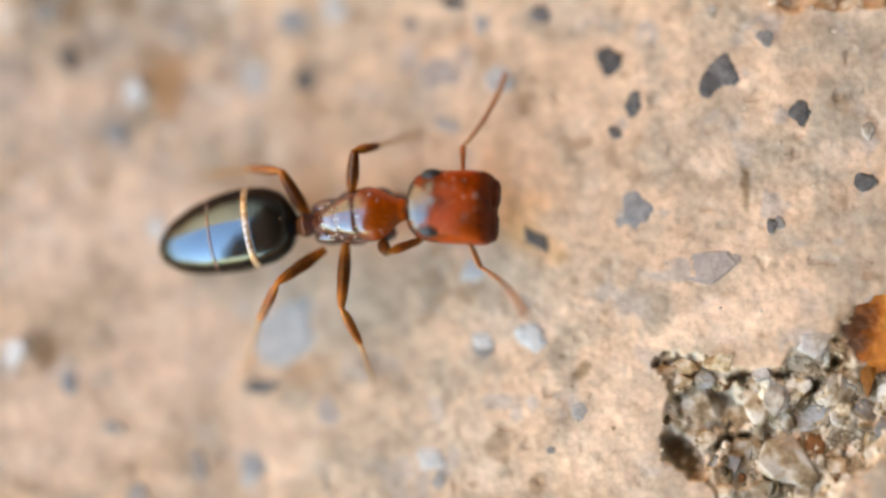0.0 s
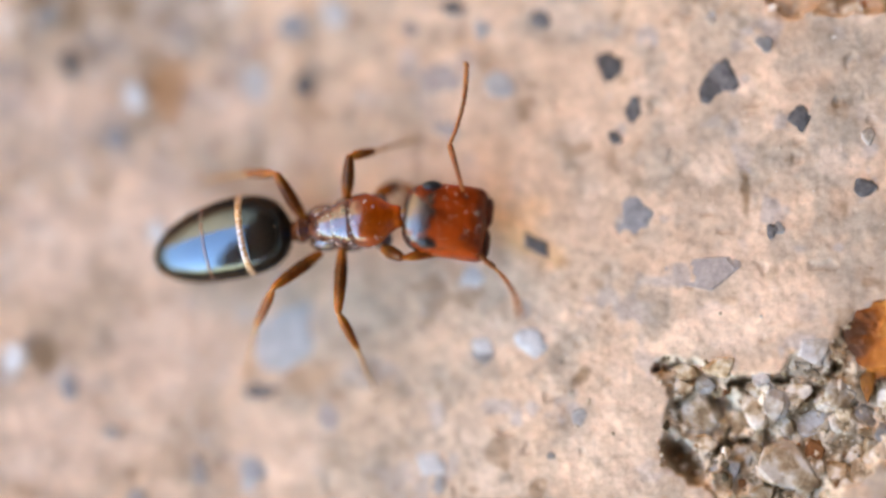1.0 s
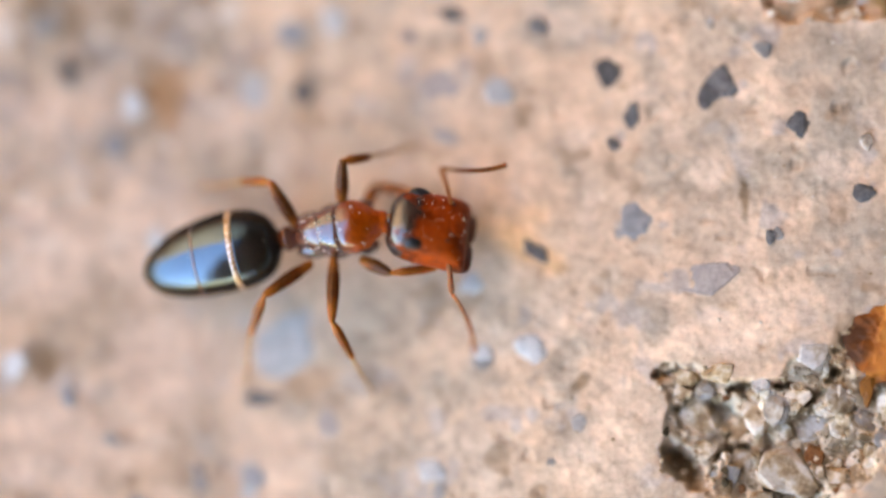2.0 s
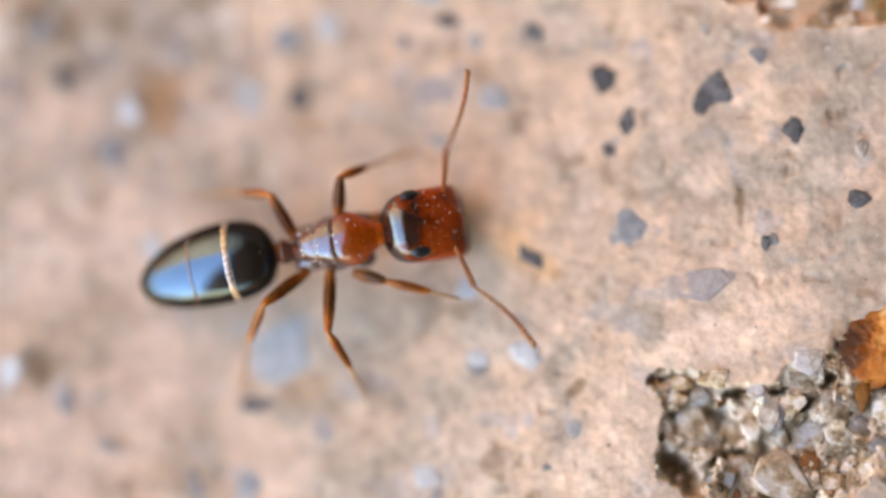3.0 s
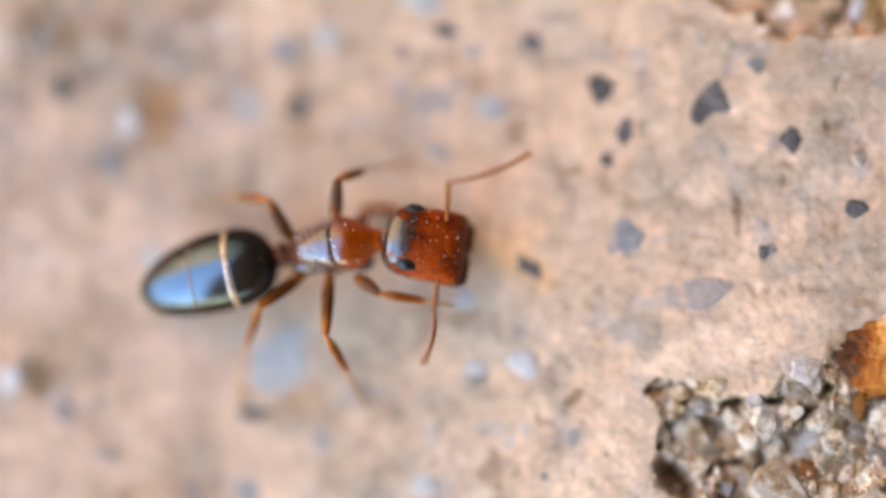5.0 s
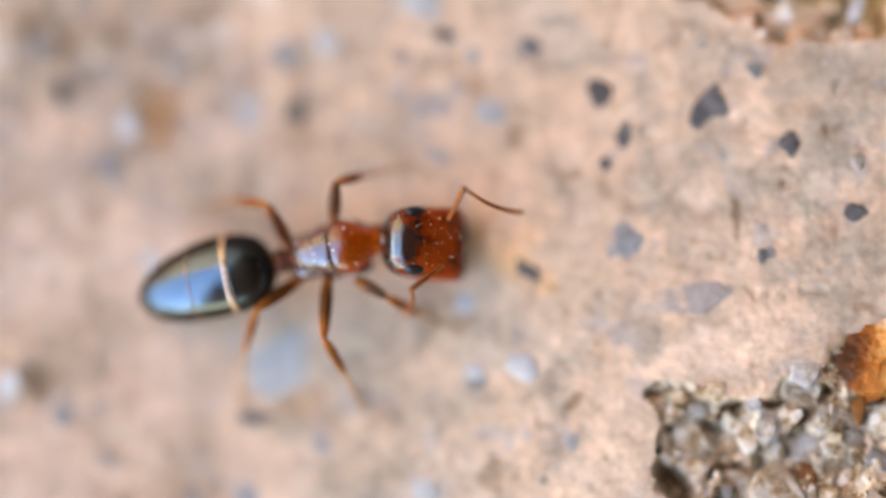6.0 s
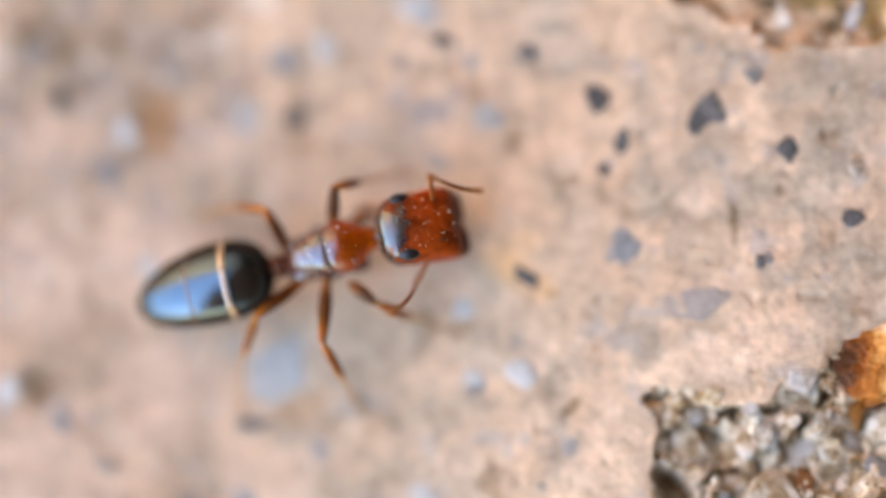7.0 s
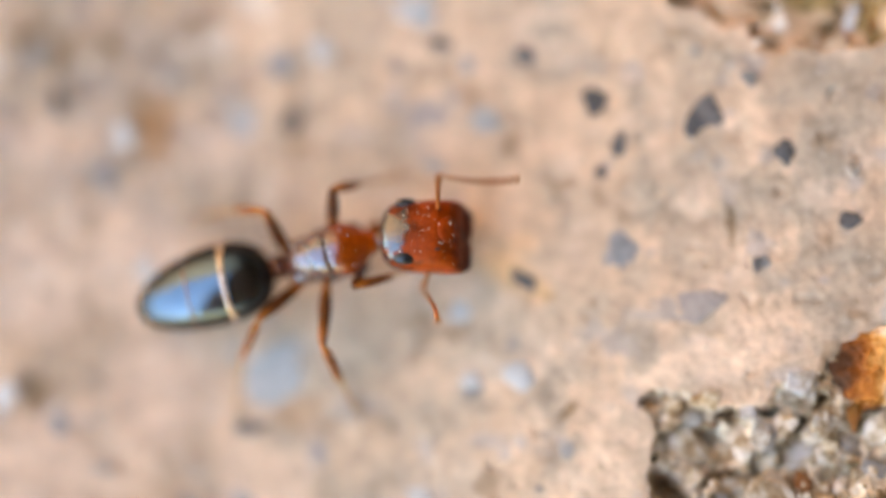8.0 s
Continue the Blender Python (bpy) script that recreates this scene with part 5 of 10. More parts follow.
    walk(funiculus_l, [
        (0, pose(0.000842, 0.001153, -0.000229, -2.5, -1.1, 63.1)),
        (0.067, pose(0.000953, 0.001144, -0.000259, -0.9, -11.5, 48.4)),
        (0.133, pose(0.001064, 0.001126, -0.000280, 3.5, -21.0, 32.8)),
        (0.2, pose(0.001175, 0.001097, -0.000293, 11.1, -29.0, 15.1)),
        (0.267, pose(0.001188, 0.001137, -0.000241, 8.4, -15.9, 22.0)),
        (0.333, pose(0.001201, 0.001172, -0.000187, 7.5, -2.7, 27.9)),
        (0.4, pose(0.001213, 0.001205, -0.000130, 7.9, 10.7, 33.8)),
        (0.5, pose(0.000767, 0.001190, -0.000146, 11.8, 2.8, 66.0)),
        (0.6, pose(0.000694, 0.001292, 0.000167, 12.0, 2.4, 70.1)),
        (0.8, pose(0.000688, 0.001303, 0.000240, 12.2, 1.6, 77.0)),
        (1, pose(0.000633, 0.001290, 0.000333, 11.9, -5.3, 84.9)),
        (1.067, pose(0.000495, 0.001206, 0.000530, 12.0, 4.1, 80.4)),
        (1.133, pose(0.000391, 0.001070, 0.000713, 11.3, 13.4, 75.9)),
        (1.2, pose(0.000325, 0.000886, 0.000877, 9.7, 22.6, 70.9)),
        (1.4, pose(0.000307, 0.000629, 0.001028, 4.6, 23.7, 57.8)),
        (1.45, pose(0.000348, 0.000507, 0.001104, 0.9, 12.8, 46.2)),
        (1.5, pose(0.000405, 0.000381, 0.001163, -0.4, 1.5, 35.7)),
        (1.6, pose(0.000516, 0.000328, 0.001235, -1.9, 9.3, 20.1)),
        (1.8, pose(0.000555, 0.000427, 0.001253, -0.8, 15.3, 25.2)),
        (2, pose(0.000609, 0.000537, 0.001263, 0.7, 21.6, 29.8)),
        (2.2, pose(0.000682, 0.000660, 0.001259, 2.4, 28.0, 34.0)),
        (2.3, pose(0.000701, 0.001284, 0.000600, 1.8, -16.3, 28.8)),
        (2.35, pose(0.000814, 0.001320, 0.000149, 3.3, -38.4, 25.7)),
        (2.4, pose(0.000967, 0.001147, -0.000256, 8.0, -60.4, 19.7)),
        (2.6, pose(0.000939, 0.001107, -0.000302, -3.3, -52.1, 33.2)),
        (2.8, pose(0.000932, 0.001074, -0.000337, -9.2, -41.5, 41.2)),
        (2.867, pose(0.001082, 0.001179, -0.000208, -16.7, -40.2, 52.7)),
        (2.933, pose(0.001226, 0.001242, -0.000053, -23.5, -37.9, 63.4)),
        (3, pose(0.001360, 0.001263, 0.000125, -29.4, -34.7, 73.5)),
        (3.1, pose(0.001390, 0.001199, -0.000019, -27.2, -41.7, 69.9)),
        (3.2, pose(0.001411, 0.001113, -0.000154, -24.0, -48.6, 65.4)),
        (3.3, pose(0.001053, 0.001346, 0.000518, -4.6, -15.9, 31.2)),
        (3.35, pose(0.000844, 0.001221, 0.000843, -3.2, 2.3, 19.6)),
        (3.4, pose(0.000661, 0.000955, 0.001089, -5.6, 20.5, 7.8)),
        (3.5, pose(0.000590, 0.000982, 0.001027, -5.1, 24.1, 9.1)),
        (3.6, pose(0.000680, 0.000991, 0.001067, -4.8, 26.9, 9.8)),
        (3.667, pose(0.000624, 0.000860, 0.001140, 5.3, 33.9, 29.6)),
        (3.733, pose(0.000578, 0.000718, 0.001193, 18.2, 37.2, 51.6)),
        (3.8, pose(0.000542, 0.000565, 0.001225, 32.0, 36.2, 74.5)),
        (3.867, pose(0.000622, 0.000620, 0.001249, 23.1, 31.9, 58.6)),
        (3.933, pose(0.000705, 0.000670, 0.001264, 16.2, 26.0, 44.6)),
        (4, pose(0.000791, 0.000719, 0.001270, 11.4, 18.7, 31.9)),
        (4.1, pose(0.000982, 0.001324, 0.000625, 9.0, -3.4, 14.6)),
        (4.15, pose(0.001095, 0.001338, 0.000174, 10.4, -14.5, 6.0)),
        (4.2, pose(0.001188, 0.001140, -0.000236, 13.6, -25.3, -3.6)),
        (4.3, pose(0.001165, 0.001137, -0.000247, 11.3, -10.6, 3.9)),
        (4.4, pose(0.001141, 0.001133, -0.000258, 10.9, 4.2, 10.7)),
        (4.5, pose(0.001176, 0.001167, -0.000204, 11.6, 0.9, 25.2)),
        (4.6, pose(0.001125, 0.001309, 0.000648, 11.4, -4.0, 30.6)),
        (4.65, pose(0.001058, 0.001098, 0.001032, 11.2, -6.4, 33.3)),
        (4.7, pose(0.000980, 0.000741, 0.001284, 10.8, -8.9, 36.0)),
        (4.9, pose(0.000906, 0.000804, 0.001251, 11.7, -11.0, 30.9)),
        (5.1, pose(0.000847, 0.000865, 0.001209, 12.8, -13.7, 25.7)),
        (5.3, pose(0.000804, 0.000922, 0.001163, 13.5, -1.9, 20.4)),
        (5.5, pose(0.000776, 0.000975, 0.001116, 13.5, 2.8, 14.2)),
        (5.65, pose(0.000764, 0.001011, 0.001082, 13.2, 4.7, 9.3)),
        (5.8, pose(0.000760, 0.001044, 0.001049, 12.7, 5.9, 4.5)),
        (5.9, pose(0.000868, 0.000968, 0.001143, 11.2, 14.6, -3.9)),
        (6, pose(0.000979, 0.000877, 0.001216, 8.3, 22.9, -13.0)),
        (6.1, pose(0.001338, 0.001239, 0.000696, 8.0, -26.3, -4.2)),
        (6.15, pose(0.001460, 0.001248, 0.000345, 3.5, -50.7, 2.9)),
        (6.2, pose(0.001518, 0.001135, -0.000003, -17.4, -73.7, 26.0)),
        (6.3, pose(0.001331, 0.001255, 0.000659, -3.3, -29.5, 9.3)),
        (6.35, pose(0.001167, 0.001147, 0.000954, -2.4, -7.2, 6.8)),
        (6.4, pose(0.000983, 0.000940, 0.001175, -2.6, 15.2, 4.5)),
        (6.5, pose(0.000983, 0.000741, 0.001285, -5.3, 26.0, -3.0)),
        (6.7, pose(0.000875, 0.000776, 0.001261, -5.3, 38.1, -3.1)),
        (6.8, pose(0.000902, 0.000786, 0.001260, -5.3, 39.0, -3.0)),
        (7, pose(0.000933, 0.000587, 0.001332, -9.6, 46.8, -9.3)),
        (7.2, pose(0.001077, 0.000359, 0.001357, -18.3, 46.8, -21.2)),
        (7.3, pose(0.000911, 0.000404, 0.001355, -11.5, 40.7, -11.5)),
        (7.4, pose(0.000748, 0.000447, 0.001324, -6.6, 34.0, -3.5)),
        (7.5, pose(0.000923, 0.000615, 0.001324, -6.3, 19.8, -2.8)),
        (7.6, pose(0.000946, 0.001291, 0.000721, -0.6, 7.7, 20.6)),
        (7.65, pose(0.000977, 0.001355, 0.000261, 0.2, 1.1, 31.7)),
        (7.7, pose(0.001013, 0.001203, -0.000177, -0.2, -5.6, 42.8)),
        (7.8, pose(0.001056, 0.001189, -0.000197, -0.1, 3.4, 34.4)),
        (7.85, pose(0.001101, 0.001346, 0.000224, -0.7, 8.3, 27.7)),
        (7.9, pose(0.001125, 0.001302, 0.000673, -2.0, 13.0, 20.8)),
        (8, pose(0.001097, 0.000686, 0.001300, -6.4, 21.8, 6.1)),
    ])
    walk(scape_r, [
        (0, pose(0.001000, -0.000360, 0.000360, -4.3, 48.5, -68.0)),
        (0.05, pose(0.001000, -0.000360, 0.000360, -4.2, 45.7, -67.8)),
        (0.1, pose(0.001000, -0.000360, 0.000360, -4.1, 43.0, -67.7)),
        (0.15, pose(0.001000, -0.000360, 0.000360, -4.0, 40.2, -67.6)),
        (0.2, pose(0.001000, -0.000360, 0.000360, -3.9, 37.5, -67.5)),
        (0.25, pose(0.001000, -0.000360, 0.000360, -4.1, 38.1, -67.8)),
        (0.3, pose(0.001000, -0.000360, 0.000360, -4.3, 38.8, -68.2)),
        (0.35, pose(0.001000, -0.000360, 0.000360, -4.6, 39.4, -68.5)),
        (0.4, pose(0.001000, -0.000360, 0.000360, -4.8, 40.0, -68.9)),
        (0.5, pose(0.001000, -0.000360, 0.000360, 4.1, 49.0, -56.3)),
        (0.6, pose(0.001000, -0.000360, 0.000360, 7.8, 42.8, -51.1)),
        (0.7, pose(0.001000, -0.000360, 0.000360, 11.0, 41.3, -46.4)),
        (0.8, pose(0.001000, -0.000360, 0.000360, 13.8, 39.7, -42.0)),
        (0.9, pose(0.001000, -0.000360, 0.000360, 19.6, 41.1, -33.1)),
        (1, pose(0.001000, -0.000360, 0.000360, 25.6, 41.7, -24.0)),
        (1.1, pose(0.001000, -0.000360, 0.000360, 27.4, 37.2, -21.2)),
        (1.2, pose(0.001000, -0.000360, 0.000360, 28.9, 32.7, -18.7)),
        (1.4, pose(0.001000, -0.000360, 0.000360, 30.2, 37.6, -16.3)),
        (1.5, pose(0.001000, -0.000360, 0.000360, 37.1, 49.9, -6.5)),
        (1.55, pose(0.001000, -0.000360, 0.000360, 29.5, 52.4, -16.2)),
        (1.6, pose(0.001000, -0.000360, 0.000360, 21.0, 54.1, -26.8)),
        (1.8, pose(0.001000, -0.000360, 0.000360, 6.6, 53.5, -44.5)),
        (2, pose(0.001000, -0.000360, 0.000360, -6.0, 48.8, -60.7)),
        (2.2, pose(0.001000, -0.000360, 0.000360, -14.6, 40.3, -72.9)),
        (2.267, pose(0.001000, -0.000360, 0.000360, -16.6, 36.2, -76.0)),
        (2.333, pose(0.001000, -0.000360, 0.000360, -18.1, 32.2, -78.8)),
        (2.4, pose(0.001000, -0.000360, 0.000360, -19.4, 28.0, -81.4)),
        (2.6, pose(0.001000, -0.000360, 0.000360, -21.2, 12.2, -86.5)),
        (2.8, pose(0.001000, -0.000360, 0.000360, -21.7, 5.7, -89.6)),
        (2.867, pose(0.001000, -0.000360, 0.000360, -20.6, 10.3, -82.2)),
        (2.933, pose(0.001000, -0.000360, 0.000360, -19.0, 14.7, -74.8)),
        (3, pose(0.001000, -0.000360, 0.000360, -16.8, 18.8, -67.0)),
        (3.2, pose(0.001000, -0.000360, 0.000360, -16.1, 12.5, -64.6)),
        (3.267, pose(0.001000, -0.000360, 0.000360, -16.6, -8.2, -78.1)),
        (3.333, pose(0.001000, -0.000360, 0.000360, -11.9, -28.2, -92.9)),
        (3.4, pose(0.001000, -0.000360, 0.000360, 1.4, -46.1, -114.5)),
        (3.467, pose(0.001000, -0.000360, 0.000360, -5.6, -0.3, -98.2)),
        (3.5, pose(0.001000, -0.000360, 0.000360, 0.8, 44.6, -82.6)),
        (3.6, pose(0.001000, -0.000360, 0.000360, 5.8, 43.3, -75.3)),
        (3.667, pose(0.001000, -0.000360, 0.000360, 16.3, 55.2, -61.6)),
        (3.733, pose(0.001000, -0.000360, 0.000360, 36.4, 64.2, -38.5)),
        (3.8, pose(0.001000, -0.000360, 0.000360, 69.2, 67.1, -2.6)),
        (3.867, pose(0.001000, -0.000360, 0.000360, 54.0, 68.0, -19.1)),
        (3.933, pose(0.001000, -0.000360, 0.000360, 39.1, 67.1, -35.2)),
        (4, pose(0.001000, -0.000360, 0.000360, 25.9, 64.7, -49.6)),
        (4.05, pose(0.001000, -0.000360, 0.000360, 23.5, 61.7, -52.3)),
        (4.1, pose(0.001000, -0.000360, 0.000360, 21.6, 58.7, -54.5)),
        (4.15, pose(0.001000, -0.000360, 0.000360, 20.1, 55.6, -56.3)),
        (4.2, pose(0.001000, -0.000360, 0.000360, 18.8, 52.5, -57.9)),
        (4.25, pose(0.001000, -0.000360, 0.000360, 15.6, 51.9, -61.9)),
        (4.3, pose(0.001000, -0.000360, 0.000360, 12.5, 51.1, -65.9)),
        (4.35, pose(0.001000, -0.000360, 0.000360, 9.6, 50.2, -69.6)),
        (4.4, pose(0.001000, -0.000360, 0.000360, 6.9, 49.2, -73.3)),
        (4.5, pose(0.001000, -0.000360, 0.000360, -5.1, 56.3, -88.3)),
        (4.55, pose(0.001000, -0.000360, 0.000360, -2.4, 51.7, -84.9)),
        (4.6, pose(0.001000, -0.000360, 0.000360, -0.3, 47.0, -82.1)),
        (4.65, pose(0.001000, -0.000360, 0.000360, 1.3, 42.2, -79.8)),
        (4.7, pose(0.001000, -0.000360, 0.000360, 2.6, 37.4, -77.8)),
        (4.8, pose(0.001000, -0.000360, 0.000360, 1.5, 40.6, -79.6)),
        (4.85, pose(0.001000, -0.000360, 0.000360, 0.8, 42.2, -80.5)),
        (4.9, pose(0.001000, -0.000360, 0.000360, 0.2, 43.7, -81.5)),
        (5.1, pose(0.001000, -0.000360, 0.000360, -1.8, 47.9, -84.3)),
        (5.3, pose(0.001000, -0.000360, 0.000360, -3.2, 51.2, -86.1)),
        (5.5, pose(0.001000, -0.000360, 0.000360, -3.7, 54.2, -86.8)),
        (5.567, pose(0.001000, -0.000360, 0.000360, -21.6, 16.0, -115.7)),
        (5.65, pose(0.001000, -0.000360, 0.000360, -20.2, -24.2, -133.7)),
        (5.8, pose(0.001000, -0.000360, 0.000360, -17.7, -23.0, -140.0)),
        (6, pose(0.001000, -0.000360, 0.000360, -16.3, -18.9, -143.9)),
        (6.2, pose(0.001000, -0.000360, 0.000360, -14.9, -17.9, -148.3)),
        (6.4, pose(0.001000, -0.000360, 0.000360, -18.7, -26.1, -138.2)),
        (6.467, pose(0.001000, -0.000360, 0.000360, -19.2, 19.3, -130.4)),
        (6.5, pose(0.001000, -0.000360, 0.000360, -8.2, 63.3, -115.0)),
        (6.6, pose(0.001000, -0.000360, 0.000360, -12.0, 58.5, -119.4)),
        (6.7, pose(0.001000, -0.000360, 0.000360, -14.8, 53.6, -122.7)),
        (6.8, pose(0.001000, -0.000360, 0.000360, -20.5, 46.9, -130.2)),
        (7, pose(0.001000, -0.000360, 0.000360, -22.8, 42.8, -133.4)),
        (7.2, pose(0.001000, -0.000360, 0.000360, -25.6, 48.6, -137.4)),
        (7.3, pose(0.001000, -0.000360, 0.000360, -21.5, 57.3, -132.3)),
        (7.4, pose(0.001000, -0.000360, 0.000360, -14.3, 65.6, -124.1)),
        (7.5, pose(0.001000, -0.000360, 0.000360, -11.9, 58.4, -121.3)),
        (7.567, pose(0.001000, -0.000360, 0.000360, -13.4, 59.1, -123.1)),
        (7.633, pose(0.001000, -0.000360, 0.000360, -15.0, 59.8, -125.0)),
        (7.7, pose(0.001000, -0.000360, 0.000360, -16.7, 60.4, -126.9)),
        (7.8, pose(0.001000, -0.000360, 0.000360, -12.3, 59.7, -121.8)),
        (7.9, pose(0.001000, -0.000360, 0.000360, -13.5, 57.8, -123.2)),
        (8, pose(0.001000, -0.000360, 0.000360, -14.5, 55.9, -124.5)),
    ])
    walk(funiculus_r, [
        (0, pose(0.001248, -0.000974, -0.000389, -4.8, -25.6, -44.9)),
        (0.05, pose(0.001263, -0.001006, -0.000356, -5.3, -11.5, -43.3)),
        (0.1, pose(0.001277, -0.001037, -0.000322, -5.4, 2.5, -41.8)),
        (0.15, pose(0.001291, -0.001066, -0.000286, -5.2, 16.5, -40.3)),
        (0.2, pose(0.001304, -0.001093, -0.000248, -4.5, 30.5, -38.6)),
        (0.25, pose(0.001297, -0.001089, -0.000257, -5.2, 13.6, -40.5)),
        (0.3, pose(0.001290, -0.001084, -0.000266, -5.4, -3.3, -42.2)),
        (0.35, pose(0.001283, -0.001079, -0.000275, -5.0, -20.2, -43.9)),
        (0.4, pose(0.001276, -0.001074, -0.000283, -4.0, -37.1, -46.0)),
        (0.5, pose(0.001364, -0.000905, -0.000395, -14.6, -34.2, -27.9)),
        (0.6, pose(0.001461, -0.000931, -0.000320, -19.9, -34.6, -18.5)),
        (0.7, pose(0.001517, -0.000904, -0.000301, -14.7, -41.1, -26.9)),
        (0.8, pose(0.001572, -0.000875, -0.000279, -7.6, -46.8, -37.1)),
        (0.9, pose(0.001632, -0.000772, -0.000297, 2.8, -45.8, -51.5)),
        (1, pose(0.001682, -0.000664, -0.000305, 12.3, -43.0, -65.0)),
        (1.1, pose(0.001743, -0.000648, -0.000245, 12.9, -29.8, -66.1)),
        (1.2, pose(0.001797, -0.000630, -0.000180, 13.3, -16.6, -67.0)),
        (1.4, pose(0.001760, -0.000583, -0.000250, 17.2, -20.9, -79.1)),
        (1.5, pose(0.001640, -0.000433, -0.000405, 18.8, -32.4, -82.7)),
        (1.55, pose(0.001586, -0.000530, -0.000433, 15.7, -24.0, -76.2)),
        (1.6, pose(0.001523, -0.000624, -0.000450, 13.8, -15.4, -70.5)),
        (1.8, pose(0.001424, -0.000777, -0.000444, 13.7, -17.8, -70.1)),
        (2, pose(0.001323, -0.000935, -0.000392, 13.6, -20.4, -69.8)),
        (2.2, pose(0.001224, -0.001090, -0.000286, 13.4, -23.3, -69.4)),
        (2.267, pose(0.001195, -0.001143, -0.000231, 12.2, -1.2, -63.7)),
        (2.333, pose(0.001164, -0.001190, -0.000172, 13.1, 20.6, -58.3)),
        (2.4, pose(0.001133, -0.001233, -0.000110, 17.2, 42.5, -50.7)),
        (2.6, pose(0.001059, -0.001335, 0.000148, 9.6, 39.4, -62.3)),
        (2.8, pose(0.001007, -0.001355, 0.000260, 3.4, 31.8, -72.8)),
        (2.867, pose(0.001133, -0.001335, 0.000181, 5.9, 17.8, -67.0)),
        (2.933, pose(0.001253, -0.001294, 0.000107, 6.8, 3.8, -62.2)),
        (3, pose(0.001370, -0.001231, 0.000037, 6.5, -10.4, -57.4)),
        (3.2, pose(0.001418, -0.001242, 0.000143, 6.1, 4.6, -49.7)),
        (3.267, pose(0.001204, -0.001328, 0.000503, 7.1, 18.6, -45.1)),
        (3.333, pose(0.000956, -0.001240, 0.000833, 9.4, 32.3, -39.7)),
        (3.4, pose(0.000712, -0.000991, 0.001081, 14.1, 45.9, -32.3)),
        (3.467, pose(0.000857, -0.001350, 0.000366, 1.0, -3.3, -64.4)),
        (3.5, pose(0.001092, -0.001067, -0.000342, 18.8, -50.5, -99.6)),
        (3.6, pose(0.001184, -0.001064, -0.000326, 14.2, -47.3, -93.5)),
        (3.667, pose(0.001272, -0.000862, -0.000461, 4.4, -31.4, -78.3)),
        (3.733, pose(0.001341, -0.000631, -0.000540, 0.3, -14.5, -67.9)),
        (3.8, pose(0.001388, -0.000378, -0.000561, -0.6, 3.1, -58.9)),
        (3.867, pose(0.001355, -0.000483, -0.000567, 0.5, 13.8, -51.6)),
        (3.933, pose(0.001318, -0.000584, -0.000561, 3.1, 24.2, -43.7)),
        (4, pose(0.001277, -0.000685, -0.000544, 7.7, 34.2, -34.2)),
        (4.05, pose(0.001290, -0.000735, -0.000521, 4.8, 20.8, -40.4)),
        (4.1, pose(0.001302, -0.000783, -0.000494, 3.6, 7.1, -45.5)),
        (4.15, pose(0.001313, -0.000830, -0.000465, 3.6, -6.7, -50.4)),
        (4.2, pose(0.001323, -0.000875, -0.000434, 4.8, -20.3, -55.5)),
        (4.25, pose(0.001290, -0.000905, -0.000427, 4.7, -5.9, -55.3)),
        (4.3, pose(0.001257, -0.000933, -0.000419, 4.7, 8.6, -55.1)),
        (4.35, pose(0.001223, -0.000960, -0.000409, 4.8, 23.1, -55.0)),
        (4.4, pose(0.001188, -0.000985, -0.000397, 4.9, 37.6, -54.7)),
        (4.5, pose(0.001017, -0.000915, -0.000472, 2.2, -17.6, -68.4)),
        (4.55, pose(0.001055, -0.000978, -0.000424, 1.9, -2.6, -66.6)),
        (4.6, pose(0.001094, -0.001036, -0.000371, 2.1, 12.5, -64.9)),
        (4.65, pose(0.001131, -0.001089, -0.000312, 2.7, 27.5, -62.9)),
        (4.7, pose(0.001167, -0.001136, -0.000248, 4.2, 42.5, -60.3)),
        (4.8, pose(0.001137, -0.001107, -0.000291, -1.5, 6.6, -73.4)),
        (4.85, pose(0.001122, -0.001091, -0.000311, -1.3, -11.5, -78.5)),
        (4.9, pose(0.001106, -0.001075, -0.000331, 0.8, -29.6, -84.4)),
        (5.1, pose(0.001066, -0.001027, -0.000382, 7.5, -38.4, -96.4)),
        (5.3, pose(0.001043, -0.000985, -0.000420, 17.0, -44.2, -110.7)),
        (5.5, pose(0.001033, -0.000945, -0.000451, 28.4, -47.1, -126.5)),
        (5.567, pose(0.000583, -0.001226, 0.000084, 16.1, 10.0, -93.3)),
        (5.65, pose(0.000370, -0.001019, 0.000770, 51.2, 61.8, -41.5)),
        (5.8, pose(0.000295, -0.000952, 0.000751, 56.5, 63.2, -35.5)),
        (6, pose(0.000236, -0.000918, 0.000683, 53.6, 70.5, -38.6)),
        (6.2, pose(0.000190, -0.000860, 0.000667, 23.4, 72.0, -70.5)),
        (6.4, pose(0.000331, -0.000958, 0.000801, 34.0, 77.1, -59.5)),
        (6.467, pose(0.000388, -0.001078, 0.000029, -14.4, 13.6, -116.0)),
        (6.5, pose(0.000810, -0.000767, -0.000533, -7.3, -52.8, -133.7)),
        (6.6, pose(0.000743, -0.000815, -0.000493, -0.5, -44.3, -142.7)),
        (6.7, pose(0.000679, -0.000860, -0.000445, 3.8, -35.3, -149.4)),
        (6.8, pose(0.000559, -0.000882, -0.000370, 3.6, -39.4, -149.2)),
        (7, pose(0.000496, -0.000894, -0.000319, -7.8, -51.5, -133.2)),
        (7.2, pose(0.000513, -0.000808, -0.000390, -5.6, -43.6, -136.2)),
        (7.3, pose(0.000636, -0.000760, -0.000481, -12.0, -38.4, -126.4)),
        (7.4, pose(0.000769, -0.000702, -0.000551, -16.9, -32.6, -118.0)),
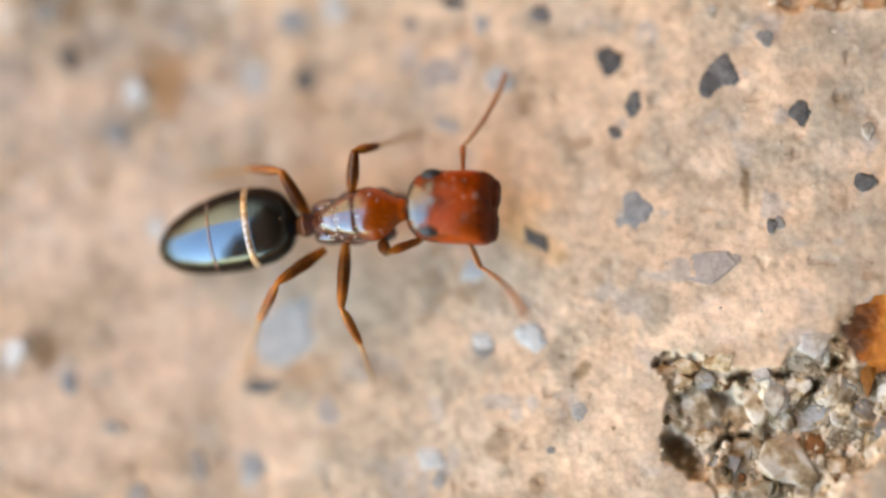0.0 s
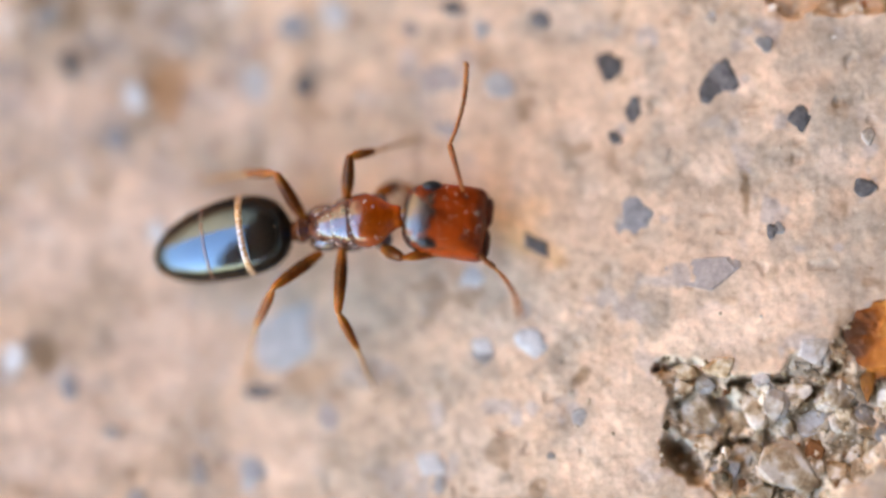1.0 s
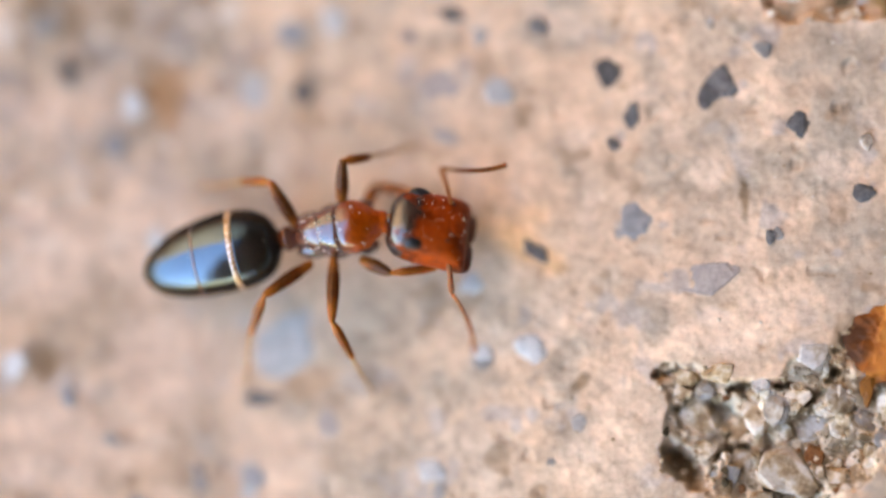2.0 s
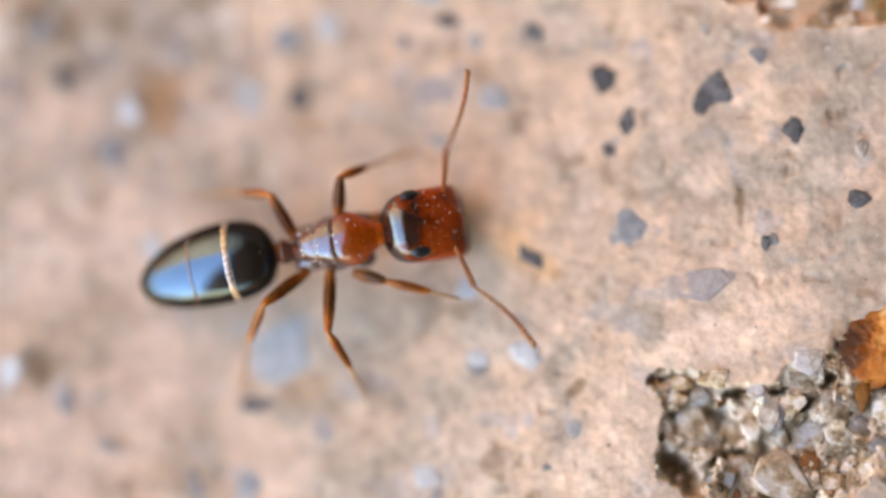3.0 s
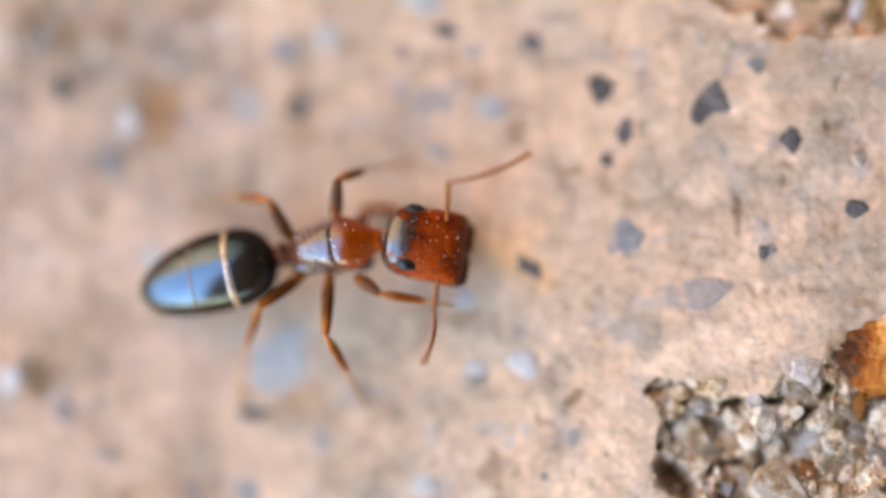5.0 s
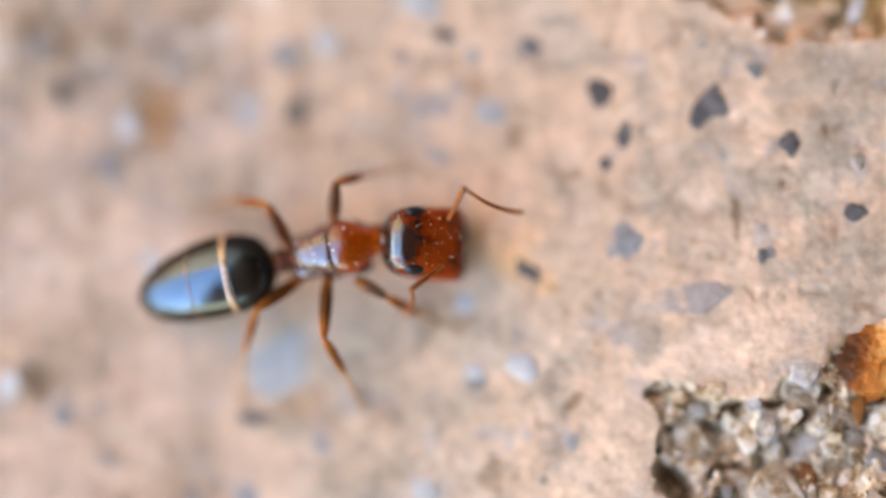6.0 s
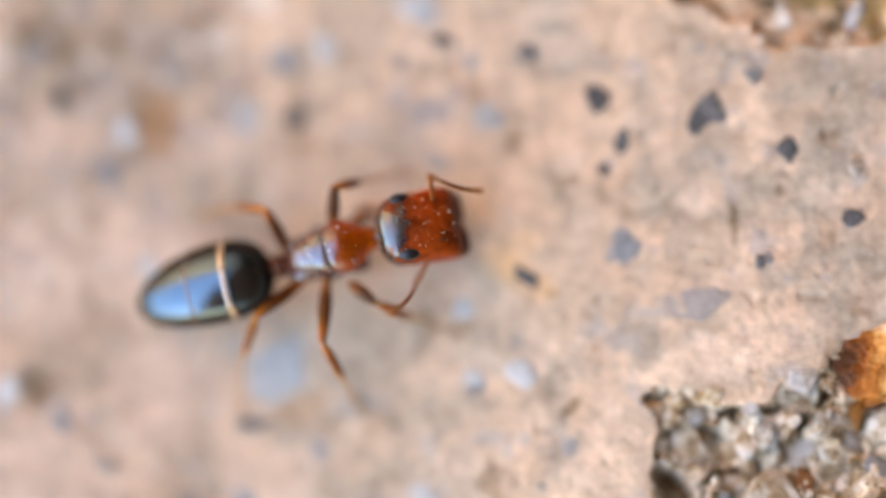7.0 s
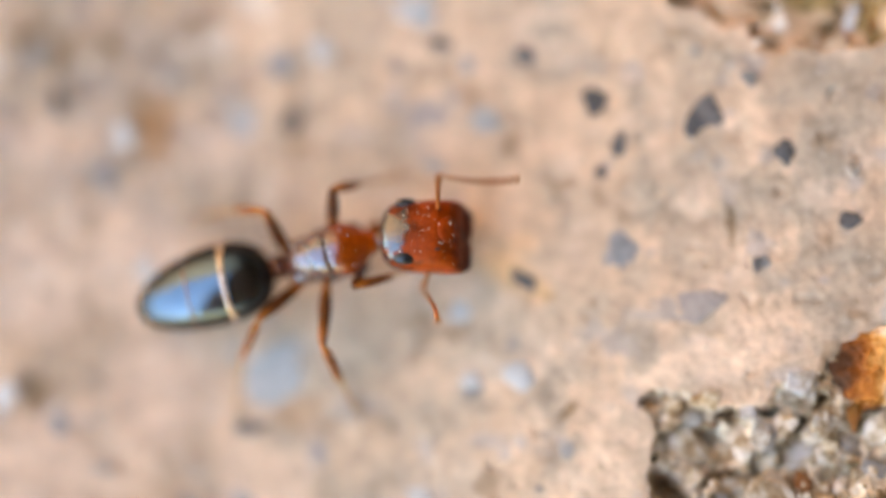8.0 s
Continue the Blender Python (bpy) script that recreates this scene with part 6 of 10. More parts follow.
        (7.5, pose(0.000728, -0.000807, -0.000492, -27.4, -53.2, -102.9)),
        (7.567, pose(0.000719, -0.000790, -0.000498, -46.7, -61.0, -80.2)),
        (7.633, pose(0.000711, -0.000773, -0.000504, -73.7, -63.3, -49.7)),
        (7.7, pose(0.000703, -0.000755, -0.000509, -99.0, -58.8, -21.0)),
        (7.8, pose(0.000734, -0.000790, -0.000503, -82.1, -64.6, -40.1)),
        (7.9, pose(0.000708, -0.000806, -0.000486, -69.4, -56.1, -54.7)),
        (8, pose(0.000683, -0.000822, -0.000468, -62.3, -46.5, -63.7)),
    ])
    walk(front_r_femur, [
        (0, pose(0.001119, -0.000498, 0.000800, -14.1, -61.9, -58.0)),
        (0.2, pose(0.001141, -0.000513, 0.000800, -27.5, -58.2, -42.6)),
        (0.4, pose(0.001133, -0.000504, 0.000800, -33.2, -54.9, -35.7)),
        (0.5, pose(0.001129, -0.000499, 0.000800, -35.6, -52.9, -32.7)),
        (0.6, pose(0.001088, -0.000457, 0.000800, -17.5, -56.8, -54.8)),
        (0.7, pose(0.001046, -0.000416, 0.000800, 1.3, -53.2, -77.6)),
        (0.8, pose(0.001004, -0.000374, 0.000800, 14.9, -46.0, -95.5)),
        (0.867, pose(0.001078, -0.000416, 0.000800, -0.9, -48.3, -74.0)),
        (0.933, pose(0.001151, -0.000457, 0.000800, -16.7, -46.4, -52.6)),
        (1, pose(0.001225, -0.000499, 0.000800, -29.9, -41.0, -33.6)),
        (1.1, pose(0.001117, -0.000511, 0.000800, -15.7, -46.9, -53.9)),
        (1.2, pose(0.001010, -0.000522, 0.000800, 1.7, -48.6, -77.3)),
        (1.3, pose(0.001040, -0.000547, 0.000800, -6.3, -46.0, -66.5)),
        (1.4, pose(0.001070, -0.000571, 0.000800, -13.0, -42.6, -56.8)),
        (1.45, pose(0.001110, -0.000591, 0.000800, -19.8, -24.5, -44.8)),
        (1.5, pose(0.001149, -0.000611, 0.000800, -22.1, -5.7, -35.9)),
        (1.6, pose(0.001110, -0.000575, 0.000800, -21.2, -19.7, -40.0)),
        (1.8, pose(0.001078, -0.000566, 0.000800, -22.0, -16.4, -37.4)),
        (2, pose(0.001046, -0.000557, 0.000800, -22.6, -11.7, -34.9)),
        (2.2, pose(0.001015, -0.000549, 0.000800, -23.0, -5.7, -32.5)),
        (2.4, pose(0.000983, -0.000540, 0.000800, -23.2, -5.7, -30.1)),
        (2.6, pose(0.000951, -0.000532, 0.000800, -23.5, -5.7, -27.9)),
        (2.8, pose(0.000919, -0.000524, 0.000800, -23.7, -5.7, -25.8)),
        (2.867, pose(0.000932, -0.000534, 0.000800, -23.7, -5.7, -25.9)),
        (2.933, pose(0.000945, -0.000544, 0.000800, -23.6, -5.7, -26.1)),
        (3, pose(0.000957, -0.000554, 0.000800, -23.6, -5.7, -26.2)),
        (3.2, pose(0.000967, -0.000574, 0.000800, -23.5, -5.7, -27.2)),
        (3.3, pose(0.001030, -0.000576, 0.000800, -9.8, -46.2, -56.1)),
        (3.35, pose(0.001061, -0.000576, 0.000800, 16.7, -60.7, -88.5)),
        (3.4, pose(0.001093, -0.000577, 0.000800, 61.1, -61.0, -138.6)),
        (3.467, pose(0.001038, -0.000581, 0.000800, 2.6, -42.5, -68.4)),
        (3.5, pose(0.000984, -0.000585, 0.000800, -9.1, -5.7, -41.6)),
        (3.55, pose(0.000945, -0.000587, 0.000800, -8.2, -33.7, -44.1)),
        (3.6, pose(0.000905, -0.000589, 0.000800, -4.1, -61.6, -49.5)),
        (3.7, pose(0.001222, -0.000519, 0.000800, 23.4, -62.3, -80.4)),
        (3.8, pose(0.001539, -0.000449, 0.000800, 46.2, -56.6, -106.8)),
        (3.9, pose(0.001406, -0.000488, 0.000800, 60.9, -57.4, -124.3)),
        (4, pose(0.001274, -0.000528, 0.000800, 75.2, -55.7, -141.4)),
        (4.067, pose(0.001222, -0.000526, 0.000800, 49.3, -65.4, -111.9)),
        (4.133, pose(0.001172, -0.000524, 0.000800, 11.1, -65.7, -70.3)),
        (4.2, pose(0.001120, -0.000522, 0.000800, -15.8, -56.4, -39.8)),
        (4.267, pose(0.001063, -0.000533, 0.000800, -20.8, -39.6, -33.0)),
        (4.333, pose(0.001007, -0.000543, 0.000800, -22.9, -22.8, -29.1)),
        (4.4, pose(0.000949, -0.000554, 0.000800, -23.7, -5.7, -25.9)),
        (4.467, pose(0.001007, -0.000501, 0.000800, -13.9, -37.1, -51.3)),
        (4.5, pose(0.001063, -0.000449, 0.000800, 24.2, -56.8, -101.4)),
        (4.567, pose(0.001065, -0.000494, 0.000800, 1.1, -50.9, -72.9)),
        (4.633, pose(0.001066, -0.000538, 0.000800, -13.1, -40.2, -53.2)),
        (4.7, pose(0.001068, -0.000584, 0.000800, -20.9, -26.9, -39.2)),
        (4.9, pose(0.001066, -0.000573, 0.000800, -19.7, -25.3, -42.1)),
        (5.1, pose(0.001064, -0.000563, 0.000800, -18.6, -23.4, -44.8)),
        (5.3, pose(0.001062, -0.000552, 0.000800, -17.5, -21.1, -47.5)),
        (5.5, pose(0.001061, -0.000542, 0.000800, -16.7, -18.2, -50.1)),
        (5.65, pose(0.001060, -0.000534, 0.000800, -16.1, -15.4, -51.9)),
        (5.8, pose(0.001058, -0.000526, 0.000800, -15.7, -11.8, -53.8)),
        (5.9, pose(0.001061, -0.000544, 0.000800, -16.9, -8.8, -47.3)),
        (6, pose(0.001064, -0.000563, 0.000800, -17.7, -5.7, -41.0)),
        (6.2, pose(0.001013, -0.000621, 0.000800, -16.4, -5.7, -53.3)),
        (6.25, pose(0.000992, -0.000610, 0.000800, -16.9, -17.0, -50.8)),
        (6.3, pose(0.000972, -0.000599, 0.000800, -18.0, -28.3, -48.0)),
        (6.35, pose(0.000951, -0.000588, 0.000800, -20.0, -39.5, -44.5)),
        (6.4, pose(0.000930, -0.000577, 0.000800, -23.4, -50.6, -39.7)),
        (6.5, pose(0.000972, -0.000614, 0.000800, -18.5, -37.6, -46.7)),
        (6.55, pose(0.000970, -0.000628, 0.000800, -17.3, -29.7, -48.8)),
        (6.6, pose(0.000967, -0.000642, 0.000800, -16.5, -21.7, -50.7)),
        (6.65, pose(0.000964, -0.000656, 0.000800, -16.0, -13.7, -52.3)),
        (6.7, pose(0.000962, -0.000669, 0.000800, -15.7, -5.7, -53.8)),
        (6.733, pose(0.000946, -0.000654, 0.000800, -15.9, -14.1, -53.0)),
        (6.8, pose(0.000914, -0.000621, 0.000800, -16.6, -31.2, -51.0)),
        (6.9, pose(0.000942, -0.000629, 0.000800, -16.1, -23.1, -52.3)),
        (7, pose(0.000970, -0.000636, 0.000800, -15.7, -15.0, -53.4)),
        (7.1, pose(0.000959, -0.000684, 0.000800, -13.6, -15.2, -61.5)),
        (7.2, pose(0.000947, -0.000732, 0.000800, -11.5, -15.2, -69.6)),
        (7.267, pose(0.001004, -0.000692, 0.000800, -11.2, -31.1, -70.4)),
        (7.333, pose(0.001059, -0.000653, 0.000800, -10.5, -46.8, -71.5)),
        (7.4, pose(0.001116, -0.000613, 0.000800, -8.8, -62.7, -73.5)),
        (7.5, pose(0.000979, -0.000667, 0.000800, -28.4, -25.7, -47.0)),
        (7.55, pose(0.001034, -0.000653, 0.000800, -29.5, -34.1, -44.8)),
        (7.6, pose(0.001089, -0.000640, 0.000800, -31.2, -42.6, -42.2)),
        (7.65, pose(0.001144, -0.000627, 0.000800, -33.7, -50.9, -38.7)),
        (7.7, pose(0.001199, -0.000613, 0.000800, -37.8, -59.1, -33.6)),
        (7.8, pose(0.001114, -0.000605, 0.000800, -24.6, -60.6, -48.9)),
        (7.9, pose(0.001162, -0.000571, 0.000800, -4.1, -68.5, -71.6)),
        (8, pose(0.001210, -0.000537, 0.000800, 29.8, -71.2, -107.5)),
    ])
    walk(front_r_tibia, [
        (0, pose(0.001274, -0.000746, 0.001347, -15.6, 44.3, 19.3)),
        (0.2, pose(0.001381, -0.000734, 0.001327, -14.4, 49.1, 20.9)),
        (0.4, pose(0.001423, -0.000712, 0.001307, -17.9, 51.0, 16.3)),
        (0.5, pose(0.001443, -0.000701, 0.001295, -19.8, 51.9, 13.9)),
        (0.6, pose(0.001283, -0.000734, 0.001319, -22.5, 27.3, 9.9)),
        (0.7, pose(0.001126, -0.000779, 0.001296, -23.1, 16.5, 8.1)),
        (0.8, pose(0.000964, -0.000803, 0.001246, -23.4, 5.7, 6.5)),
        (0.867, pose(0.001192, -0.000813, 0.001263, -23.5, 14.7, 5.9)),
        (0.933, pose(0.001410, -0.000797, 0.001249, -23.7, 23.5, 5.4)),
        (1, pose(0.001615, -0.000758, 0.001206, -24.0, 32.5, 4.7)),
        (1.1, pose(0.001367, -0.000853, 0.001253, -21.0, 26.4, 10.9)),
        (1.2, pose(0.001100, -0.000922, 0.001265, -18.7, 20.0, 16.6)),
        (1.3, pose(0.001212, -0.000941, 0.001246, -22.9, 13.3, 2.2)),
        (1.4, pose(0.001320, -0.000953, 0.001219, -25.1, 5.7, -11.4)),
        (1.45, pose(0.001510, -0.000988, 0.001057, -25.4, 5.7, -13.8)),
        (1.5, pose(0.001649, -0.000972, 0.000862, -25.6, 5.7, -16.3)),
        (1.6, pose(0.001557, -0.000951, 0.001009, -24.6, 5.7, -5.8)),
        (1.8, pose(0.001551, -0.000927, 0.000975, -24.4, 5.7, -4.1)),
        (2, pose(0.001544, -0.000904, 0.000926, -24.1, 11.7, -2.3)),
        (2.2, pose(0.001535, -0.000880, 0.000862, -23.5, 25.5, -0.2)),
        (2.4, pose(0.001517, -0.000850, 0.000862, -22.5, 33.0, 1.7)),
        (2.6, pose(0.001496, -0.000821, 0.000862, -21.2, 39.0, 3.9)),
        (2.8, pose(0.001475, -0.000792, 0.000862, -19.5, 44.1, 6.6)),
        (2.867, pose(0.001487, -0.000804, 0.000862, -27.2, 32.0, -5.9)),
        (2.933, pose(0.001499, -0.000815, 0.000862, -31.3, 19.2, -15.2)),
        (3, pose(0.001511, -0.000826, 0.000862, -33.0, 5.7, -23.3)),
        (3.2, pose(0.001515, -0.000856, 0.000862, -33.2, 5.7, -25.2)),
        (3.3, pose(0.001269, -0.000932, 0.001248, -32.8, 5.7, -21.4)),
        (3.35, pose(0.001069, -0.000879, 0.001341, -32.6, 5.7, -19.4)),
        (3.4, pose(0.000867, -0.000776, 0.001342, -32.4, 5.7, -17.5)),
        (3.467, pose(0.001207, -0.001006, 0.001219, -36.5, 29.9, -30.2)),
        (3.5, pose(0.001446, -0.000994, 0.000862, -41.4, 41.3, -38.7)),
        (3.55, pose(0.001315, -0.000946, 0.001144, -37.9, 23.6, -32.3)),
        (3.6, pose(0.001096, -0.000813, 0.001346, -36.7, 5.7, -27.4)),
        (3.7, pose(0.001270, -0.000803, 0.001349, -35.3, 5.9, -13.9)),
        (3.8, pose(0.001441, -0.000776, 0.001318, -34.0, 5.7, -0.4)),
        (3.9, pose(0.001218, -0.000764, 0.001322, -33.5, 5.7, 4.6)),
        (4, pose(0.001001, -0.000746, 0.001312, -33.0, 5.7, 9.7)),
        (4.067, pose(0.001126, -0.000765, 0.001364, -33.2, 14.1, 8.2)),
        (4.133, pose(0.001258, -0.000764, 0.001365, -33.7, 22.3, 6.7)),
        (4.2, pose(0.001384, -0.000742, 0.001317, -34.5, 30.7, 4.9)),
        (4.267, pose(0.001463, -0.000793, 0.001195, -31.1, 35.7, 11.1)),
        (4.333, pose(0.001506, -0.000821, 0.001041, -26.9, 40.2, 17.9)),
        (4.4, pose(0.001504, -0.000824, 0.000862, -21.6, 44.4, 25.8)),
        (4.467, pose(0.001316, -0.000887, 0.001174, -30.6, 18.8, 9.0)),
        (4.5, pose(0.000996, -0.000782, 0.001319, -31.9, 5.7, 3.0)),
        (4.567, pose(0.001180, -0.000868, 0.001281, -32.6, 9.5, -2.4)),
        (4.633, pose(0.001350, -0.000918, 0.001200, -33.7, 13.2, -7.8)),
        (4.7, pose(0.001496, -0.000933, 0.001080, -35.2, 16.9, -13.4)),
        (4.9, pose(0.001482, -0.000949, 0.001065, -36.0, 17.2, -16.4)),
        (5.1, pose(0.001468, -0.000964, 0.001047, -36.9, 17.0, -19.3)),
        (5.3, pose(0.001453, -0.000979, 0.001023, -37.8, 16.5, -22.3)),
        (5.5, pose(0.001439, -0.000994, 0.000993, -38.6, 15.4, -25.2)),
        (5.65, pose(0.001428, -0.001005, 0.000965, -39.1, 14.2, -27.4)),
        (5.8, pose(0.001417, -0.001015, 0.000927, -39.6, 12.7, -29.6)),
        (5.9, pose(0.001476, -0.000995, 0.000895, -40.9, 30.0, -33.1)),
        (6, pose(0.001529, -0.000968, 0.000862, -44.1, 47.2, -38.1)),
        (6.2, pose(0.001382, -0.001115, 0.000862, -35.3, 60.6, -27.3)),
        (6.25, pose(0.001367, -0.001069, 0.000982, -35.9, 46.9, -28.1)),
        (6.3, pose(0.001337, -0.001004, 0.001094, -36.2, 33.2, -28.6)),
        (6.35, pose(0.001292, -0.000923, 0.001195, -36.4, 19.4, -28.9)),
        (6.4, pose(0.001233, -0.000828, 0.001279, -36.5, 5.7, -29.2)),
        (6.5, pose(0.001309, -0.000971, 0.001179, -38.1, 27.9, -34.7)),
        (6.55, pose(0.001324, -0.001033, 0.001107, -32.1, 36.0, -23.5)),
        (6.6, pose(0.001332, -0.001087, 0.001029, -23.5, 43.0, -10.0)),
        (6.65, pose(0.001333, -0.001132, 0.000947, -11.8, 47.9, 6.3)),
        (6.7, pose(0.001326, -0.001167, 0.000862, 2.4, 50.2, 25.1)),
        (6.733, pose(0.001308, -0.001134, 0.000951, -18.1, 58.9, 0.2)),
        (6.8, pose(0.001247, -0.001034, 0.001121, -72.6, 54.1, -63.3)),
        (6.9, pose(0.001291, -0.001080, 0.001043, -61.5, 50.5, -49.3)),
        (7, pose(0.001327, -0.001117, 0.000961, -52.8, 45.6, -37.6)),
        (7.1, pose(0.001244, -0.001210, 0.000963, -60.7, 58.2, -47.6)),
        (7.2, pose(0.001156, -0.001293, 0.000962, -78.8, 69.2, -67.6)),
        (7.267, pose(0.001182, -0.001192, 0.001120, -61.7, 55.0, -48.4)),
        (7.333, pose(0.001194, -0.001055, 0.001252, -55.3, 39.6, -39.9)),
        (7.4, pose(0.001196, -0.000885, 0.001351, -52.5, 23.6, -34.4)),
        (7.5, pose(0.001360, -0.001075, 0.001069, -81.3, 54.3, -77.4)),
        (7.55, pose(0.001398, -0.001015, 0.001148, -67.5, 61.4, -61.2)),
        (7.6, pose(0.001427, -0.000947, 0.001219, -46.5, 65.6, -37.8)),
        (7.65, pose(0.001449, -0.000871, 0.001281, -21.7, 65.4, -10.7)),
        (7.7, pose(0.001464, -0.000790, 0.001332, -1.4, 60.9, 12.0)),
        (7.8, pose(0.001314, -0.000835, 0.001340, -20.8, 34.1, -13.5)),
        (7.9, pose(0.001234, -0.000786, 0.001377, -15.1, 38.2, -3.9)),
        (8, pose(0.001150, -0.000727, 0.001387, -8.3, 41.5, 6.8)),
    ])
    walk(front_r_tarsus, [
        (0, pose(0.001814, -0.000557, 0.000788, -13.0, 23.6, 19.3)),
        (0.2, pose(0.001871, -0.000547, 0.000723, -12.3, 25.5, 20.9)),
        (0.4, pose(0.001906, -0.000571, 0.000685, -14.3, 26.4, 16.3)),
        (0.5, pose(0.001923, -0.000582, 0.000666, -15.4, 26.8, 13.9)),
        (0.6, pose(0.001984, -0.000613, 0.000952, -17.0, 19.4, 9.9)),
        (0.7, pose(0.001885, -0.000671, 0.001069, -17.6, 18.4, 8.2)),
        (0.8, pose(0.001754, -0.000713, 0.001166, -18.1, 17.4, 6.5)),
        (0.867, pose(0.001962, -0.000733, 0.001060, -18.3, 18.4, 5.9)),
        (0.933, pose(0.002141, -0.000728, 0.000930, -18.4, 19.4, 5.3)),
        (1, pose(0.002288, -0.000703, 0.000777, -18.7, 20.3, 4.7)),
        (1.1, pose(0.002071, -0.000717, 0.000897, -16.6, 19.5, 10.7)),
        (1.2, pose(0.001821, -0.000708, 0.000991, -14.7, 18.4, 16.6)),
        (1.3, pose(0.001990, -0.000912, 0.001063, -19.1, 18.4, 2.6)),
        (1.4, pose(0.002101, -0.001111, 0.001140, -23.5, 17.4, -11.4)),
        (1.45, pose(0.002283, -0.001179, 0.000977, -24.2, 17.5, -13.8)),
        (1.5, pose(0.002413, -0.001195, 0.000782, -24.9, 17.4, -16.3)),
        (1.6, pose(0.002349, -0.001031, 0.000929, -21.8, 17.4, -5.8)),
        (1.8, pose(0.002345, -0.000985, 0.000895, -21.3, 17.4, -4.1)),
        (2, pose(0.002327, -0.000935, 0.000764, -20.7, 17.7, -2.3)),
        (2.2, pose(0.002257, -0.000882, 0.000517, -20.1, 19.1, -0.2)),
        (2.4, pose(0.002187, -0.000830, 0.000426, -19.4, 20.4, 1.7)),
        (2.6, pose(0.002116, -0.000778, 0.000358, -18.6, 21.9, 3.9)),
        (2.8, pose(0.002045, -0.000726, 0.000305, -17.6, 23.5, 6.6)),
        (2.867, pose(0.002162, -0.000873, 0.000438, -21.6, 22.1, -3.7)),
        (2.933, pose(0.002228, -0.001014, 0.000599, -25.1, 20.0, -13.6)),
        (3, pose(0.002242, -0.001141, 0.000782, -28.3, 17.4, -23.3)),
        (3.2, pose(0.002235, -0.001195, 0.000782, -28.9, 17.4, -25.2)),
        (3.3, pose(0.002011, -0.001221, 0.001168, -27.7, 17.5, -21.4)),
        (3.35, pose(0.001820, -0.001144, 0.001261, -27.1, 17.5, -19.4)),
        (3.4, pose(0.001627, -0.001015, 0.001263, -26.5, 17.4, -17.5)),
        (3.467, pose(0.001806, -0.001355, 0.000820, -31.2, 21.2, -31.6)),
        (3.5, pose(0.001915, -0.001370, 0.000334, -33.9, 22.6, -38.7)),
        (3.55, pose(0.001934, -0.001338, 0.000824, -31.8, 20.1, -33.0)),
        (3.6, pose(0.001803, -0.001180, 0.001266, -30.0, 17.4, -27.4)),
        (3.7, pose(0.002042, -0.000995, 0.001267, -25.9, 17.9, -13.9)),
        (3.8, pose(0.002237, -0.000782, 0.001238, -21.8, 17.4, -0.4)),
        (3.9, pose(0.002012, -0.000700, 0.001242, -20.2, 17.5, 4.6)),
        (4, pose(0.001786, -0.000612, 0.001233, -18.7, 17.4, 9.7)),
        (4.067, pose(0.001894, -0.000654, 0.001169, -19.2, 18.3, 8.1)),
        (4.133, pose(0.001993, -0.000678, 0.001061, -19.7, 19.1, 6.5)),
        (4.2, pose(0.002069, -0.000682, 0.000908, -20.3, 20.0, 4.9)),
        (4.267, pose(0.002101, -0.000668, 0.000729, -17.8, 21.5, 11.8)),
        (4.333, pose(0.002087, -0.000633, 0.000524, -15.2, 22.7, 18.7)),
        (4.4, pose(0.002019, -0.000575, 0.000302, -12.4, 23.6, 25.8)),
        (4.467, pose(0.002064, -0.000768, 0.000916, -18.2, 19.8, 10.3)),
        (4.5, pose(0.001791, -0.000740, 0.001239, -20.5, 17.4, 3.0)),
        (4.567, pose(0.001968, -0.000900, 0.001149, -22.2, 17.8, -2.5)),
        (4.633, pose(0.002122, -0.001023, 0.001017, -23.9, 18.0, -7.9)),
        (4.7, pose(0.002241, -0.001111, 0.000848, -25.6, 18.1, -13.4)),
        (4.9, pose(0.002215, -0.001164, 0.000829, -26.5, 18.1, -16.4)),
        (5.1, pose(0.002189, -0.001217, 0.000812, -27.4, 18.1, -19.3)),
        (5.3, pose(0.002163, -0.001270, 0.000796, -28.3, 18.0, -22.3)),
        (5.5, pose(0.002136, -0.001322, 0.000781, -29.2, 18.0, -25.2)),
        (5.65, pose(0.002116, -0.001362, 0.000768, -29.9, 17.9, -27.4)),
        (5.8, pose(0.002096, -0.001400, 0.000752, -30.6, 17.8, -29.6)),
        (5.9, pose(0.002057, -0.001373, 0.000495, -31.9, 20.5, -33.8)),
        (6, pose(0.001957, -0.001303, 0.000274, -33.6, 23.2, -38.1)),
        (6.2, pose(0.001731, -0.001295, 0.000165, -30.2, 12.7, -27.3)),
        (6.25, pose(0.001849, -0.001327, 0.000398, -30.3, 13.9, -27.8)),
        (6.3, pose(0.001925, -0.001325, 0.000657, -30.4, 15.1, -28.2)),
        (6.35, pose(0.001953, -0.001288, 0.000928, -30.6, 16.3, -28.7)),
        (6.4, pose(0.001928, -0.001217, 0.001200, -30.7, 17.4, -29.2)),
        (6.5, pose(0.001891, -0.001373, 0.000805, -32.4, 19.5, -34.7)),
        (6.55, pose(0.001917, -0.001291, 0.000637, -27.2, 21.8, -19.9)),
        (6.6, pose(0.001909, -0.001189, 0.000484, -21.5, 22.9, -4.9)),
        (6.65, pose(0.001865, -0.001073, 0.000353, -15.6, 22.5, 10.2)),
        (6.7, pose(0.001789, -0.000950, 0.000247, -10.1, 20.7, 25.1)),
        (6.733, pose(0.001721, -0.001132, 0.000266, -29.7, 32.3, -17.0)),
        (6.8, pose(0.001458, -0.001453, 0.000473, -53.9, 28.1, -63.3)),
        (6.9, pose(0.001622, -0.001465, 0.000426, -47.9, 26.6, -50.2)),
